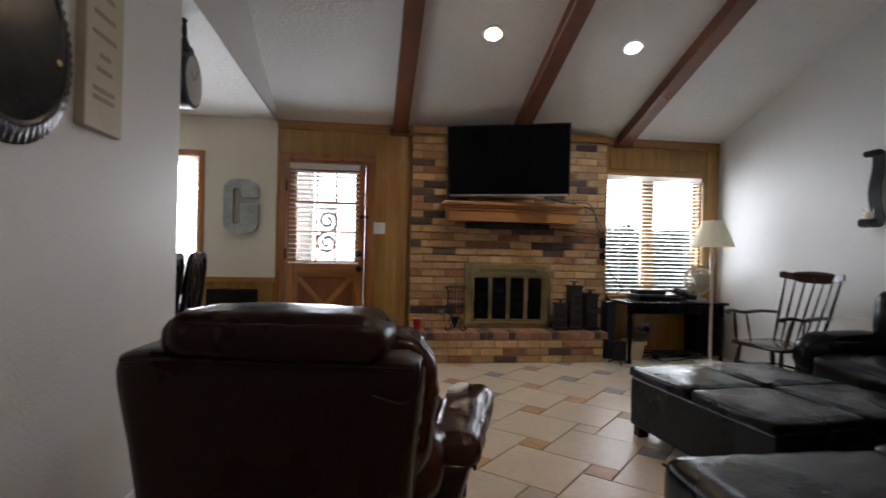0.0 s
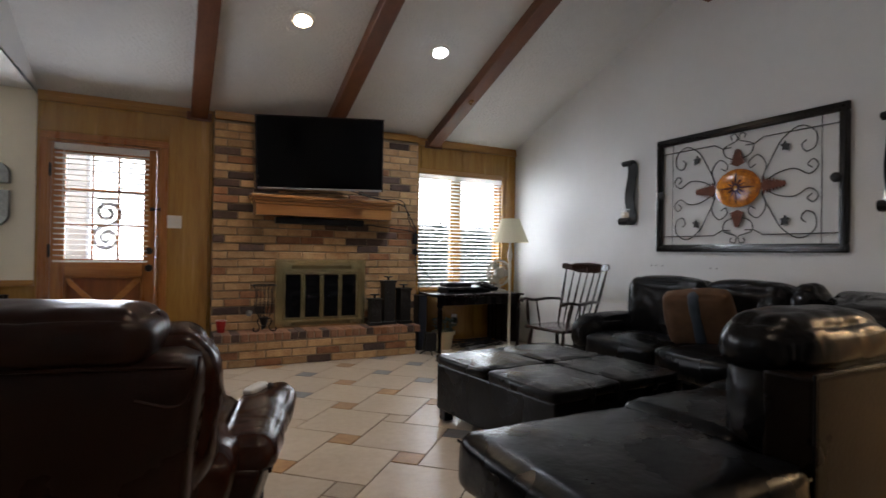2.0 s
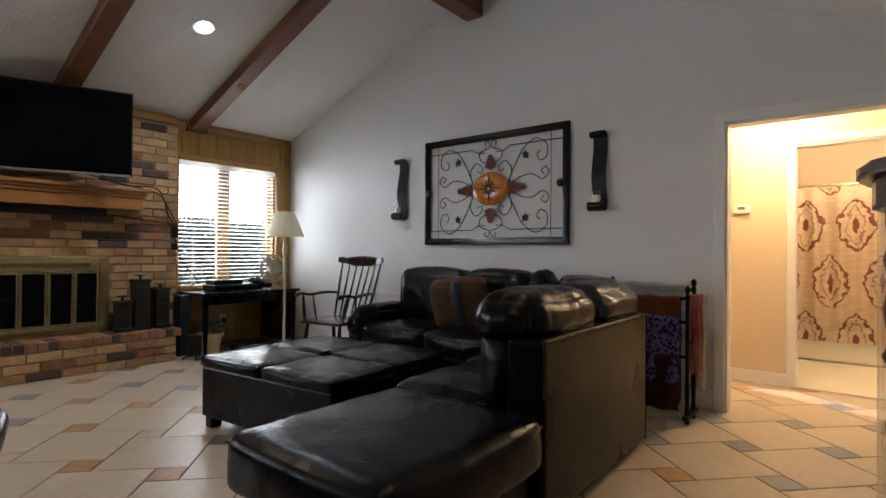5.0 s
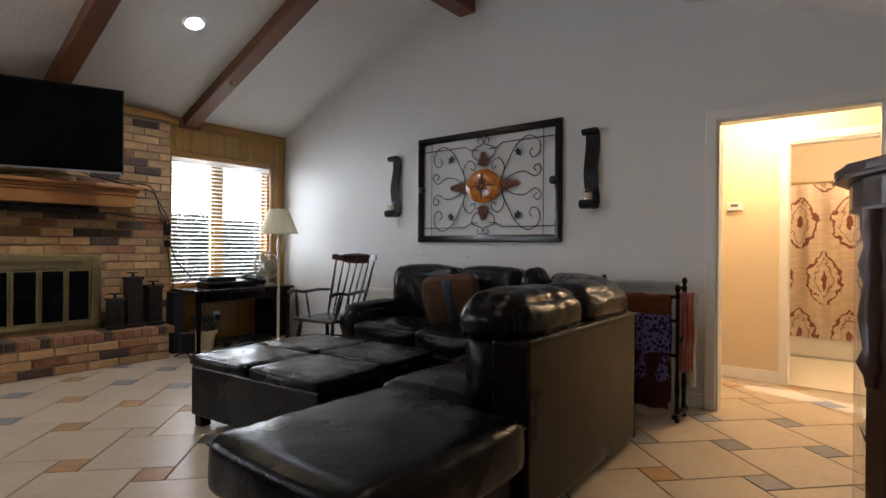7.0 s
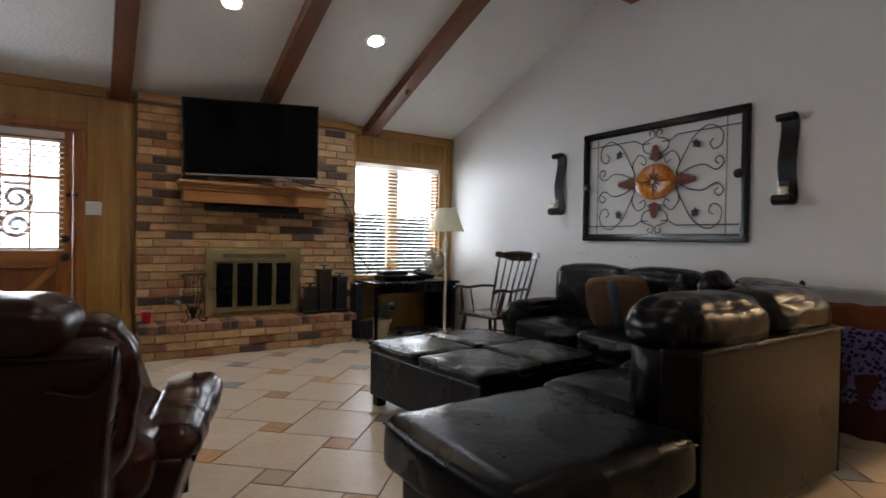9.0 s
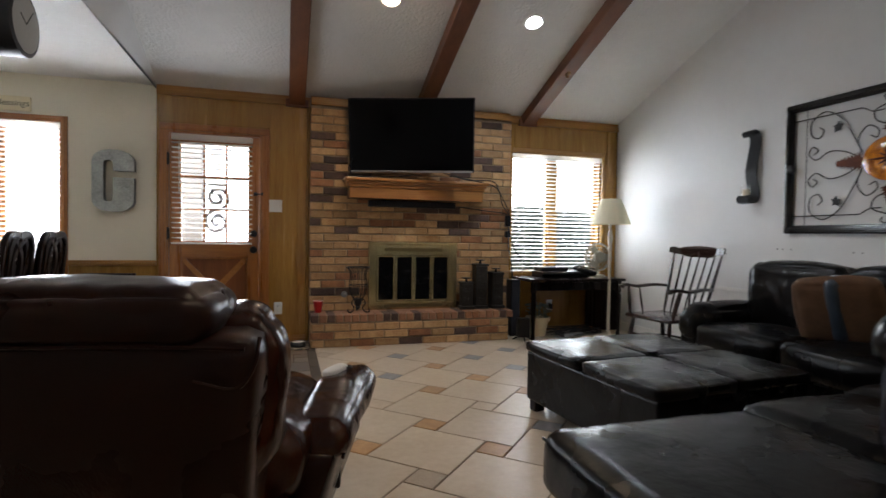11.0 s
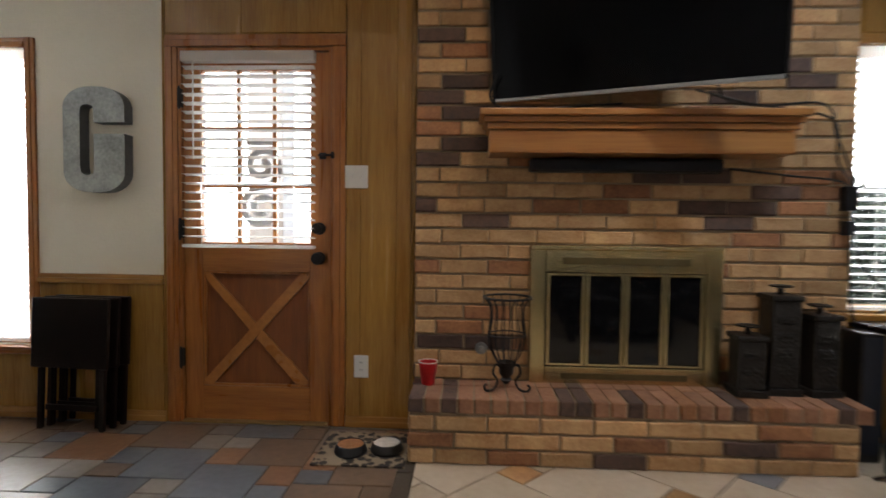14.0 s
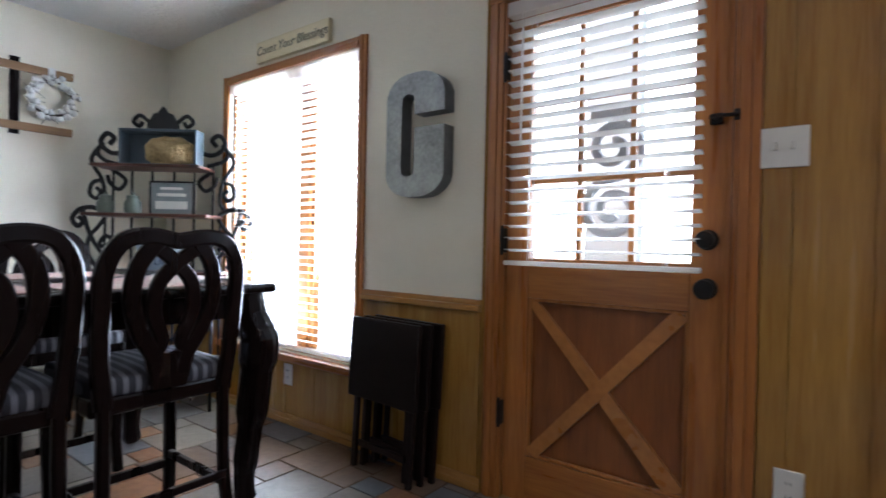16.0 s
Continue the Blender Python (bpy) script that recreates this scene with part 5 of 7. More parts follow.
part("shade_ring", tube(bmesh.new(), [(.1 * math.cos(a), .1 * math.sin(a), 1.5) for a in [2 * math.pi * k / 24 for k in range(24)]], 0.003, 5, closed=True), M_BRASS, fl)
part("spider", rod(rod(bmesh.new(), (-.1, 0, 1.5), (.1, 0, 1.5), .002, seg=5), (0, 0, 1.27), (0, 0, 1.53), .004, seg=6), M_BRASS, fl)

desk = thing("console_table", pose(3.7, 5.56, 0), "dark cherry console table under the window", "console table")
part("tabletop", one_box(-.57, .58, -.3, .22, .615, .645, 0.008), M_DARKWOOD, desk)
part("apron", one_box(-.52, .53, -.26, -.23, .52, .615, 0.004), M_DARKWOOD, desk)
part("side_panel", one_box(.38, .55, -.2, .2, .06, .615, 0.006), M_DARKWOOD, desk)
for x, y in ((-.52, -.25), (-.52, .18), (.52, -.25), (.52, .18)):
    part("leg", lathe(bmesh.new(), [(0.022, 0), (0.024, .03), (0.018, .06), (0.026, .3), (0.03, .46), (0.02, .48), (0.032, .5), (0.032, .615)], at=(x, y, 0), seg=14), M_DARKWOOD, desk)
part("drawer_front", one_box(-.2, .3, -.268, -.259, .53, .605, 0.003), M_DARKWOOD, desk)
DT = 0.645
ob = thing("disc_player", pose(3.55, 5.5, DT), "flat black disc player on the console table", "disc player")
part("case", one_box(-.24, .24, -.13, .13, .006, .07, 0.006), M_BLACK, ob)
part("front_strip", one_box(-.23, .23, -.134, -.13, .02, .045, 0.002), M_SCREEN, ob)
part("foot", one_box(-.2, .2, -.1, .1, 0, .006), M_BLACK, ob)
ob = thing("game_console", pose(3.49, 5.52, DT + .07), "black game console stacked on the disc player", "game console")
part("case", one_box(-.16, .16, -.1, .1, 0, .05, 0.012), M_BLACK, ob)
ob = thing("game_controllers", pose(3.87, 5.5, DT), "pile of black controllers and cables on the table", "controllers")
for i in range(5):
    part("controller", cushion(bmesh.new(), -.07, .07, -.045, .045, 0, .045, puff=.3, n=5, power=2.6, m=pose(random.uniform(-.08, .1), random.uniform(-.06, .06), .02 * i, random.uniform(-20, 20), random.uniform(-20, 20), random.uniform(0, 180))), M_BLACK, ob)
for i in range(4):
    pts = [(random.uniform(-.16, .16), random.uniform(-.12, .08), random.uniform(.01, .1)) for _ in range(6)]
    part("cable", tube(bmesh.new(), curve_pts(pts, 5), .004, 6), M_CABLE, ob)
M_FANWHITE = material("aged_white_plastic", (0.36, 0.33, 0.26), 0.45, vary=0.12)
ob = thing("desk_fan", pose(4.12, 5.57, DT, 0, 0, -8), "round off-white desk fan standing on the table", "fan")
part("base", lathe(bmesh.new(), [(0.09, 0), (0.085, .02), (0.02, .035), (0.018, .1), (0, .1)], seg=20), M_FANWHITE, ob)
ftm = pose(0, 0, .225, 90)
for yy in (-.035, .035):
    bm = bmesh.new()
    for r in (.152, .115, .078, .045):
        tube(bm, [ftm @ Vector((r * math.cos(a), r * math.sin(a), yy * (1.25 - r * 2))) for a in [2 * math.pi * k / 28 for k in range(28)]], .003, 5, closed=True)
    for k in range(24):
        a = 2 * math.pi * k / 24
        rod(bm, ftm @ Vector((.03 * math.cos(a), .03 * math.sin(a), yy * 1.2)), ftm @ Vector((.152 * math.cos(a), .152 * math.sin(a), yy * .95)), .0018, seg=4)
    part("grille", bm, M_FANWHITE, ob)
part("rim", tube(bmesh.new(), [ftm @ Vector((.154 * math.cos(a), .154 * math.sin(a), 0)) for a in [2 * math.pi * k / 32 for k in range(32)]], .012, 6, closed=True), M_FANWHITE, ob)
part("hub", lathe(bmesh.new(), [(0.06, -.03), (0.065, 0.045), (0.05, .055), (0, .058)], seg=20, m=ftm), M_FANWHITE, ob)
for k in range(3):
    a = 2 * math.pi * k / 3
    bm = one_box(.03, .135, -.045, .045, -.002, .002, 0.0, m=ftm @ pose(0, 0, 0, 0, 0, math.degrees(a)) @ pose(0, 0, 0, 24))
    part("blade", bm, M_FANWHITE, ob)
M_POT = material("cream_planter_plastic", (0.66, 0.57, 0.38), 0.5, vary=0.08, scale=6)
ob = thing("plant_pot", pose(3.36, 5.56, 0), "cream plastic planter with a small leafy plant", "potted plant")
smooth(part("pot", lathe(bmesh.new(), [(0.085, 0), (0.09, .01), (0.115, .16), (0.135, .165), (0.137, .205), (0.125, .205), (0.115, .17), (0, .165)], seg=28), M_POT, ob), 30)
bm = bmesh.new()
for i in range(70):
    a, r, z = random.uniform(0, 6.28), random.uniform(.02, .15), random.uniform(.2, .36)
    lm = pose(r * math.cos(a), r * math.sin(a), z, random.uniform(-50, 50), random.uniform(-50, 50), random.uniform(0, 360))
    vs = [bm.verts.new(lm @ Vector(p)) for p in ((0, -.035, 0), (.014, -.01, .004), (.012, .015, .003), (0, .035, -.004), (-.012, .015, .003), (-.014, -.01, .004))]
    bm.faces.new(vs)
pl = part("leaves", bm, M_LEAF, ob)
pl["kind"] = "stuff"
bm = bmesh.new()
for i in range(8):
    a = i * .8
    rod(bm, (.02 * math.cos(a), .02 * math.sin(a), .16), (.1 * math.cos(a), .1 * math.sin(a), .3), .003, .002, 5)
part("stems", bm, M_LEAF, ob)
ob = thing("power_strip", pose(3.72, 5.42, 0, 0, 0, 12), "grey power strip with tangled black cables on the floor", "power strip")
part("strip", one_box(-.14, .14, -.025, .025, 0, .035, 0.006), material("grey_plastic", (0.3, 0.3, 0.31), 0.5), ob)
for i in range(9):
    pts = [(random.uniform(-.3, .45), random.uniform(-.1, .26), random.uniform(.008, .1)) for _ in range(6)]
    part("cable", tube(bmesh.new(), curve_pts(pts, 5), .005, 6), M_CABLE, ob)
for i in range(4):
    part("adapter", one_box(-.04, .04, -.03, .03, 0, .05, 0.006, m=pose(random.uniform(-.1, .4), random.uniform(.04, .2), 0, 0, 0, random.uniform(0, 90))), M_BLACK, ob)
ob = thing("floor_speaker", pose(3.06, 5.3, 0, 0, 0, -12), "small black speaker box standing on splayed feet", "speaker")
part("cabinet", one_box(-.065, .065, -.05, .05, .04, .24, 0.01), M_BLACK, ob)
for a in (30, 150, 270):
    part("foot", tube(bmesh.new(), [(0, 0, .06), (.07 * math.cos(radians(a)), .07 * math.sin(radians(a)), .03), (.11 * math.cos(radians(a)), .11 * math.sin(radians(a)), .008)], .008, 6), M_BLACK, ob)
ob = thing("tall_speaker", pose(3.09, 5.62, 0), "slim black tower speaker beside the hearth", "speaker")
part("cabinet", one_box(-.06, .05, -.07, .07, 0, .62, 0.008), M_BLACK, ob)
part("grille", one_box(-.05, .04, -.074, -.07, .04, .6, 0.002), bpy.data.materials["speaker_cloth"], ob)

# ---- wall plates ----
M_PLATE = material("white_plate_plastic", (0.74, 0.73, 0.7), 0.35, vary=0.03)


def plate(name, m, w, h, label, toggles=0, sockets=0):
    ob = thing(name, m, label, "switch" if toggles else "outlet")
    part("cover", one_box(-w / 2, w / 2, -.006, 0, -h / 2, h / 2, 0.003), M_PLATE, ob)
    for i in range(toggles):
        x = (i - (toggles - 1) / 2) * .046
        part("toggle", one_box(x - .005, x + .005, -.018, -.005, -.008, .014, 0.002), M_PLATE, ob)
    for i in range(sockets):
        z = (i - (sockets - 1) / 2) * .04
        part("socket", lathe(bmesh.new(), [(0.017, 0), (0.017, .003), (0, .003)], seg=16, m=pose(0, -.005, z, 90)), M_PLATE, ob)
        for x in (-.006, .006):
            part("slot", one_box(x - .0012, x + .0012, -.0095, -.008, z - .002, z + .007), M_BLACK, ob)
    return ob


plate("light_switch", pose(.568, NORTH - .012, 1.36), .125, .122, "white double light switch plate on the panelling", toggles=2)
plate("wall_outlet", pose(.6, NORTH - .012, .335), .078, .122, "white wall outlet on the panelling", sockets=2)
plate("wall_outlet", pose(-1.8, NORTH - .012, .285), .075, .12, "white wall outlet under the dining window", sockets=2)
plate("wall_outlet", pose(3.63, NORTH - .012, .3), .075, .12, "white wall outlet under the living room window", sockets=2)
ob = thing("plug_adapter", pose(3.635, NORTH - .02, .285), "black plug adapter in the outlet", "plug")
part("body", one_box(-.022, .022, -.04, 0, -.03, .03, 0.005), M_BLACK, ob)
ob = thing("wall_vent", pose(EAST, 4.05, .44), "white slatted air return grille low on the wall", "vent")
part("frame", box(box(box(one_box(-.012, 0, -.28, .28, -.22, -.19, 0.003), -.012, 0, -.28, .28, .19, .22, 0.003), -.012, 0, -.28, -.25, -.19, .19, 0.003), -.012, 0, .25, .28, -.19, .19, 0.003), M_WHITE, ob)
for i in range(17):
    y = -.235 + .0294 * i
    part("slat", one_box(-.009, -.001, y, y + .017, -.19, .19, 0.0), M_WHITE, ob)

# ---- east wall: framed metal art and two scroll sconces ----
art = thing("metal_wall_art", pose(EAST, 2.78, 1.65), "black framed scrolled iron wall art with a copper medallion", "wall art")
M_FRAME = material("black_gloss_frame", (0.008, 0.007, 0.007), 0.22, vary=0.3, coat=0.12, spec=0.3)
M_COPPER = material("amber_glaze", (0.85, 0.3, 0.015), 0.16, vary=0.6, scale=26, bump=0.6, bump_scale=40, coat=0.6, second=(0.16, 0.035, 0.012))
M_RUSTLEAF = material("rust_metal_leaf", (0.13, 0.038, 0.018), 0.45, metal=0.6, vary=0.6, scale=30)
hw, hh, fw = .77, .505, .065
for a, b, c, d in ((-hw, hw, hh - fw, hh), (-hw, hw, -hh, -hh + fw)):
    bm = one_box(-.035, -.002, a, b, c, d, 0.012)
    box(bm, -.045, -.03, a + .012, b - .012, c + .018, d - .018, 0.006)
    part("frame_rail", bm, M_FRAME, art)
for a, b in ((-hw, -hw + fw), (hw - fw, hw)):
    bm = one_box(-.035, -.002, a, b, -hh + fw, hh - fw, 0.012)
    box(bm, -.045, -.03, a + .018, b - .018, -hh + .02, hh - .02, 0.006)
    part("frame_stile", bm, M_FRAME, art)


def iron(pts, r=.0045):
    part("scroll", tube(bmesh.new(), [(-.02, y, z) for y, z in pts], r, 6), M_IRON, art)


def flat_spiral(cy, cz, r, a0, turns, n=22):
    return [(cy + r * (1 - .75 * i / n) * math.cos(radians(a0) + turns * 2 * math.pi * i / n), cz + r * (1 - .75 * i / n) * math.sin(radians(a0) + turns * 2 * math.pi * i / n)) for i in range(n + 1)]


for sy in (-1, 1):
    iron([(sy * .6, -hh + .05), (sy * .6, hh - .05)], .003)
    for sz in (-1, 1):
        iron([(sy * (hw - fw), sz * .37), (sy * .2, sz * .37), (sy * .13, sz * .33), (sy * .06, sz * .33)])
        iron([(p.x, p.y) for p in curve_pts([(sy * .19, sz * .06, 0), (sy * .26, sz * .2, 0), (sy * .34, sz * .33, 0), (sy * .46, sz * .4, 0), (sy * .56, sz * .34, 0), (sy * .56, sz * .24, 0), (sy * .5, sz * .21, 0), (sy * .47, sz * .26, 0), (sy * .5, sz * .29, 0)], 5)])
        iron([(p.x, p.y) for p in curve_pts([(sy * .2, sz * .02, 0), (sy * .3, sz * .08, 0), (sy * .42, sz * .1, 0), (sy * .52, sz * .05, 0), (sy * .58, sz * .1, 0), (sy * .55, sz * .15, 0), (sy * .51, sz * .12, 0), (sy * .54, sz * .09, 0)], 5)])
        iron([(p.x, p.y) for p in curve_pts([(sy * .19, sz * .04, 0), (sy * .22, sz * .16, 0), (sy * .16, sz * .24, 0), (sy * .09, sz * .2, 0), (sy * .1, sz * .15, 0), (sy * .14, sz * .17, 0)], 5)])
        iron([(p.x, p.y) for p in curve_pts([(0, sz * .22, 0), (sy * .1, sz * .26, 0), (sy * .12, sz * .33, 0), (sy * .06, sz * .36, 0), (sy * .01, sz * .38, 0), (sy * .02, sz * .43, 0), (sy * .06, sz * .42, 0), (sy * .05, sz * .39, 0)], 5)])
        lf = bmesh.new()
        prism(lf, [(0, -.045), (.02, -.015), (.035, -.01), (.018, .01), (.022, .035), (0, .025), (-.022, .035), (-.018, .01), (-.035, -.01), (-.02, -.015)], -.003, .003,
              Matrix.Translation((-.024, sy * .36, sz * .27)) @ pose(0, 0, 0, sy * 35 * sz, 0, 0) @ Matrix(((0, 0, 1, 0), (1, 0, 0, 0), (0, 1, 0, 0), (0, 0, 0, 1))))
        part("iron_leaf", lf, M_IRON, art)
    part("knob", lathe(bmesh.new(), [(0.035, 0), (0.033, .012), (0.015, .02), (0, .021)], seg=18, m=Matrix.Translation((-.045, sy * .7, 0)) @ pose(0, 0, 0, 0, -90)), M_IRON, art)
bm = bmesh.new()
lathe(bm, [(0.185, 0), (0.185, .006), (0.165, .014), (0.1, .026), (0, .03)], seg=36, m=Matrix.Translation((-.02, 0, 0)) @ pose(0, 0, 0, 0, -90) @ Matrix.Diagonal((.82, 1, 1, 1)))
smooth(part("medallion", bm, M_COPPER, art, "amber glazed copper oval"))
bm = bmesh.new()
for k in range(12):
    a = radians(30 * k)
    rr = .15 if k % 3 == 0 else .1
    tube(bm, [(-.05, .02 * math.cos(a), .02 * math.sin(a)), (-.048, rr * .6 * math.cos(a), rr * .6 * math.sin(a)), (-.04, rr * math.cos(a), rr * .82 * math.sin(a))], [.008, .006, .002], 5)
part("medallion_leaves", bm, M_RUSTLEAF, art)
for ang, ln_ in ((0, .2), (180, .2), (90, .14), (270, .14)):
    bm = bmesh.new()
    for k in range(7):
        t = k / 6
        for s in (-1, 1):
            a = radians(ang)
            d = Vector((0, math.cos(a), math.sin(a)))
            n = Vector((0, -math.sin(a), math.cos(a)))
            c = d * (.15 + (.02 if ang % 180 else .03) + t * (ln_ - .02) * .8)
            w = .068 * (1 - t * .6)
            p0, p1, p2 = c + Vector((-.026, 0, 0)), c + n * s * w + d * .03 + Vector((-.03, 0, 0)), c + d * .045 + Vector((-.028, 0, 0))
            vs = [bm.verts.new(p) for p in (p0, p1, p2)]
            wv = [bm.verts.new(p + Vector((.006, 0, 0))) for p in (p0, p1, p2)]
            bm.faces.new(vs)
            bm.faces.new(wv[::-1])
            for i in range(3):
                bm.faces.new((vs[i], wv[i], wv[(i + 1) % 3], vs[(i + 1) % 3]))
    part("copper_leaf_spray", bm, M_RUSTLEAF, art)

M_CANDLE = material("candle_wax", (0.7, 0.6, 0.42), 0.5, vary=0.1)
M_HAMMER = material("hammered_black_metal", (0.014, 0.013, 0.013), 0.35, metal=0.5, vary=0.4, scale=30, bump=0.8, bump_scale=50, distance=0.006)
for y in (3.85, 1.76):
    ob = thing("wall_sconce", pose(EAST, y, 1.40), "black hammered metal scroll sconce holding a glass candle", "sconce", "scroll sconces")
    prof = [(-.075, .57), (-.1, .59), (-.09, .612), (-.055, .615), (-.018, .59), (-.012, .5), (-.035, .38), (-.05, .27), (-.03, .16), (-.012, .09), (-.02, .03), (-.06, .005), (-.12, .008), (-.14, .04), (-.12, .065), (-.09, .06), (-.085, .04)]
    part("scroll_band", tube(bmesh.new(), curve_pts([(x, 0, z) for x, z in prof], 4), 1.0, flat=(.115, .008, (1, .001, .3))), M_HAMMER, ob)
    part("candle_glass", lathe(bmesh.new(), [(0.037, .066), (0.038, .16), (0.035, .16), (0.034, .07)], at=(-.1, 0, 0), seg=20), M_GLASS, ob)
    part("candle", lathe(bmesh.new(), [(0.031, .067), (0.031, .12), (0, .118)], at=(-.1, 0, 0), seg=18), M_CANDLE, ob)
    part("wall_plate", one_box(-.012, 0, -.02, .02, .25, .34), M_IRON, ob)
for i, (y, z) in enumerate(((3.62, 1.02), (3.57, 1.02), (3.5, 1.02), (3.02, 1.01), (2.96, 1.01))):
    ob = thing("screw_anchor", pose(EAST, y, z), "small screw hole in the painted wall", "wall anchor", "screw holes over the sofa")
    part("head", lathe(bmesh.new(), [(0.006, 0), (0.006, .002), (0, .002)], seg=8, m=pose(0, 0, 0, 0, -90)), material("hole_grey", (0.2, 0.19, 0.18), 0.8), ob)

# ---- quilt rack with folded blankets ----
rack = thing("quilt_rack", pose(4.2, 1.265, 0), "dark wooden quilt rack with turned posts", "quilt rack")
for x, z in ((-.1, .86), (.06, .9)):
    for y in (-.24, .3):
        part("post", lathe(bmesh.new(), [(0.014, 0), (0.016, .08), (0.012, .12), (0.016, .2), (0.012, .3), (0.013, z - .08), (0.018, z - .06), (0.01, z - .04), (0.02, z - .015), (0.012, z + .005), (0, z + .012)], at=(x, y, 0), seg=12), M_DARKWOOD, rack)
for x, z in ((-.1, .64), (-.1, .79), (.06, .84), (-.1, .42)):
    part("rail", rod(bmesh.new(), (x, -.24, z), (x, .3, z), .011, seg=8), M_DARKWOOD, rack)
for y in (-.24, .3):
    part("foot_bar", one_box(-.16, .12, y - .018, y + .018, .03, .06, 0.006), M_DARKWOOD, rack)
    part("side_rail", one_box(-.1, .06, y - .01, y + .01, .5, .53, 0.003), M_DARKWOOD, rack)


def drape(name, x, ztop, y0, y1, front, back, mat, label, thick=.012, fold=.008):
    """A cloth folded over a rail, with soft ripples."""
    ob = thing(name, pose(4.2, 1.265, 0), label, "blanket")
    prof = []
    for k in range(9):
        prof.append((x - .022 - .004 * math.sin(k), ztop - front * (1 - k / 8)))
    for k in range(1, 6):
        a = math.pi * (1 - k / 6)
        prof.append((x + .022 * math.cos(a), ztop + .016 * math.sin(a)))
    for k in range(7):
        prof.append((x + .022, ztop - back * k / 6))
    bm = bmesh.new()
    grid = []
    for i in range(25):
        y = y0 + (y1 - y0) * i / 24
        grid.append([bm.verts.new((px + fold * math.sin(i * .9 + pz * 9) * min(1, (ztop - pz) * 6), y + .004 * math.sin(pz * 20), pz + .004 * math.sin(i * .8))) for px, pz in prof])
    for a, b in zip(grid, grid[1:]):
        for k in range(len(prof) - 1):
            bm.faces.new((a[k], b[k], b[k + 1], a[k + 1]))
    bmesh.ops.solidify(bm, geom=bm.faces[:], thickness=thick)
    smooth(part("cloth", bm, mat, ob), 70)
    return ob


def spotted(name, ground, spot, scale, size=0.4):
    mt = material(name, ground, 0.9, vary=0.15, scale=20, bump=0.5, bump_scale=250, sheen=0.05)
    nd, ln = mt.node_tree.nodes, mt.node_tree.links
    tc, vo, ra, mx = nd.new("ShaderNodeTexCoord"), nd.new("ShaderNodeTexVoronoi"), nd.new("ShaderNodeMapRange"), nd.new("ShaderNodeMix")
    vo.inputs["Scale"].default_value = scale
    ra.inputs["From Min"].default_value, ra.inputs["From Max"].default_value = size, size + 0.06
    mx.data_type = 'RGBA'
    mx.inputs[6].default_value = (*spot, 1)
    ln.new(tc.outputs["Object"], vo.inputs["Vector"])
    ln.new(vo.outputs["Distance"], ra.inputs["Value"])
    ln.new(ra.outputs[0], mx.inputs[0])
    b = nd["Principled BSDF"]
    ln.new(b.inputs["Base Color"].links[0].from_socket, mx.inputs[7])
    ln.new(mx.outputs[2], b.inputs["Base Color"])
    return mt


drape("fleece_blanket", -.115, .66, -.2, .27, .42, .3, spotted("purple_leopard_fleece", (0.3, 0.25, 0.62), (0.02, 0.012, 0.1), 40, 0.42), "purple leopard-spotted fleece blanket over the rack", .016, .012)
drape("rust_blanket", -.1, .79, -.2, .27, .12, .5, material("rust_fleece", (0.28, 0.08, 0.025), 0.9, vary=0.2, sheen=0.3), "rust-brown blanket folded over the middle rail", .016, .004)
drape("pastel_towel", .06, .865, -.2, .27, .16, .35, material("pastel_cotton", (0.74, 0.78, 0.84), 0.9, second=(0.66, 0.68, 0.62), scale=7), "pale blue and yellow towel over the back rail", .014, .006)
drape("red_check_towel", .02, .8, -.3, -.215, .5, .5, material("red_white_cotton", (0.6, 0.4, 0.36), 0.9, second=(0.5, 0.06, 0.07), scale=9), "red and white cotton cloth at the rack end", .012, .008)
drape("white_towel", .085, .8, -.31, -.2, .6, .55, material("white_cotton", (0.7, 0.7, 0.68), 0.9, second=(0.6, 0.58, 0.42), scale=5), "white cotton towel hanging beside the red cloth", .012, .008)
drape("maroon_blanket", -.12, .42, -.2, .27, .34, .3, material("maroon_fleece", (0.09, 0.02, 0.015), 0.9, vary=0.3, sheen=0.3), "dark maroon blanket over the lowest rail", .016, .01)

# ---- curio cabinet beside the viewer ----
M_CURIO = wood("curio_oak_dark", (0.085, 0.034, 0.014), (0.035, 0.014, 0.007), 0.35, coat=0.1)
cu = thing("curio_cabinet", pose(2.19, -.255, 0), "dark wooden curio cabinet with curved glass and shelves", "curio cabinet")
half = lambda r, z: [(r * math.cos(radians(a)), r * math.sin(radians(a))) for a in range(0, 360, 10)]
for z0, z1, r, nm in ((0, .1, .41, "plinth"), (1.18, 1.25, .41, "cornice"), (1.25, 1.28, .44, "top")):
    bm = bmesh.new()
    prism(bm, half(r, 0), z0, z1)
    bmesh.ops.bevel(bm, geom=[e for e in bm.edges if abs(e.verts[0].co.z - e.verts[1].co.z) < 1e-6], offset=.008, segments=2, affect='EDGES')
    part(nm, bm, M_CURIO, cu)
for z in (.42, .66, .9):
    bm = bmesh.new()
    prism(bm, half(.385, 0), z, z + .014)
    part("shelf", bm, M_CURIO, cu)
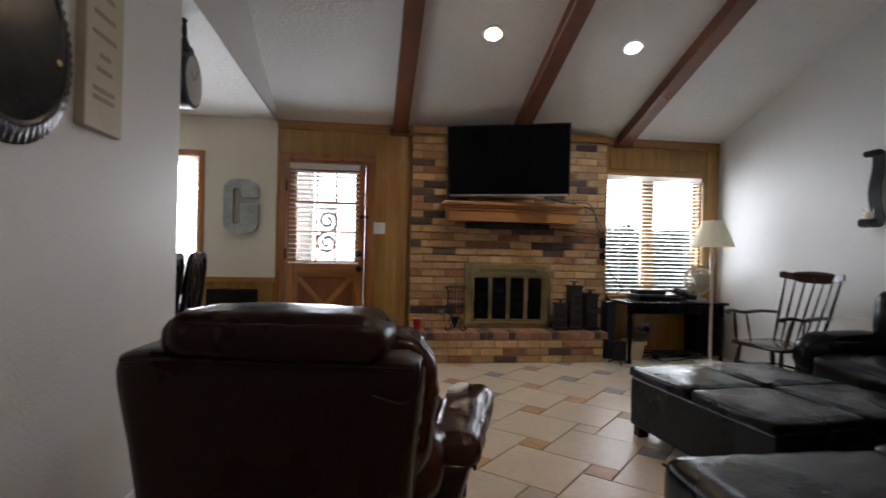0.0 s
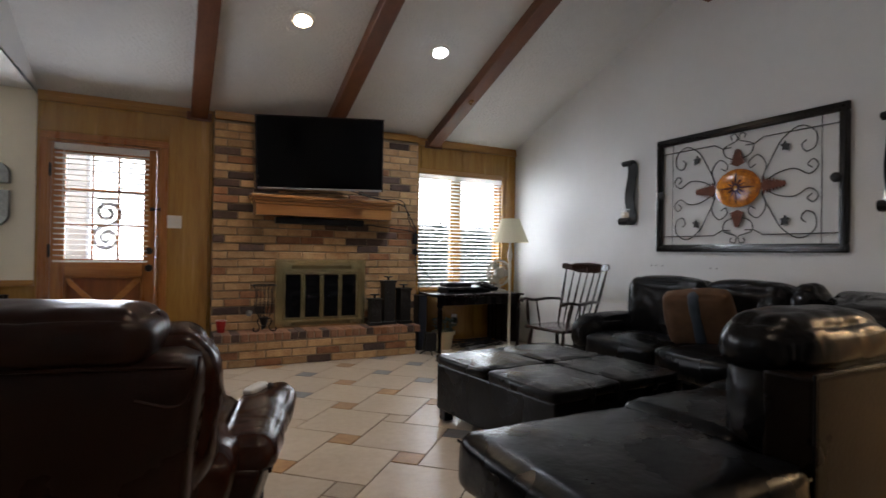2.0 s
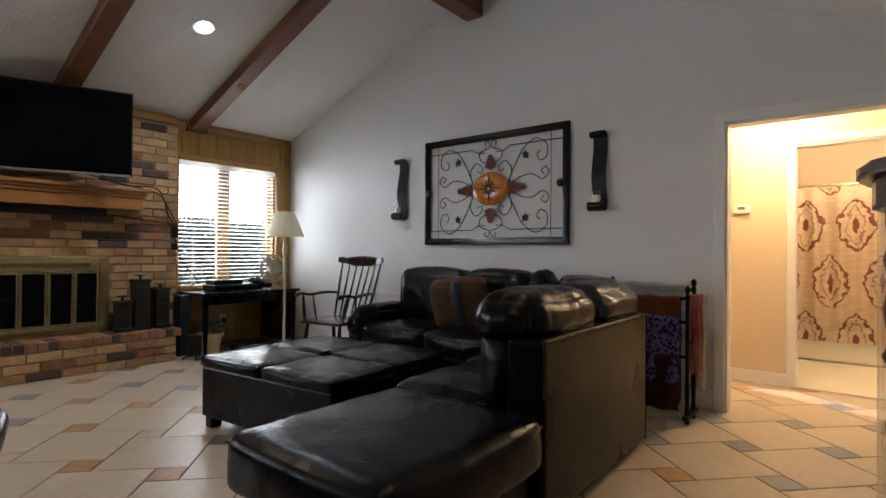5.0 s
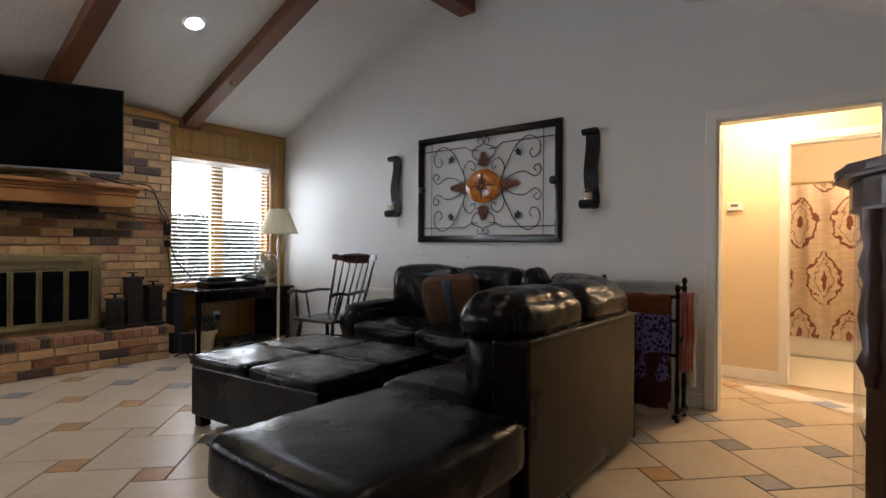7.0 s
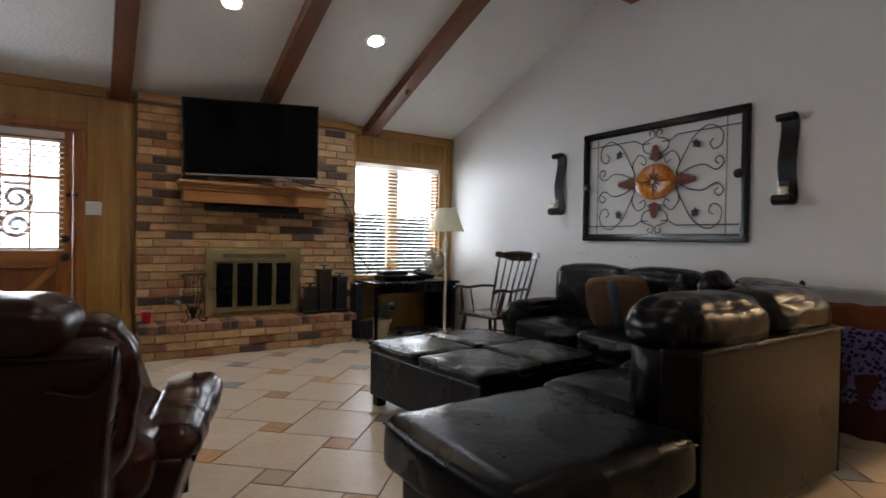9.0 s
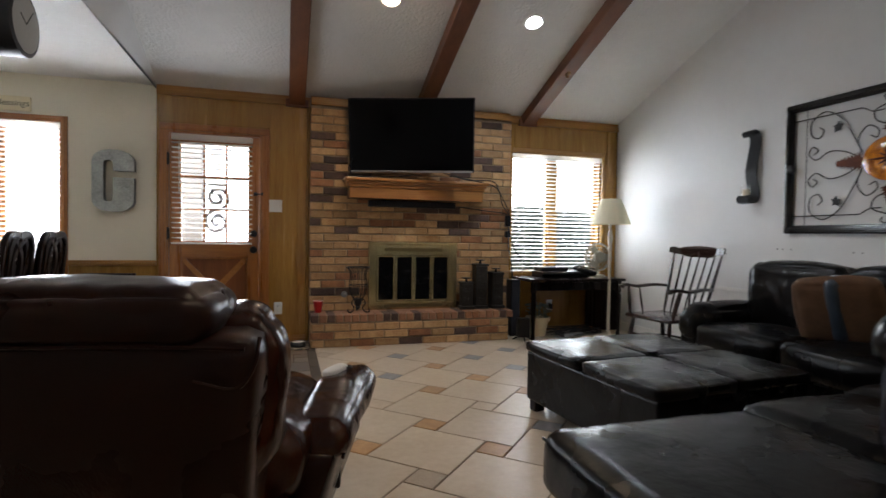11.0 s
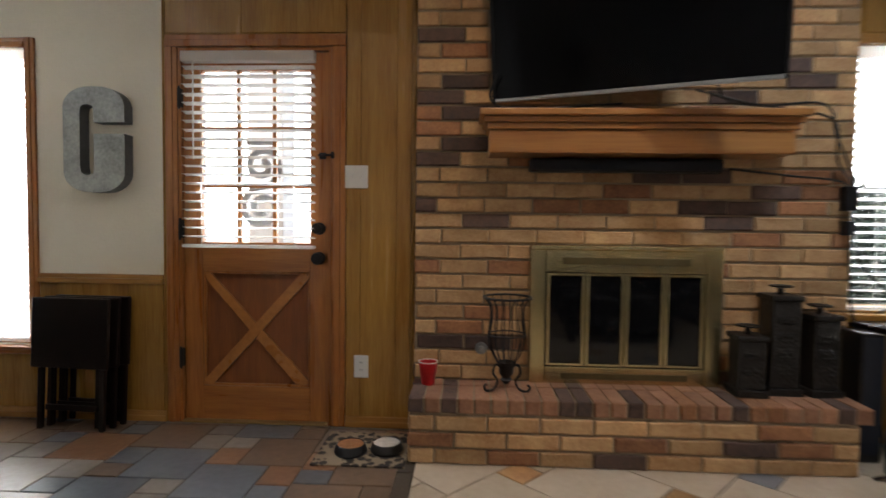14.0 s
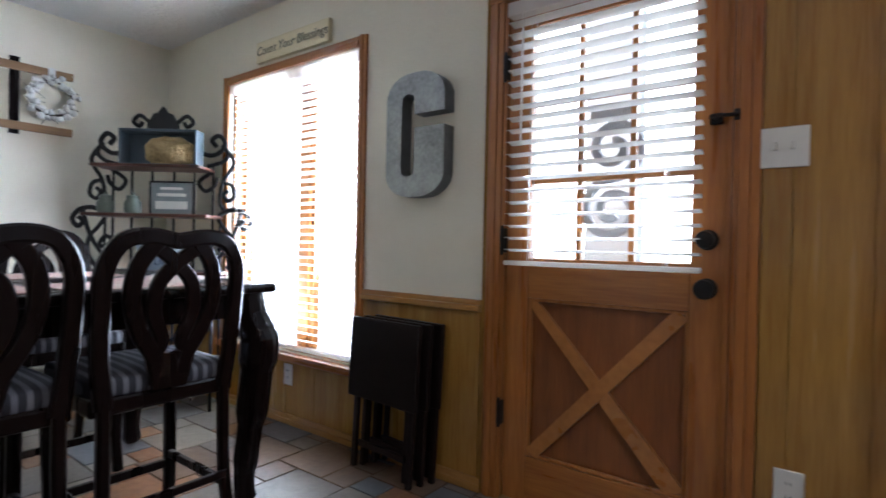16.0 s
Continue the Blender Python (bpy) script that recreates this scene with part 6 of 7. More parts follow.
for a in (112, 22, 202, 292):
    bm = bmesh.new()
    x, y = .395 * math.cos(radians(a)), .395 * math.sin(radians(a))
    lathe(bm, [(0.014, .8), (0.016, .82), (0.03, .85), (0.018, .88), (0.028, .95), (0.018, 1.02), (0.028, 1.06), (0.018, 1.1), (0.024, 1.14), (0.024, 1.18)], at=(x, y, 0), seg=12)
    smooth(part("turned_post", bm, M_CURIO, cu), 60)
    part("post_back", one_box(-.042, .042, -.012, .012, .1, 1.18, 0.004, m=pose(x * .96, y * .96, 0, 0, 0, a + 90)), M_CURIO, cu)
bm = bmesh.new()
ring = [[bm.verts.new((.4 * math.cos(radians(a)), .4 * math.sin(radians(a)), z)) for z in (.1, 1.18)] for a in range(0, 360, 10)]
for a, b in zip(ring, ring[1:] + ring[:1]):
    bm.faces.new((a[0], b[0], b[1], a[1]))
gl = smooth(part("curved_glass", bm, M_GLASS, cu), 80)
gl.visible_shadow = False
ob = thing("jar_candle", pose(1.98, -.09, 1.28), "blue-grey jar candle on the curio cabinet", "candle")
part("jar", lathe(bmesh.new(), [(0.055, 0), (0.057, .05), (0.055, .1), (0, .1)], seg=24), material("blue_grey_wax", (0.16, 0.18, 0.22), 0.4, vary=0.2), ob)
part("label_band", lathe(bmesh.new(), [(0.0585, .015), (0.0585, .05)], seg=24), material("orange_label", (0.45, 0.16, 0.06), 0.6), ob)
for x, y, z, r, h, c in ((2.0, -.07, .434, .07, .05, (0.2, 0.23, 0.28)), (2.05, -.17, .674, .05, .1, (0.2, 0.09, 0.08)), (2.2, -.05, .1, .08, .05, (0.4, 0.4, 0.42))):
    ob = thing("ornament_bowl", pose(x, y, z), "small glazed bowl kept on a curio shelf", "bowl")
    smooth(part("bowl", lathe(bmesh.new(), [(r * .5, 0), (r * .8, h * .4), (r, h), (r * .93, h), (r * .6, h * .3), (0, h * .2)], seg=20), material("glazed_ceramic", c, 0.2, vary=0.3), ob))

ob = thing("dried_flowers", pose(2.17, -.06, .674), "bunch of dark dried flowers on a curio shelf", "dried flowers")
bm = bmesh.new()
for i in range(60):
    a, q = random.uniform(0, 6.28), random.uniform(0, .07)
    lm = pose(q * math.cos(a), q * math.sin(a), random.uniform(.02, .1), random.uniform(-60, 60), random.uniform(-60, 60), random.uniform(0, 360))
    bm.faces.new([bm.verts.new(lm @ Vector(p)) for p in ((0, -.02, 0), (.012, -.004, .006), (.008, .014, .003), (0, .02, -.004), (-.008, .014, .003), (-.012, -.004, .006))])
fl_ = part("petals", bm, material("dried_petal", (0.07, 0.04, 0.045), 0.8, vary=0.5, scale=30), ob)
fl_["kind"] = "stuff"
bm = bmesh.new()
for i in range(6):
    rod(bm, (.008 * math.cos(i), .008 * math.sin(i), 0), (.04 * math.cos(i), .04 * math.sin(i), .06), .003, .002, 5)
part("stems", bm, M_BARK, ob)

# ---- west wall ----
M_PLATTER = material("dark_patina_metal", (0.008, 0.009, 0.012), 0.22, metal=0.0, vary=0.6, scale=5, second=(0.016, 0.012, 0.01), bump=0.4, bump_scale=14, distance=.006, spec=0.3)
ob = thing("wall_plaque", pose(WEST, 1.71, 1.70), "large dark round metal plaque with a ruffled rim", "wall plaque")
wm = Matrix(((0, 0, 1, 0), (-1, 0, 0, 0), (0, 1, 0, 0), (0, 0, 0, 1)))
bm = bmesh.new()
lathe(bm, [(0.2, .004), (0.24, .03), (0.255, .03), (0.3, .012), (0.3, .004)], seg=240, m=wm)
for v in bm.verts:
    r = math.hypot(v.co.y, v.co.z)
    if r > .28:
        a = math.atan2(v.co.z, v.co.y)
        v.co.x += .004 * math.sin(a * 60)
smooth(part("ruffled_rim", bm, M_PLATTER, ob), 60)
smooth(part("dish", lathe(bmesh.new(), [(0.24, .026), (0.18, .014), (0, .01)], seg=48, m=wm), M_PLATTER, ob))
M_BAR = material("raised_dark_lettering", (0.12, 0.11, 0.1), 0.4, metal=0.5)
for z, y0, y1 in ((-.03, -.12, .1), (-.09, -.1, .13)):
    part("lettering_bar", one_box(.012, .018, y0, y1, z - .014, z + .014, 0.003), M_BAR, ob)
part("stud", lathe(bmesh.new(), [(0.012, 0), (0.01, .012), (0, .014)], at=(0, 0, .02), seg=12, m=Matrix.Translation((0, .2, -.02)) @ wm), M_BRASS, ob)
ob = thing("wooden_sign", pose(WEST, 2.175, 1.53), "tall cream wooden sign with faded brown script", "sign")
M_SIGN = material("cream_painted_board", (0.55, 0.49, 0.36), 0.6, vary=0.15, scale=5)
M_SCRIPT = material("faded_brown_ink", (0.34, 0.28, 0.2), 0.7, vary=0.3)
part("board", one_box(0, .035, -.13, .13, 0, .62, 0.004), M_SIGN, ob)
for i, (z, w) in enumerate(((.47, .07), (.4, .08), (.33, .09), (.26, .04), (.21, .06), (.14, .08), (.11, .08))):
    part("script_bar", one_box(.035, .0365, -w, w * .8, z - .008, z + .008, 0.0), M_SCRIPT, ob)
part("motif", lathe(bmesh.new(), [(0.045, 0), (0.045, .002), (0.02, .002), (0.02, 0)], seg=20, m=Matrix.Translation((.035, .03, .55)) @ wm), M_IRON, ob)
ob = thing("hanging_clock", pose(-.63, 3.42, 2.1), "black double-sided station clock hanging from the ceiling", "clock")
cm2 = pose(0, 0, 0, 0, 90)
smooth(part("drum", lathe(bmesh.new(), [(0.14, -.06), (0.16, -.055), (0.16, .055), (0.14, .06)], seg=36, m=cm2), M_IRON, ob), 40)
for s in (-1, 1):
    part("dial", lathe(bmesh.new(), [(0.139, s * .061), (0, s * .062)], seg=36, m=cm2), material("cream_dial", (0.4, 0.39, 0.35), 0.4, vary=0.1), ob)
    for a, l in ((60, .07), (-40, .11)):
        part("clock_hand", one_box(s * .063 - .001, s * .063 + .001, -.002, .002, 0, l, m=pose(0, 0, 0, a)), M_IRON, ob)
part("stem", tube(bmesh.new(), [(0, 0, .2), (0, 0, .23), (0.0, .012, .26), (0, -.008, .3), (0, 0, .33), (0, 0, .36)], [.03, .024, .012, .018, .01, .02], 10), M_IRON, ob)
part("bracket", one_box(-.04, .04, -.06, .06, .15, .205, 0.01), M_IRON, ob)

# ---- by the back door ----
M_MAT = spotted("patterned_rug", (0.3, 0.23, 0.15), (0.022, 0.015, 0.012), 24, 0.46)
ob = thing("feeding_mat", pose(.67, 5.53, 0), "small brown patterned mat by the door", "mat")
part("mat", one_box(-.21, .225, -.2, .19, 0.0005, .008, 0.003), M_MAT, ob)
M_BOWL = material("black_bowl_plastic", (0.015, 0.015, 0.016), 0.3)
for x, y, fill in ((.62, 5.47, (0.42, 0.17, 0.06)), (.79, 5.5, (0.82, 0.8, 0.76))):
    ob = thing("pet_bowl", pose(x, y, .0085), "black pet bowl, " + ("filled with brown kibble" if fill[1] < .5 else "white inside and empty"), "pet bowl", "pet bowls on the mat")
    smooth(part("bowl", lathe(bmesh.new(), [(0.075, 0), (0.08, .01), (0.07, .04), (0.065, .045), (0.06, .035), (0, .03)], seg=28), M_BOWL, ob))
    part("filling", lathe(bmesh.new(), [(0.064, .0405), (0.03, .046 if fill[1] < .5 else .042), (0, .048 if fill[1] < .5 else .042)], seg=24), material("bowl_filling", fill, 0.7, vary=0.4, scale=60, bump=1 if fill[1] < .5 else 0, bump_scale=90, distance=.01), ob)

# folded tray tables leaning in a stack against the wainscot
M_TRAY = material("espresso_laminate", (0.011, 0.006, 0.005), 0.4, vary=0.3, scale=8, spec=0.2)
for i in range(3):
    ob = thing("folding_tray_table", pose(-.92 + .02 * i, 5.63 + .055 * i, 0, -3.0, 0, -4), "folded espresso-brown tray table leaning on the wall", "tray table", "folded tray tables")
    part("tray_top", one_box(-.22, .22, -.012, .012, .33, .70, 0.006), M_TRAY, ob)
    for s in (-1, 1):
        part("leg", one_box(s * .18 - .014, s * .18 + .014, .008, .03, 0, .6, 0.003), M_TRAY, ob)
        part("inner_leg", one_box(s * .14 - .013, s * .14 + .013, .026, .044, .01, .62, 0.003), M_TRAY, ob)
    part("crossbar", one_box(-.15, .15, .012, .028, .1, .13, 0.003), M_TRAY, ob)

# ---- galvanised letter and sign on the dining wall ----
def G_outline(w, h):
    o = [(1, .65), (1, .84)] + [(x, y) for x, y in arc(.58, .78, .42, 8, 90, 6)] + [(x, y) for x, y in arc(.42, .78, .42, 90, 180, 7)]
    o += [(x, y) for x, y in arc(.42, .22, .42, 180, 270, 7)] + [(x, y) for x, y in arc(.58, .22, .42, 270, 352, 6)] + [(1, .55), (.5, .55), (.5, .3)]
    o += [(x, y) for x, y in arc(.385, .27, .115, 0, -180, 6)] + [(x, y) for x, y in arc(.385, .73, .115, 180, 0, 6)] + [(.5, .65)]
    out = []
    for x, y in o:
        y = y if .22 < y < .78 else (.22 - (.22 - y) * .42 if y < .22 else .78 + (y - .78) * .42) if (x - .5) ** 2 + (y - .5) ** 2 > .1 else y
        out.append((x * w, (y - .05) / .9 * h))
    return out


ob = thing("letter_g", pose(-1.01, NORTH, 1.265), "large galvanised metal letter G hung on the wall", "wall letter")
m3 = Matrix(((1, 0, 0, 0), (0, 0, -1, 0), (0, 1, 0, 0), (0, 0, 0, 1)))
go = G_outline(.34, .555)
part("face", prism(bmesh.new(), go, .07, .074, m3), M_TIN, ob)
M_TINDARK = material("galvanised_edge", (0.2, 0.21, 0.23), 0.45, metal=0.8, vary=0.3, scale=9)
part("return_edge", prism(bmesh.new(), go, .002, .0695, m3), M_TINDARK, ob, "darker metal return edge")
ob = thing("blessings_sign", pose(-1.82, NORTH, 2.125), "cream wooden sign lettered in dark script over the window", "sign")
part("board", one_box(-.33, .33, -.03, -.002, 0, .125, 0.004), material("cream_sign_paint", (0.8, 0.71, 0.48), 0.6, vary=0.15, scale=5), ob)
fc = bpy.data.curves.new("lettering", "FONT")
fc.body, fc.size, fc.align_x, fc.extrude, fc.shear = "Count Your Blessings", 0.074, "CENTER", 0.0008, 0.12
fc.materials.append(material("dark_lettering_paint", (0.09, 0.08, 0.05), 0.6))
tx = new("lettering", fc)
tx.parent = ob
tx.matrix_local = pose(0, -.0312, .042, 90)

# ---- dining table and chairs ----
TH = .88
tb = thing("dining_table", pose(-1.65, 4.28, 0), "dark cherry counter-height dining table with curved legs", "dining table")
part("tabletop", one_box(-.58, .58, -.92, .92, TH - .035, TH, 0.012), M_DARKWOOD, tb)
for a, b, c, d in ((-.5, .5, -.85, -.82), (-.5, .5, .82, .85), (-.52, -.49, -.82, .82), (.49, .52, -.82, .82)):
    part("apron", one_box(a, b, c, d, TH - .13, TH - .035, 0.004), M_DARKWOOD, tb)
for sx in (-1, 1):
    for sy in (-1, 1):
        pts = [(sx * .5, sy * .83, TH - .04), (sx * .515, sy * .845, TH - .14), (sx * .54, sy * .87, TH - .22), (sx * .535, sy * .865, TH - .34), (sx * .52, sy * .85, .32), (sx * .505, sy * .838, .14), (sx * .507, sy * .84, .05), (sx * .515, sy * .85, .018)]
        part("leg", tube(bmesh.new(), curve_pts(pts, 4), [.06 * q for q in [1.1] * 4 + [1.15] * 4 + [1.25] * 4 + [1.05] * 4 + [.8] * 4 + [.66] * 4 + [.7] * 4 + [.36]], 10), M_DARKWOOD, tb)
M_CLOTH = material("printed_placemat", (0.62, 0.58, 0.52), 0.85, second=(0.45, 0.2, 0.18), scale=9, bump=0.4, bump_scale=250)
for x, y, r in ((.32, .45, 0), (.32, -.02, 2), (-.32, .45, -2), (-.32, -.05, 1), (.1, .7, 30)):
    ob = thing("placemat", pose(-1.62 + x, 4.28 + y, TH, 0, 0, r), "pale printed cloth placemat on the dining table", "placemat", "placemats on the table")
    part("cloth", one_box(-.16, .16, -.21, .21, 0, .004, 0.002), M_CLOTH, ob)

mt = material("striped_upholstery", (0.2, 0.19, 0.2), 0.85, vary=0.1, scale=40, bump=0.3, bump_scale=300)
nd, ln = mt.node_tree.nodes, mt.node_tree.links
tc, wv, rp, mx = nd.new("ShaderNodeTexCoord"), nd.new("ShaderNodeTexWave"), nd.new("ShaderNodeMapRange"), nd.new("ShaderNodeMix")
wv.inputs["Scale"].default_value = 9.0
rp.inputs["From Min"].default_value, rp.inputs["From Max"].default_value = 0.55, 0.65
mx.data_type = 'RGBA'
mx.inputs[6].default_value, mx.inputs[7].default_value = (0.012, 0.01, 0.014, 1), (0.1, 0.095, 0.105, 1)
ln.new(tc.outputs["Object"], wv.inputs["Vector"])
ln.new(wv.outputs["Fac"], rp.inputs["Value"])
ln.new(rp.outputs[0], mx.inputs[0])
ln.new(mx.outputs[2], nd["Principled BSDF"].inputs["Base Color"])
M_STRIPE = mt
SH = .60
ch = thing("dining_chair", pose(-1.0, 4.74, 0, 0, 0, 90), "dark cherry counter chair with looped splat and striped seat", "dining chair", "chairs at the dining table")
part("seat_frame", one_box(-.22, .22, -.02, .4, SH - .075, SH - .02, 0.01), M_DARKWOOD, ch)
part("seat", cushion(bmesh.new(), -.215, .215, -.01, .395, SH - .03, SH + .035, puff=.35, n=8, power=4), M_STRIPE, ch, "striped upholstered seat")


def bent(name, pts, w, h, parent, taper=None):
    cp = curve_pts(pts, 6)
    return part(name, tube(bmesh.new(), cp, taper or 1.0, flat=(w, h, (0, 1, 0))), M_DARKWOOD, parent)


yb = lambda z: -.02 - .05 * max(0, (z - SH) / .45)
P = lambda x, z: (x, yb(z), z)
for s in (-1, 1):
    bent("stile", [P(s * .185, SH - .05), P(s * .2, SH + .1), P(s * .205, SH + .26), P(s * .2, SH + .36), P(s * .16, SH + .435), P(s * .09, SH + .455), P(0, SH + .44)], .05, .034, ch)
    bent("splat_rib", [P(s * .035, SH + .0), P(s * .05, SH + .08), P(s * .1, SH + .17), P(s * .125, SH + .27), P(s * .11, SH + .37), P(s * .06, SH + .44)], .05, .026, ch)
    bent("splat_loop", [P(s * .06, SH + .09), P(s * .03, SH + .13), P(s * .06, SH + .22), P(s * .05, SH + .31), P(0, SH + .37), P(-s * .06, SH + .42), P(-s * .1, SH + .45)], .045, .024, ch)
    part("rear_leg", tube(bmesh.new(), curve_pts([(s * .185, -.02, SH), (s * .185, -.025, SH * .6), (s * .19, -.04, SH * .3), (s * .2, -.1, 0.005)], 4), 1.0, flat=(.036, .036, (1, 0, 0))), M_DARKWOOD, ch)
    part("front_leg", tube(bmesh.new(), curve_pts([(s * .195, .37, SH - .05), (s * .2, .385, SH * .65), (s * .195, .37, SH * .3), (s * .2, .385, .005)], 4), 1.0, flat=(.04, .04, (1, 0, 0))), M_DARKWOOD, ch)
    part("side_stretcher", one_box(s * .19 - .011, s * .19 + .011, -.05, .37, .2, .228, 0.004), M_DARKWOOD, ch)
bm = bmesh.new()
prism(bm, [(-.05, SH - .02), (.05, SH - .02), (.075, SH + .07), (.055, SH + .1), (0, SH + .085), (-.055, SH + .1), (-.075, SH + .07)], -.01, .01, Matrix(((1, 0, 0, 0), (0, 0, 1, -.025), (0, 1, 0, 0), (0, 0, 0, 1))))
part("splat_base", bm, M_DARKWOOD, ch)
part("front_stretcher", one_box(-.19, .19, .36, .382, .16, .19, 0.004), M_DARKWOOD, ch)
part("rear_stretcher", one_box(-.19, .19, -.06, -.04, .24, .265, 0.004), M_DARKWOOD, ch)
copy_thing(ch, pose(-1.02, 4.27, 0, 0, 0, 92))
copy_thing(ch, pose(-1.02, 3.72, 0, 0, 0, 88))
copy_thing(ch, pose(-2.24, 4.74, 0, 0, 0, -90))
copy_thing(ch, pose(-2.24, 4.2, 0, 0, 0, -91))

# ---- corner baker's rack ----
bkm = pose(-2.72, 5.46, 0, 0, 0, 38)
bk = thing("bakers_rack", bkm, "black wrought-iron baker's rack with scrolls and wood shelves", "baker's rack")
M_SHELF = wood("shelf_cherry", (0.1, 0.03, 0.015), (0.05, 0.016, 0.009), 0.35, grain=(0.06, 1, 1))
for z, w in ((.3, .44), (.85, .44), (1.2, .38), (1.5, .33)):
    part("shelf", one_box(-w, w, -.12, .12, z - .02, z, 0.005), M_SHELF, bk)
for x, top in ((-.37, 1.2), (.37, 1.2), (-.32, 1.52), (.32, 1.52), (-.2, 1.66), (-.07, 1.7), (.07, 1.7), (.2, 1.66)):
    part("upright", rod(bmesh.new(), (x, .11, 0), (x, .11, top), .008, seg=8), M_IRON, bk)
for x in (-.41, .41):
    part("front_leg", rod(bmesh.new(), (x, -.1, 0), (x, -.1, .85), .011, seg=8), M_IRON, bk)


def rackscroll(pts, r=.011):
    part("scroll", tube(bmesh.new(), curve_pts([(x * (.84 if z < 1.45 else .95), .1, z) for x, z in pts], 5), r * 1.2, 7), M_IRON, bk)


for s in (-1, 1):
    rackscroll([(s * .02, 1.72), (s * .12, 1.73), (s * .2, 1.68), (s * .28, 1.6), (s * .36, 1.6), (s * .42, 1.66), (s * .38, 1.72), (s * .33, 1.69), (s * .36, 1.65)], .013)
    rackscroll([(s * .3, 1.52), (s * .4, 1.55), (s * .44, 1.6), (s * .4, 1.66), (s * .48, 1.55), (s * .46, 1.42), (s * .44, 1.3), (s * .47, 1.24)])
    rackscroll([(s * .34, 1.49), (s * .28, 1.42), (s * .33, 1.36), (s * .4, 1.4), (s * .37, 1.45)])
    rackscroll([(s * .46, 1.42), (s * .53, 1.4), (s * .55, 1.33), (s * .5, 1.3), (s * .47, 1.34), (s * .5, 1.37)])
    rackscroll([(s * .43, 1.2), (s * .52, 1.24), (s * .62, 1.23), (s * .68, 1.17), (s * .64, 1.12), (s * .6, 1.15), (s * .63, 1.18)], .013)
    rackscroll([(s * .6, 1.22), (s * .56, 1.1), (s * .5, 1.0), (s * .42, .93), (s * .36, 1.0), (s * .42, 1.06), (s * .47, 1.01), (s * .43, .98)])
    rackscroll([(s * .5, .86), (s * .56, .95), (s * .55, 1.05), (s * .48, 1.12), (s * .43, 1.18)])
    rackscroll([(s * .03, 1.72), (s * .1, 1.8), (s * .16, 1.84), (s * .2, 1.8), (s * .16, 1.77), (s * .14, 1.8)])
bm = bmesh.new()
prism(bm, [(-.09, 1.7), (.09, 1.7), (.1, 1.78), (.06, 1.85), (.03, 1.86), (0, 1.9), (-.03, 1.86), (-.06, 1.85), (-.1, 1.78)], -.012, .012, Matrix(((1, 0, 0, 0), (0, 0, 1, .1), (0, 1, 0, 0), (0, 0, 0, 1))))
part("finial", bm, M_IRON, bk)


def on_rack(name, x, y, z, label, category, rz=0):
    return thing(name, bkm @ pose(x, y, z, 0, 0, rz), label, category)


M_BLUEBOX = material("slate_blue_box", (0.085, 0.11, 0.13), 0.5, vary=0.2)
ob = on_rack("shadow_box", .03, .02, 1.5, "blue-grey shadow box holding a dried sponge", "shadow box")
for a, b, c, d in ((-.24, .24, .215, .23), (-.24, .24, 0, .015), (-.24, -.225, .015, .215), (.225, .24, .015, .215)):
    part("side", one_box(a, b, -.05, .06, c, d, 0.002), M_BLUEBOX, ob)
part("back", one_box(-.225, .225, .05, .06, .015, .215), M_BLUEBOX, ob)
bm = cushion(bmesh.new(), -.09, .18, -.04, .045, .016, .17, puff=.5, n=12, power=2.2, wrinkle=.03)
part("sponge", bm, material("golden_sponge", (0.5, 0.36, 0.17), 0.9, vary=0.5, scale=25, bump=1, bump_scale=40, distance=.02), ob)
M_WORD = material("pale_lettering_paint", (0.7, 0.7, 0.66), 0.6)
ob = on_rack("word_plaque", .1, .03, 1.2, "grey-blue plaque with pale lettering", "plaque")
part("board", one_box(-.13, .13, -.012, .012, 0, .2, 0.003), material("sea_grey_board", (0.24, 0.28, 0.29), 0.5, vary=0.3, scale=14), ob)
part("rim", box(box(one_box(-.14, .14, -.015, .015, .2, .212, 0.002), -.14, -.13, -.015, .015, 0, .2, 0.002), .13, .14, -.015, .015, 0, .2, 0.002), M_IRON, ob)
for z, w, h in ((.165, .07, .008), (.125, .09, .01), (.06, .1, .025)):
    part("lettering_bar", one_box(-w, w, -.0145, -.012, z - h, z + h, 0.001), M_WORD, ob)
ob = on_rack("motto_plaque", .06, .0, .85, "pale blue plaque lettered in dark blue", "plaque")
part("board", one_box(-.16, .16, -.012, .012, 0, .19, 0.003), material("pale_blue_board", (0.36, 0.42, 0.52), 0.5, vary=0.2), ob)
fc = bpy.data.curves.new("lettering", "FONT")
fc.body, fc.size, fc.align_x, fc.extrude = "LOVE THE\nLIFE YOU\nLIVE", 0.05, "CENTER", 0.0006
fc.materials.append(material("navy_lettering", (0.03, 0.05, 0.12), 0.6))
tx = new("lettering", fc)
tx.parent = ob
tx.matrix_local = pose(0, -.013, .135, 90)
M_JAR = material("green_grey_glaze", (0.16, 0.19, 0.15), 0.4, vary=0.3, scale=15)
for x in (-.3, -.13):
    ob = on_rack("ceramic_jar", x, .0, 1.2, "small green-grey ceramic jar on the shelf", "jar")
    smooth(part("body", lathe(bmesh.new(), [(0.04, 0), (0.05, .02), (0.05, .07), (0.035, .09), (0.035, .1), (0, .1)], seg=18), M_JAR, ob))
    part("lid", lathe(bmesh.new(), [(0.038, .1), (0.036, .112), (0.01, .118), (0.012, .13), (0, .132)], seg=18), M_JAR, ob)

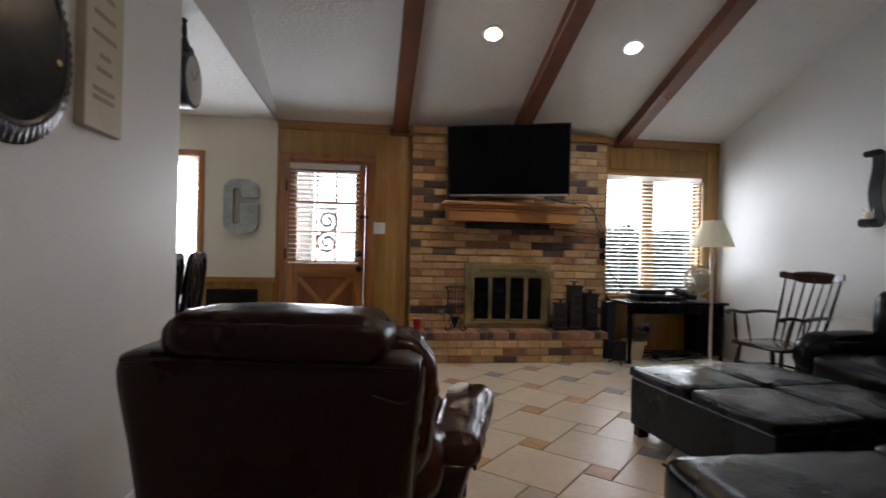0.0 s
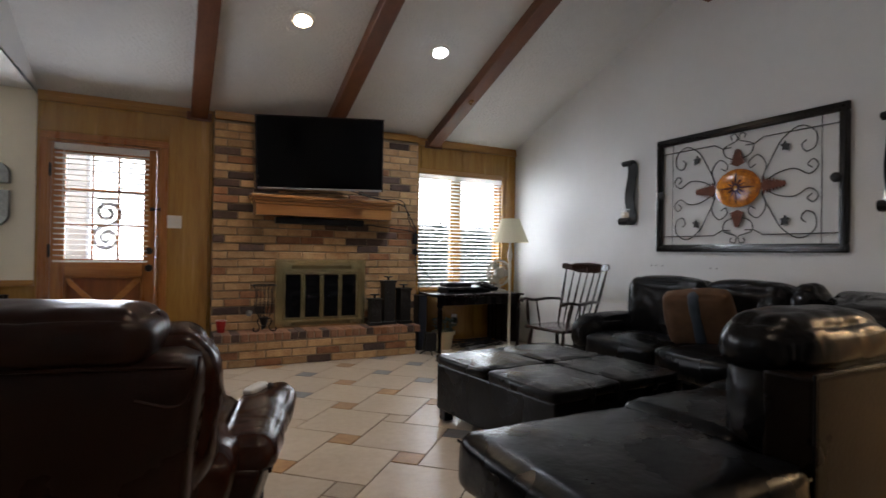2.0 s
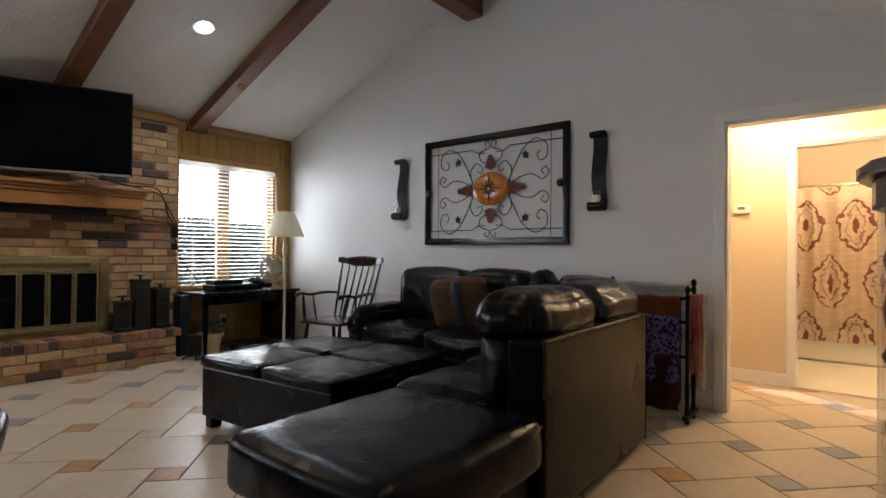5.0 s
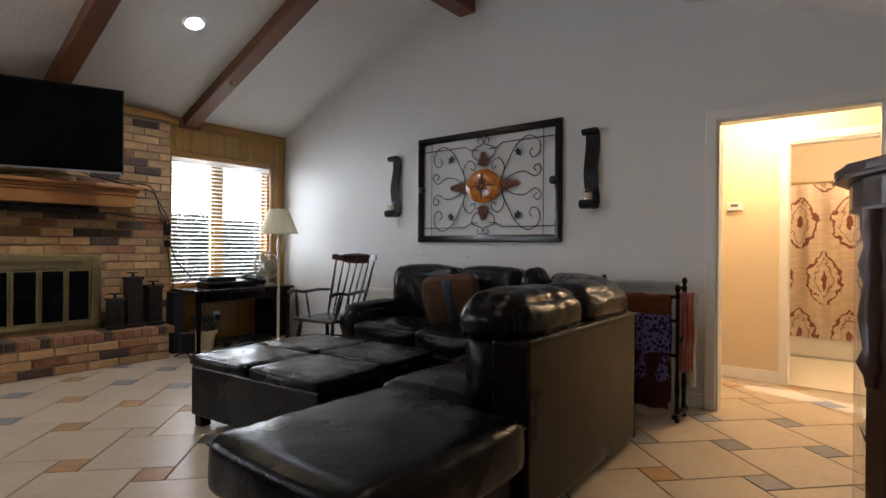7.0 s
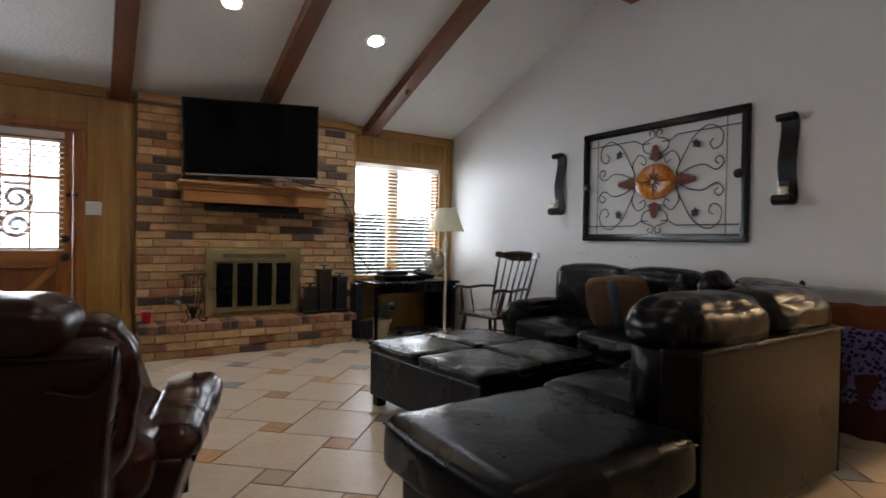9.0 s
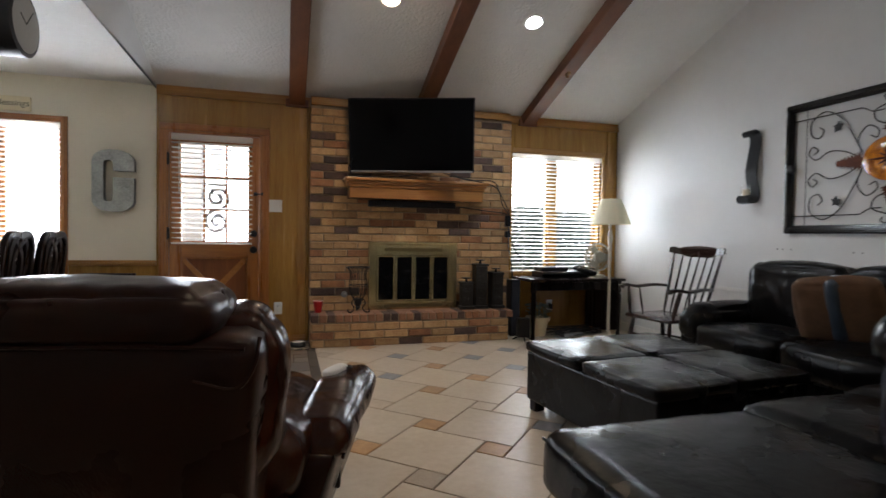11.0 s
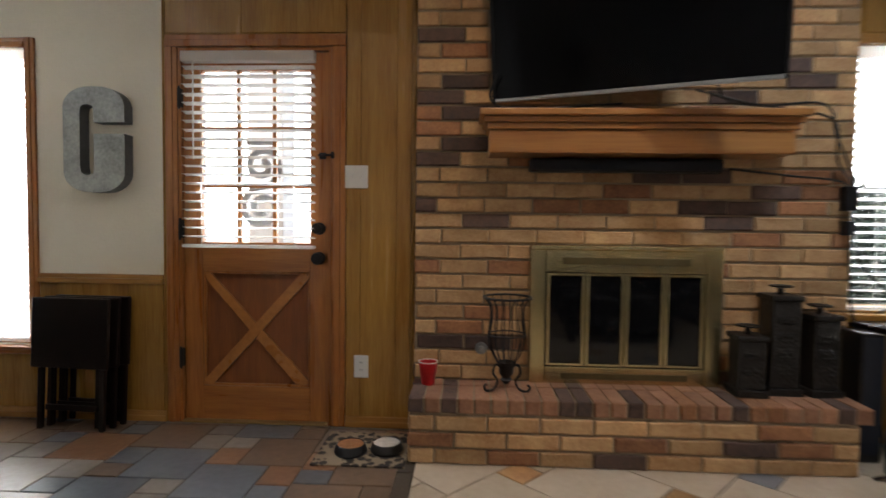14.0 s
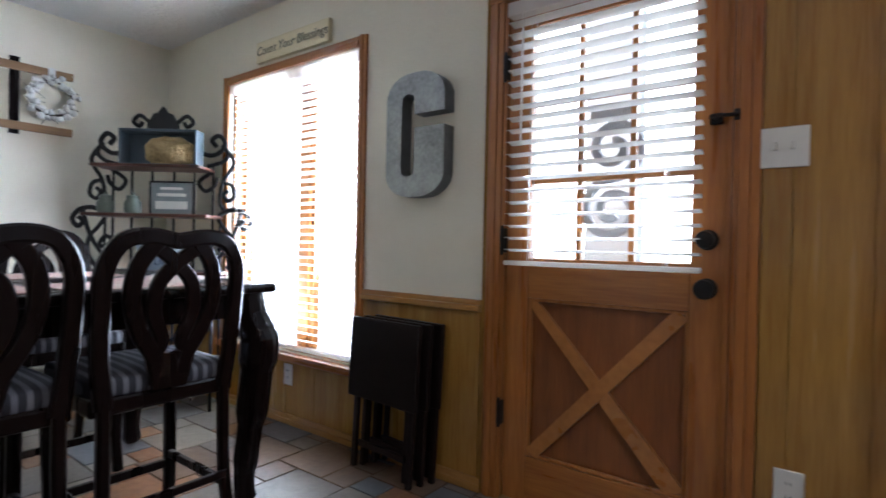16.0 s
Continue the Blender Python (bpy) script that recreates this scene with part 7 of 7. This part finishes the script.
# ---- wooden lattice and wreath on the dining west wall ----
M_LATH = wood("weathered_lath", (0.36, 0.22, 0.11), (0.24, 0.14, 0.07), 0.7, grain=(1, 0.06, 1))
ob = thing("wall_lattice", pose(DINING_WEST, 4.9, 1.69), "weathered wood lattice frame on the dining wall", "wall decor")
for z in (.03, .39):
    part("lath", one_box(.012, .03, -.75, .3, z - .025, z + .025, 0.003), M_LATH, ob)
for y in (0, -.55):
    part("post", one_box(0, .014, y - .025, y + .025, -.02, .45, 0.003), M_DARKWOOD, ob)
part("panel", one_box(.002, .01, -.53, -.03, .06, .36), M_SIGN, ob)
ob = thing("cotton_wreath", pose(DINING_WEST + .04, 5.08, 1.92), "white cotton wreath with dark twigs and ribbon", "wreath")
bm = bmesh.new()
for i in range(46):
    a = 2 * math.pi * i / 46 + random.uniform(-.05, .05)
    r = .115 + random.uniform(-.03, .03)
    bmesh.ops.create_icosphere(bm, subdivisions=2, radius=random.uniform(.014, .024), matrix=Matrix.Translation((random.uniform(0, .03), r * math.cos(a), r * math.sin(a))))
for v in bm.verts:
    v.co += Vector(noise.noise_vector(v.co * 60)) * .006
tufts = part("cotton_bolls", bm, material("cotton_white", (0.72, 0.71, 0.68), 0.95, vary=0.1, scale=40), ob)
tufts["kind"] = "stuff"
bm = bmesh.new()
for i in range(40):
    a = random.uniform(0, 6.28)
    r = .11 + random.uniform(-.02, .02)
    p = Vector((.01, r * math.cos(a), r * math.sin(a)))
    rod(bm, p, p + Vector((random.uniform(0, .03), random.uniform(-.06, .06), random.uniform(-.06, .06))), .0025, .001, 4)
tw = part("twigs", bm, M_IRON, ob)
tw["kind"] = "stuff"
part("hoop", tube(bmesh.new(), [(0, .112 * math.cos(a), .112 * math.sin(a)) for a in [2 * math.pi * k / 24 for k in range(24)]], .009, 6, closed=True), M_BARK, ob)
part("ribbon", one_box(-.004, .004, -.018, .018, .1, .19, 0.001), material("white_ribbon", (0.75, 0.74, 0.72), 0.6), ob)

# ---- bricks ----
def brick_mesh(name, w, h, d):
    bm = one_box(-w / 2, w / 2, -d, 0, -h / 2, h / 2)
    for v in bm.verts:
        v.co += Vector((random.uniform(-.003, .003), 0 if v.co.y > -d / 2 else random.uniform(-.002, .003), random.uniform(-.0025, .0025)))
    bmesh.ops.bevel(bm, geom=[e for e in bm.edges if all(v.co.y < -d / 2 for v in e.verts)], offset=0.005, segments=1, affect='EDGES')
    bmesh.ops.recalc_face_normals(bm, faces=bm.faces[:])
    me = bpy.data.meshes.new(name)
    bm.to_mesh(me)
    bm.free()
    return me


M_TAN = material("tan_brick", (0.58, 0.385, 0.195), 0.85, second=(0.36, 0.19, 0.085), scale=9, per_piece=0.25, bump=0.7, bump_scale=110)
M_RUST = material("rust_brick", (0.44, 0.21, 0.095), 0.85, second=(0.2, 0.085, 0.045), scale=9, per_piece=0.25, bump=0.7, bump_scale=110)
M_DARK = material("dark_brick", (0.13, 0.075, 0.055), 0.8, second=(0.05, 0.034, 0.03), scale=7, per_piece=0.3, bump=0.7, bump_scale=110)
M_RED = material("red_rowlock_brick", (0.4, 0.21, 0.12), 0.85, second=(0.22, 0.1, 0.058), scale=7, per_piece=0.22, bump=0.7, bump_scale=110)
rnd = random.Random(5)


def pick_brick():
    q = rnd.random()
    return M_DARK if q < 0.085 else M_RUST if q < 0.25 else M_TAN


brick_shapes = {}


def lay(parent, w, h, d, m, mat):
    key = (round(w, 3), h, d, mat.name)
    if key not in brick_shapes:
        me = brick_mesh("brick", w, h, d)
        me.materials.append(mat)
        brick_shapes[key] = me
    ob = new("brick", brick_shapes[key])
    ob.parent = parent
    ob.matrix_local = m


COURSE, LONG, JOINT = 0.0785, 0.243, 0.011
z, k = 0.312, 0
while z < 2.36:
    h = min(COURSE, 2.372 - z) - JOINT
    x = 0.9 - (LONG / 2 if k % 2 else 0) + rnd.uniform(-.02, .02)
    while x < BREAST_X:
        a, b = max(x, 0.9), min(x + LONG - JOINT, BREAST_X - .002)
        inside = z + h > INSERT[2] and z < INSERT[3] - .02
        for c, e in (((a, min(b, INSERT[0] - .004)), (max(a, INSERT[1] + .004), b)) if inside else ((a, b),)):
            if e - c > 0.03 and h > 0.02:
                lay(chimney, e - c, round(h, 3), 0.013, pose((c + e) / 2 + rnd.uniform(-.002, .002), BREAST + rnd.uniform(0, .003), z + h / 2 + rnd.uniform(-.0015, .0015)), pick_brick())
        x += LONG
    z += COURSE
    k += 1
    for x, turn_ in ((0.9, -90), (BREAST_X, 90)):
        lay(chimney, 0.1, round(h, 3), 0.004, pose(x, (BREAST + NORTH) / 2, z - COURSE + h / 2, 0, 0, turn_), pick_brick())
# hearth: three stretcher courses in front and at the side, a rowlock course on top
for k in range(3):
    z = 0.003 + k * 0.0775
    x = 0.91 - (LONG / 2 if k % 2 == 0 else 0.03)
    while x < 2.92:
        a, b = max(x, 0.91), min(x + LONG - JOINT, 2.924)
        if b - a > .03:
            lay(hearth, b - a, 0.065, 0.012, pose((a + b) / 2, 5.402, z + .033), pick_brick())
        x += LONG
    for a, b in ((5.402, 5.55), (5.56, 5.7)):
        lay(hearth, b - a, 0.065, 0.012, pose(0.912, (a + b) / 2, z + .033, 0, 0, -90), pick_brick())
        lay(hearth, b - a, 0.065, 0.012, pose(2.922, (a + b) / 2, z + .033, 0, 0, 90), pick_brick())
x = 0.9
while x < 2.92:
    w = 0.0773
    q = rnd.random()
    mat = M_DARK if q < .16 else M_RUST if q < .34 else M_RED
    lay(hearth, w - .009, 0.07, 0.2, pose(x + w / 2, 5.59, 0.275), mat)
    lay(hearth, w - .009, 0.07, 0.102, pose(x + w / 2, 5.7, 0.275), mat if rnd.random() < .5 else M_RED)
    x += w

# ---- floor tiles ----
def clip(poly, n, d):
    """The part of a convex outline on the side n . p <= d."""
    out = []
    for i, p in enumerate(poly):
        q = poly[(i + 1) % len(poly)]
        a, b = n[0] * p[0] + n[1] * p[1] - d, n[0] * q[0] + n[1] * q[1] - d
        if a <= 0:
            out.append(p)
        if (a < 0 < b) or (b < 0 < a):
            t = a / (a - b)
            out.append((p[0] + (q[0] - p[0]) * t, p[1] + (q[1] - p[1]) * t))
    return out


def clip_box(poly, x0, x1, y0, y1):
    for n, d in (((-1, 0), -x0), ((1, 0), x1), ((0, -1), -y0), ((0, 1), y1)):
        if len(poly) < 3:
            return []
        poly = clip(poly, n, d)
    return poly


def area(poly):
    return abs(sum(p[0] * q[1] - q[0] * p[1] for p, q in zip(poly, poly[1:] + poly[:1]))) / 2


def tile_mesh(poly, mat, bevel=0.003, thick=0.006):
    """A thin slab with a bevelled rim, top at z = 0."""
    c = Vector((sum(p[0] for p in poly) / len(poly), sum(p[1] for p in poly) / len(poly)))
    inner = [c + (Vector(p) - c) * (1 - bevel / max(0.02, (Vector(p) - c).length)) for p in poly]
    n = len(poly)
    vs = [(p[0] - c.x, p[1] - c.y, -thick) for p in poly] + [(p[0] - c.x, p[1] - c.y, -0.0022) for p in poly] + [(p.x - c.x, p.y - c.y, 0) for p in inner]
    fs = [tuple(range(2 * n, 3 * n))]
    for i in range(n):
        j = (i + 1) % n
        fs += [(i, j, n + j, n + i), (n + i, n + j, 2 * n + j, 2 * n + i)]
    me = bpy.data.meshes.new("tile")
    me.from_pydata(vs, [], fs)
    me.materials.append(mat)
    return me, c


tile_shapes = {}


def lay_tile(parent, poly, mat, name="tile"):
    c = (sum(p[0] for p in poly) / len(poly), sum(p[1] for p in poly) / len(poly))
    key = (mat.name, tuple((round(p[0] - c[0], 3), round(p[1] - c[1], 3)) for p in poly))
    if key not in tile_shapes:
        tile_shapes[key] = tile_mesh(poly, mat)[0]
    ob = new(name, tile_shapes[key])
    ob.parent = parent
    ob.matrix_local = pose(c[0], c[1], random.uniform(-.0008, 0))


M_TILE = material("cream_porcelain_tile", (0.59, 0.50, 0.39), 0.36, second=(0.48, 0.38, 0.27), scale=3.5, per_piece=0.06, bump=0.25, bump_scale=30, rough_vary=0.1)
M_INSET_A = material("rust_inset_tile", (0.5, 0.3, 0.13), 0.4, second=(0.33, 0.165, 0.07), scale=14, per_piece=0.25, bump=0.4, bump_scale=60)
M_INSET_B = material("blue_grey_inset_tile", (0.30, 0.30, 0.31), 0.4, second=(0.2, 0.21, 0.24), scale=14, per_piece=0.25, bump=0.4, bump_scale=60)
M_INSET_C = material("beige_inset_tile", (0.5, 0.41, 0.3), 0.4, second=(0.4, 0.31, 0.22), scale=14, per_piece=0.15, bump=0.4, bump_scale=60)

# pinwheel paving: large squares with a small square at each corner
CELL, ANGLE, ORIGIN = 0.479, 28.1, (-0.158, 0.152)
SMALL = CELL * 0.152 / math.hypot(0.457, 0.152)
BIG = CELL * 0.457 / math.hypot(0.457, 0.152)
ca, sa = math.cos(radians(ANGLE)), math.sin(radians(ANGLE))
V1, V2 = (CELL * ca, CELL * sa), (CELL * sa, -CELL * ca)
turn = radians(ANGLE) + math.atan2(SMALL, BIG)
ux, uy = (math.cos(turn), math.sin(turn)), (-math.sin(turn), math.cos(turn))
G = 0.0035
DIAG_N = (-0.7071, 0.7071)
DIAG_D = DIAG_N[0] * 0.94 + DIAG_N[1] * 4.067


def outline(cx, cy, size):
    h = size / 2 - G
    return [(cx + ux[0] * a * h + uy[0] * b * h, cy + ux[1] * a * h + uy[1] * b * h) for a, b in ((-1, -1), (1, -1), (1, 1), (-1, 1))]


def inside_living(p):
    return p[0] < 5.63 and SOUTH < p[1] < 5.8 and p[0] > WEST and (p[0] > 0.943 or DIAG_N[0] * p[0] + DIAG_N[1] * p[1] < DIAG_D)


def living_pieces(poly):
    if max(p[0] for p in poly) > 4.7 and min(p[1] for p in poly) > 2.35:
        return []
    if all(inside_living(p) for p in poly):
        return [poly]
    out = []
    a = clip_box(poly, 0.943, 5.63 if min(p[1] for p in poly) < 2.3 else 4.6, SOUTH, 5.8)
    if len(a) > 2:
        out.append(a)
    b = clip_box(poly, WEST, 0.943, SOUTH, 5.8)
    if len(b) > 2:
        b = clip(b, DIAG_N, DIAG_D)
    if len(b) > 2:
        out.append(b)
    return [q for q in out if area(q) > 0.0008]


rt = random.Random(11)
for i in range(-18, 22):
    for j in range(-18, 22):
        cx, cy = ORIGIN[0] + i * V1[0] + j * V2[0], ORIGIN[1] + i * V1[1] + j * V2[1]
        if not (-1.2 < cx < 6.4 and -1.6 < cy < 6.4):
            continue
        q = rt.random()
        mat = M_INSET_A if q < .4 else M_INSET_B if q < .8 else M_INSET_C
        for poly in living_pieces(outline(cx, cy, SMALL)):
            lay_tile(floor, poly, mat, "inset_tile")
        o = (BIG + SMALL) / 2
        # the large tile shares an edge with the small one and ends flush with it
        bx, by = cx + ux[0] * o - uy[0] * (BIG - SMALL) / 2 * -1, cy + ux[1] * o - uy[1] * (BIG - SMALL) / 2 * -1
        for poly in living_pieces(outline(bx, by, BIG)):
            lay_tile(floor, poly, M_TILE)

# dark border strip between the two pavings
M_STRIP = material("dark_slate_border", (0.075, 0.055, 0.038), 0.5, second=(0.045, 0.035, 0.026), scale=12, per_piece=0.2, bump=0.4, bump_scale=60)
y = 4.1
while y < 5.38:
    e = min(y + 0.3, 5.38)
    lay_tile(floor, [(0.868, y + .002), (0.938, y + .002), (0.938, e - .002), (0.868, e - .002)], M_STRIP, "border_tile")
    y = e
lay_tile(floor, [(0.868, 4.098), (0.868, 4.094), (0.938, 4.066), (0.938, 4.098)], M_STRIP, "border_tile")
d = 0.0
while d < 2.0:
    p, q = (0.938 - d * .7071, 4.064 - d * .7071), (0.938 - (d + .296) * .7071, 4.064 - (d + .296) * .7071)
    o = (-0.0495, 0.0495) if d > 0 else (-0.07, 0.028)
    lay_tile(floor, [(p[0], p[1]), (p[0] + o[0], p[1] + o[1]), (q[0] - .0495, q[1] + .0495), q], M_STRIP, "border_tile")
    d += 0.3

# slate-look paving of the dining side: squares with a narrow pair beside each
dining_floor = structure("floor_dining", one_box(-3.4, 0.866, 2.3, 5.82, -0.02, -0.0055), M_GROUT, "multicoloured slate tiled dining floor", "floor")
SLATES = [material("slate_" + n, a, 0.32, second=b, scale=4, per_piece=0.2, bump=0.35, bump_scale=30, rough_vary=0.06) for n, a, b in (
    ("grey", (0.185, 0.158, 0.135), (0.1, 0.086, 0.077)), ("blue", (0.13, 0.138, 0.15), (0.078, 0.084, 0.095)), ("brown", (0.2, 0.13, 0.086), (0.112, 0.07, 0.048)),
    ("terracotta", (0.28, 0.14, 0.07), (0.165, 0.078, 0.04)), ("pale", (0.27, 0.237, 0.197), (0.178, 0.15, 0.122)))]


def dining_pieces(poly):
    q = clip_box(poly, -3.3, 0.864, 2.3, 5.815)
    if len(q) > 2:
        q = clip(q, (0.7071, -0.7071), 0.7071 * 0.938 - 0.7071 * 4.066 - 0.074)
    return [q] if len(q) > 2 and area(q) > 0.0008 else []


COL, ROW, BW, g = 0.463, 0.302, 0.31, 0.0035
x = 0.433 + COL
c = 0
while x > -3.8:
    x -= COL
    c += 1
    y = 2.0 + (c % 2) * 0.15
    r = 0
    while y < 5.9:
        left = (r + c) % 2 == 0
        bx = x if left else x + COL - BW
        sx = x + BW if left else x
        sw = COL - BW
        cut = 0.58 if r % 2 else 0.42
        for a, b, e, h in ((bx, bx + BW, y, y + ROW), (sx, sx + sw, y, y + ROW * cut), (sx, sx + sw, y + ROW * cut, y + ROW)):
            q = rt.random()
            big = b - a > .2
            mat = SLATES[0] if q < (.42 if big else .15) else SLATES[1] if q < (.6 if big else .3) else SLATES[2] if q < (.85 if big else .5) else SLATES[3] if q < (.9 if big else .8) else SLATES[4]
            for poly in dining_pieces([(a + g, e + g), (b - g, e + g), (b - g, h - g), (a + g, h - g)]):
                lay_tile(dining_floor, poly, mat)
        y += ROW
        r += 1
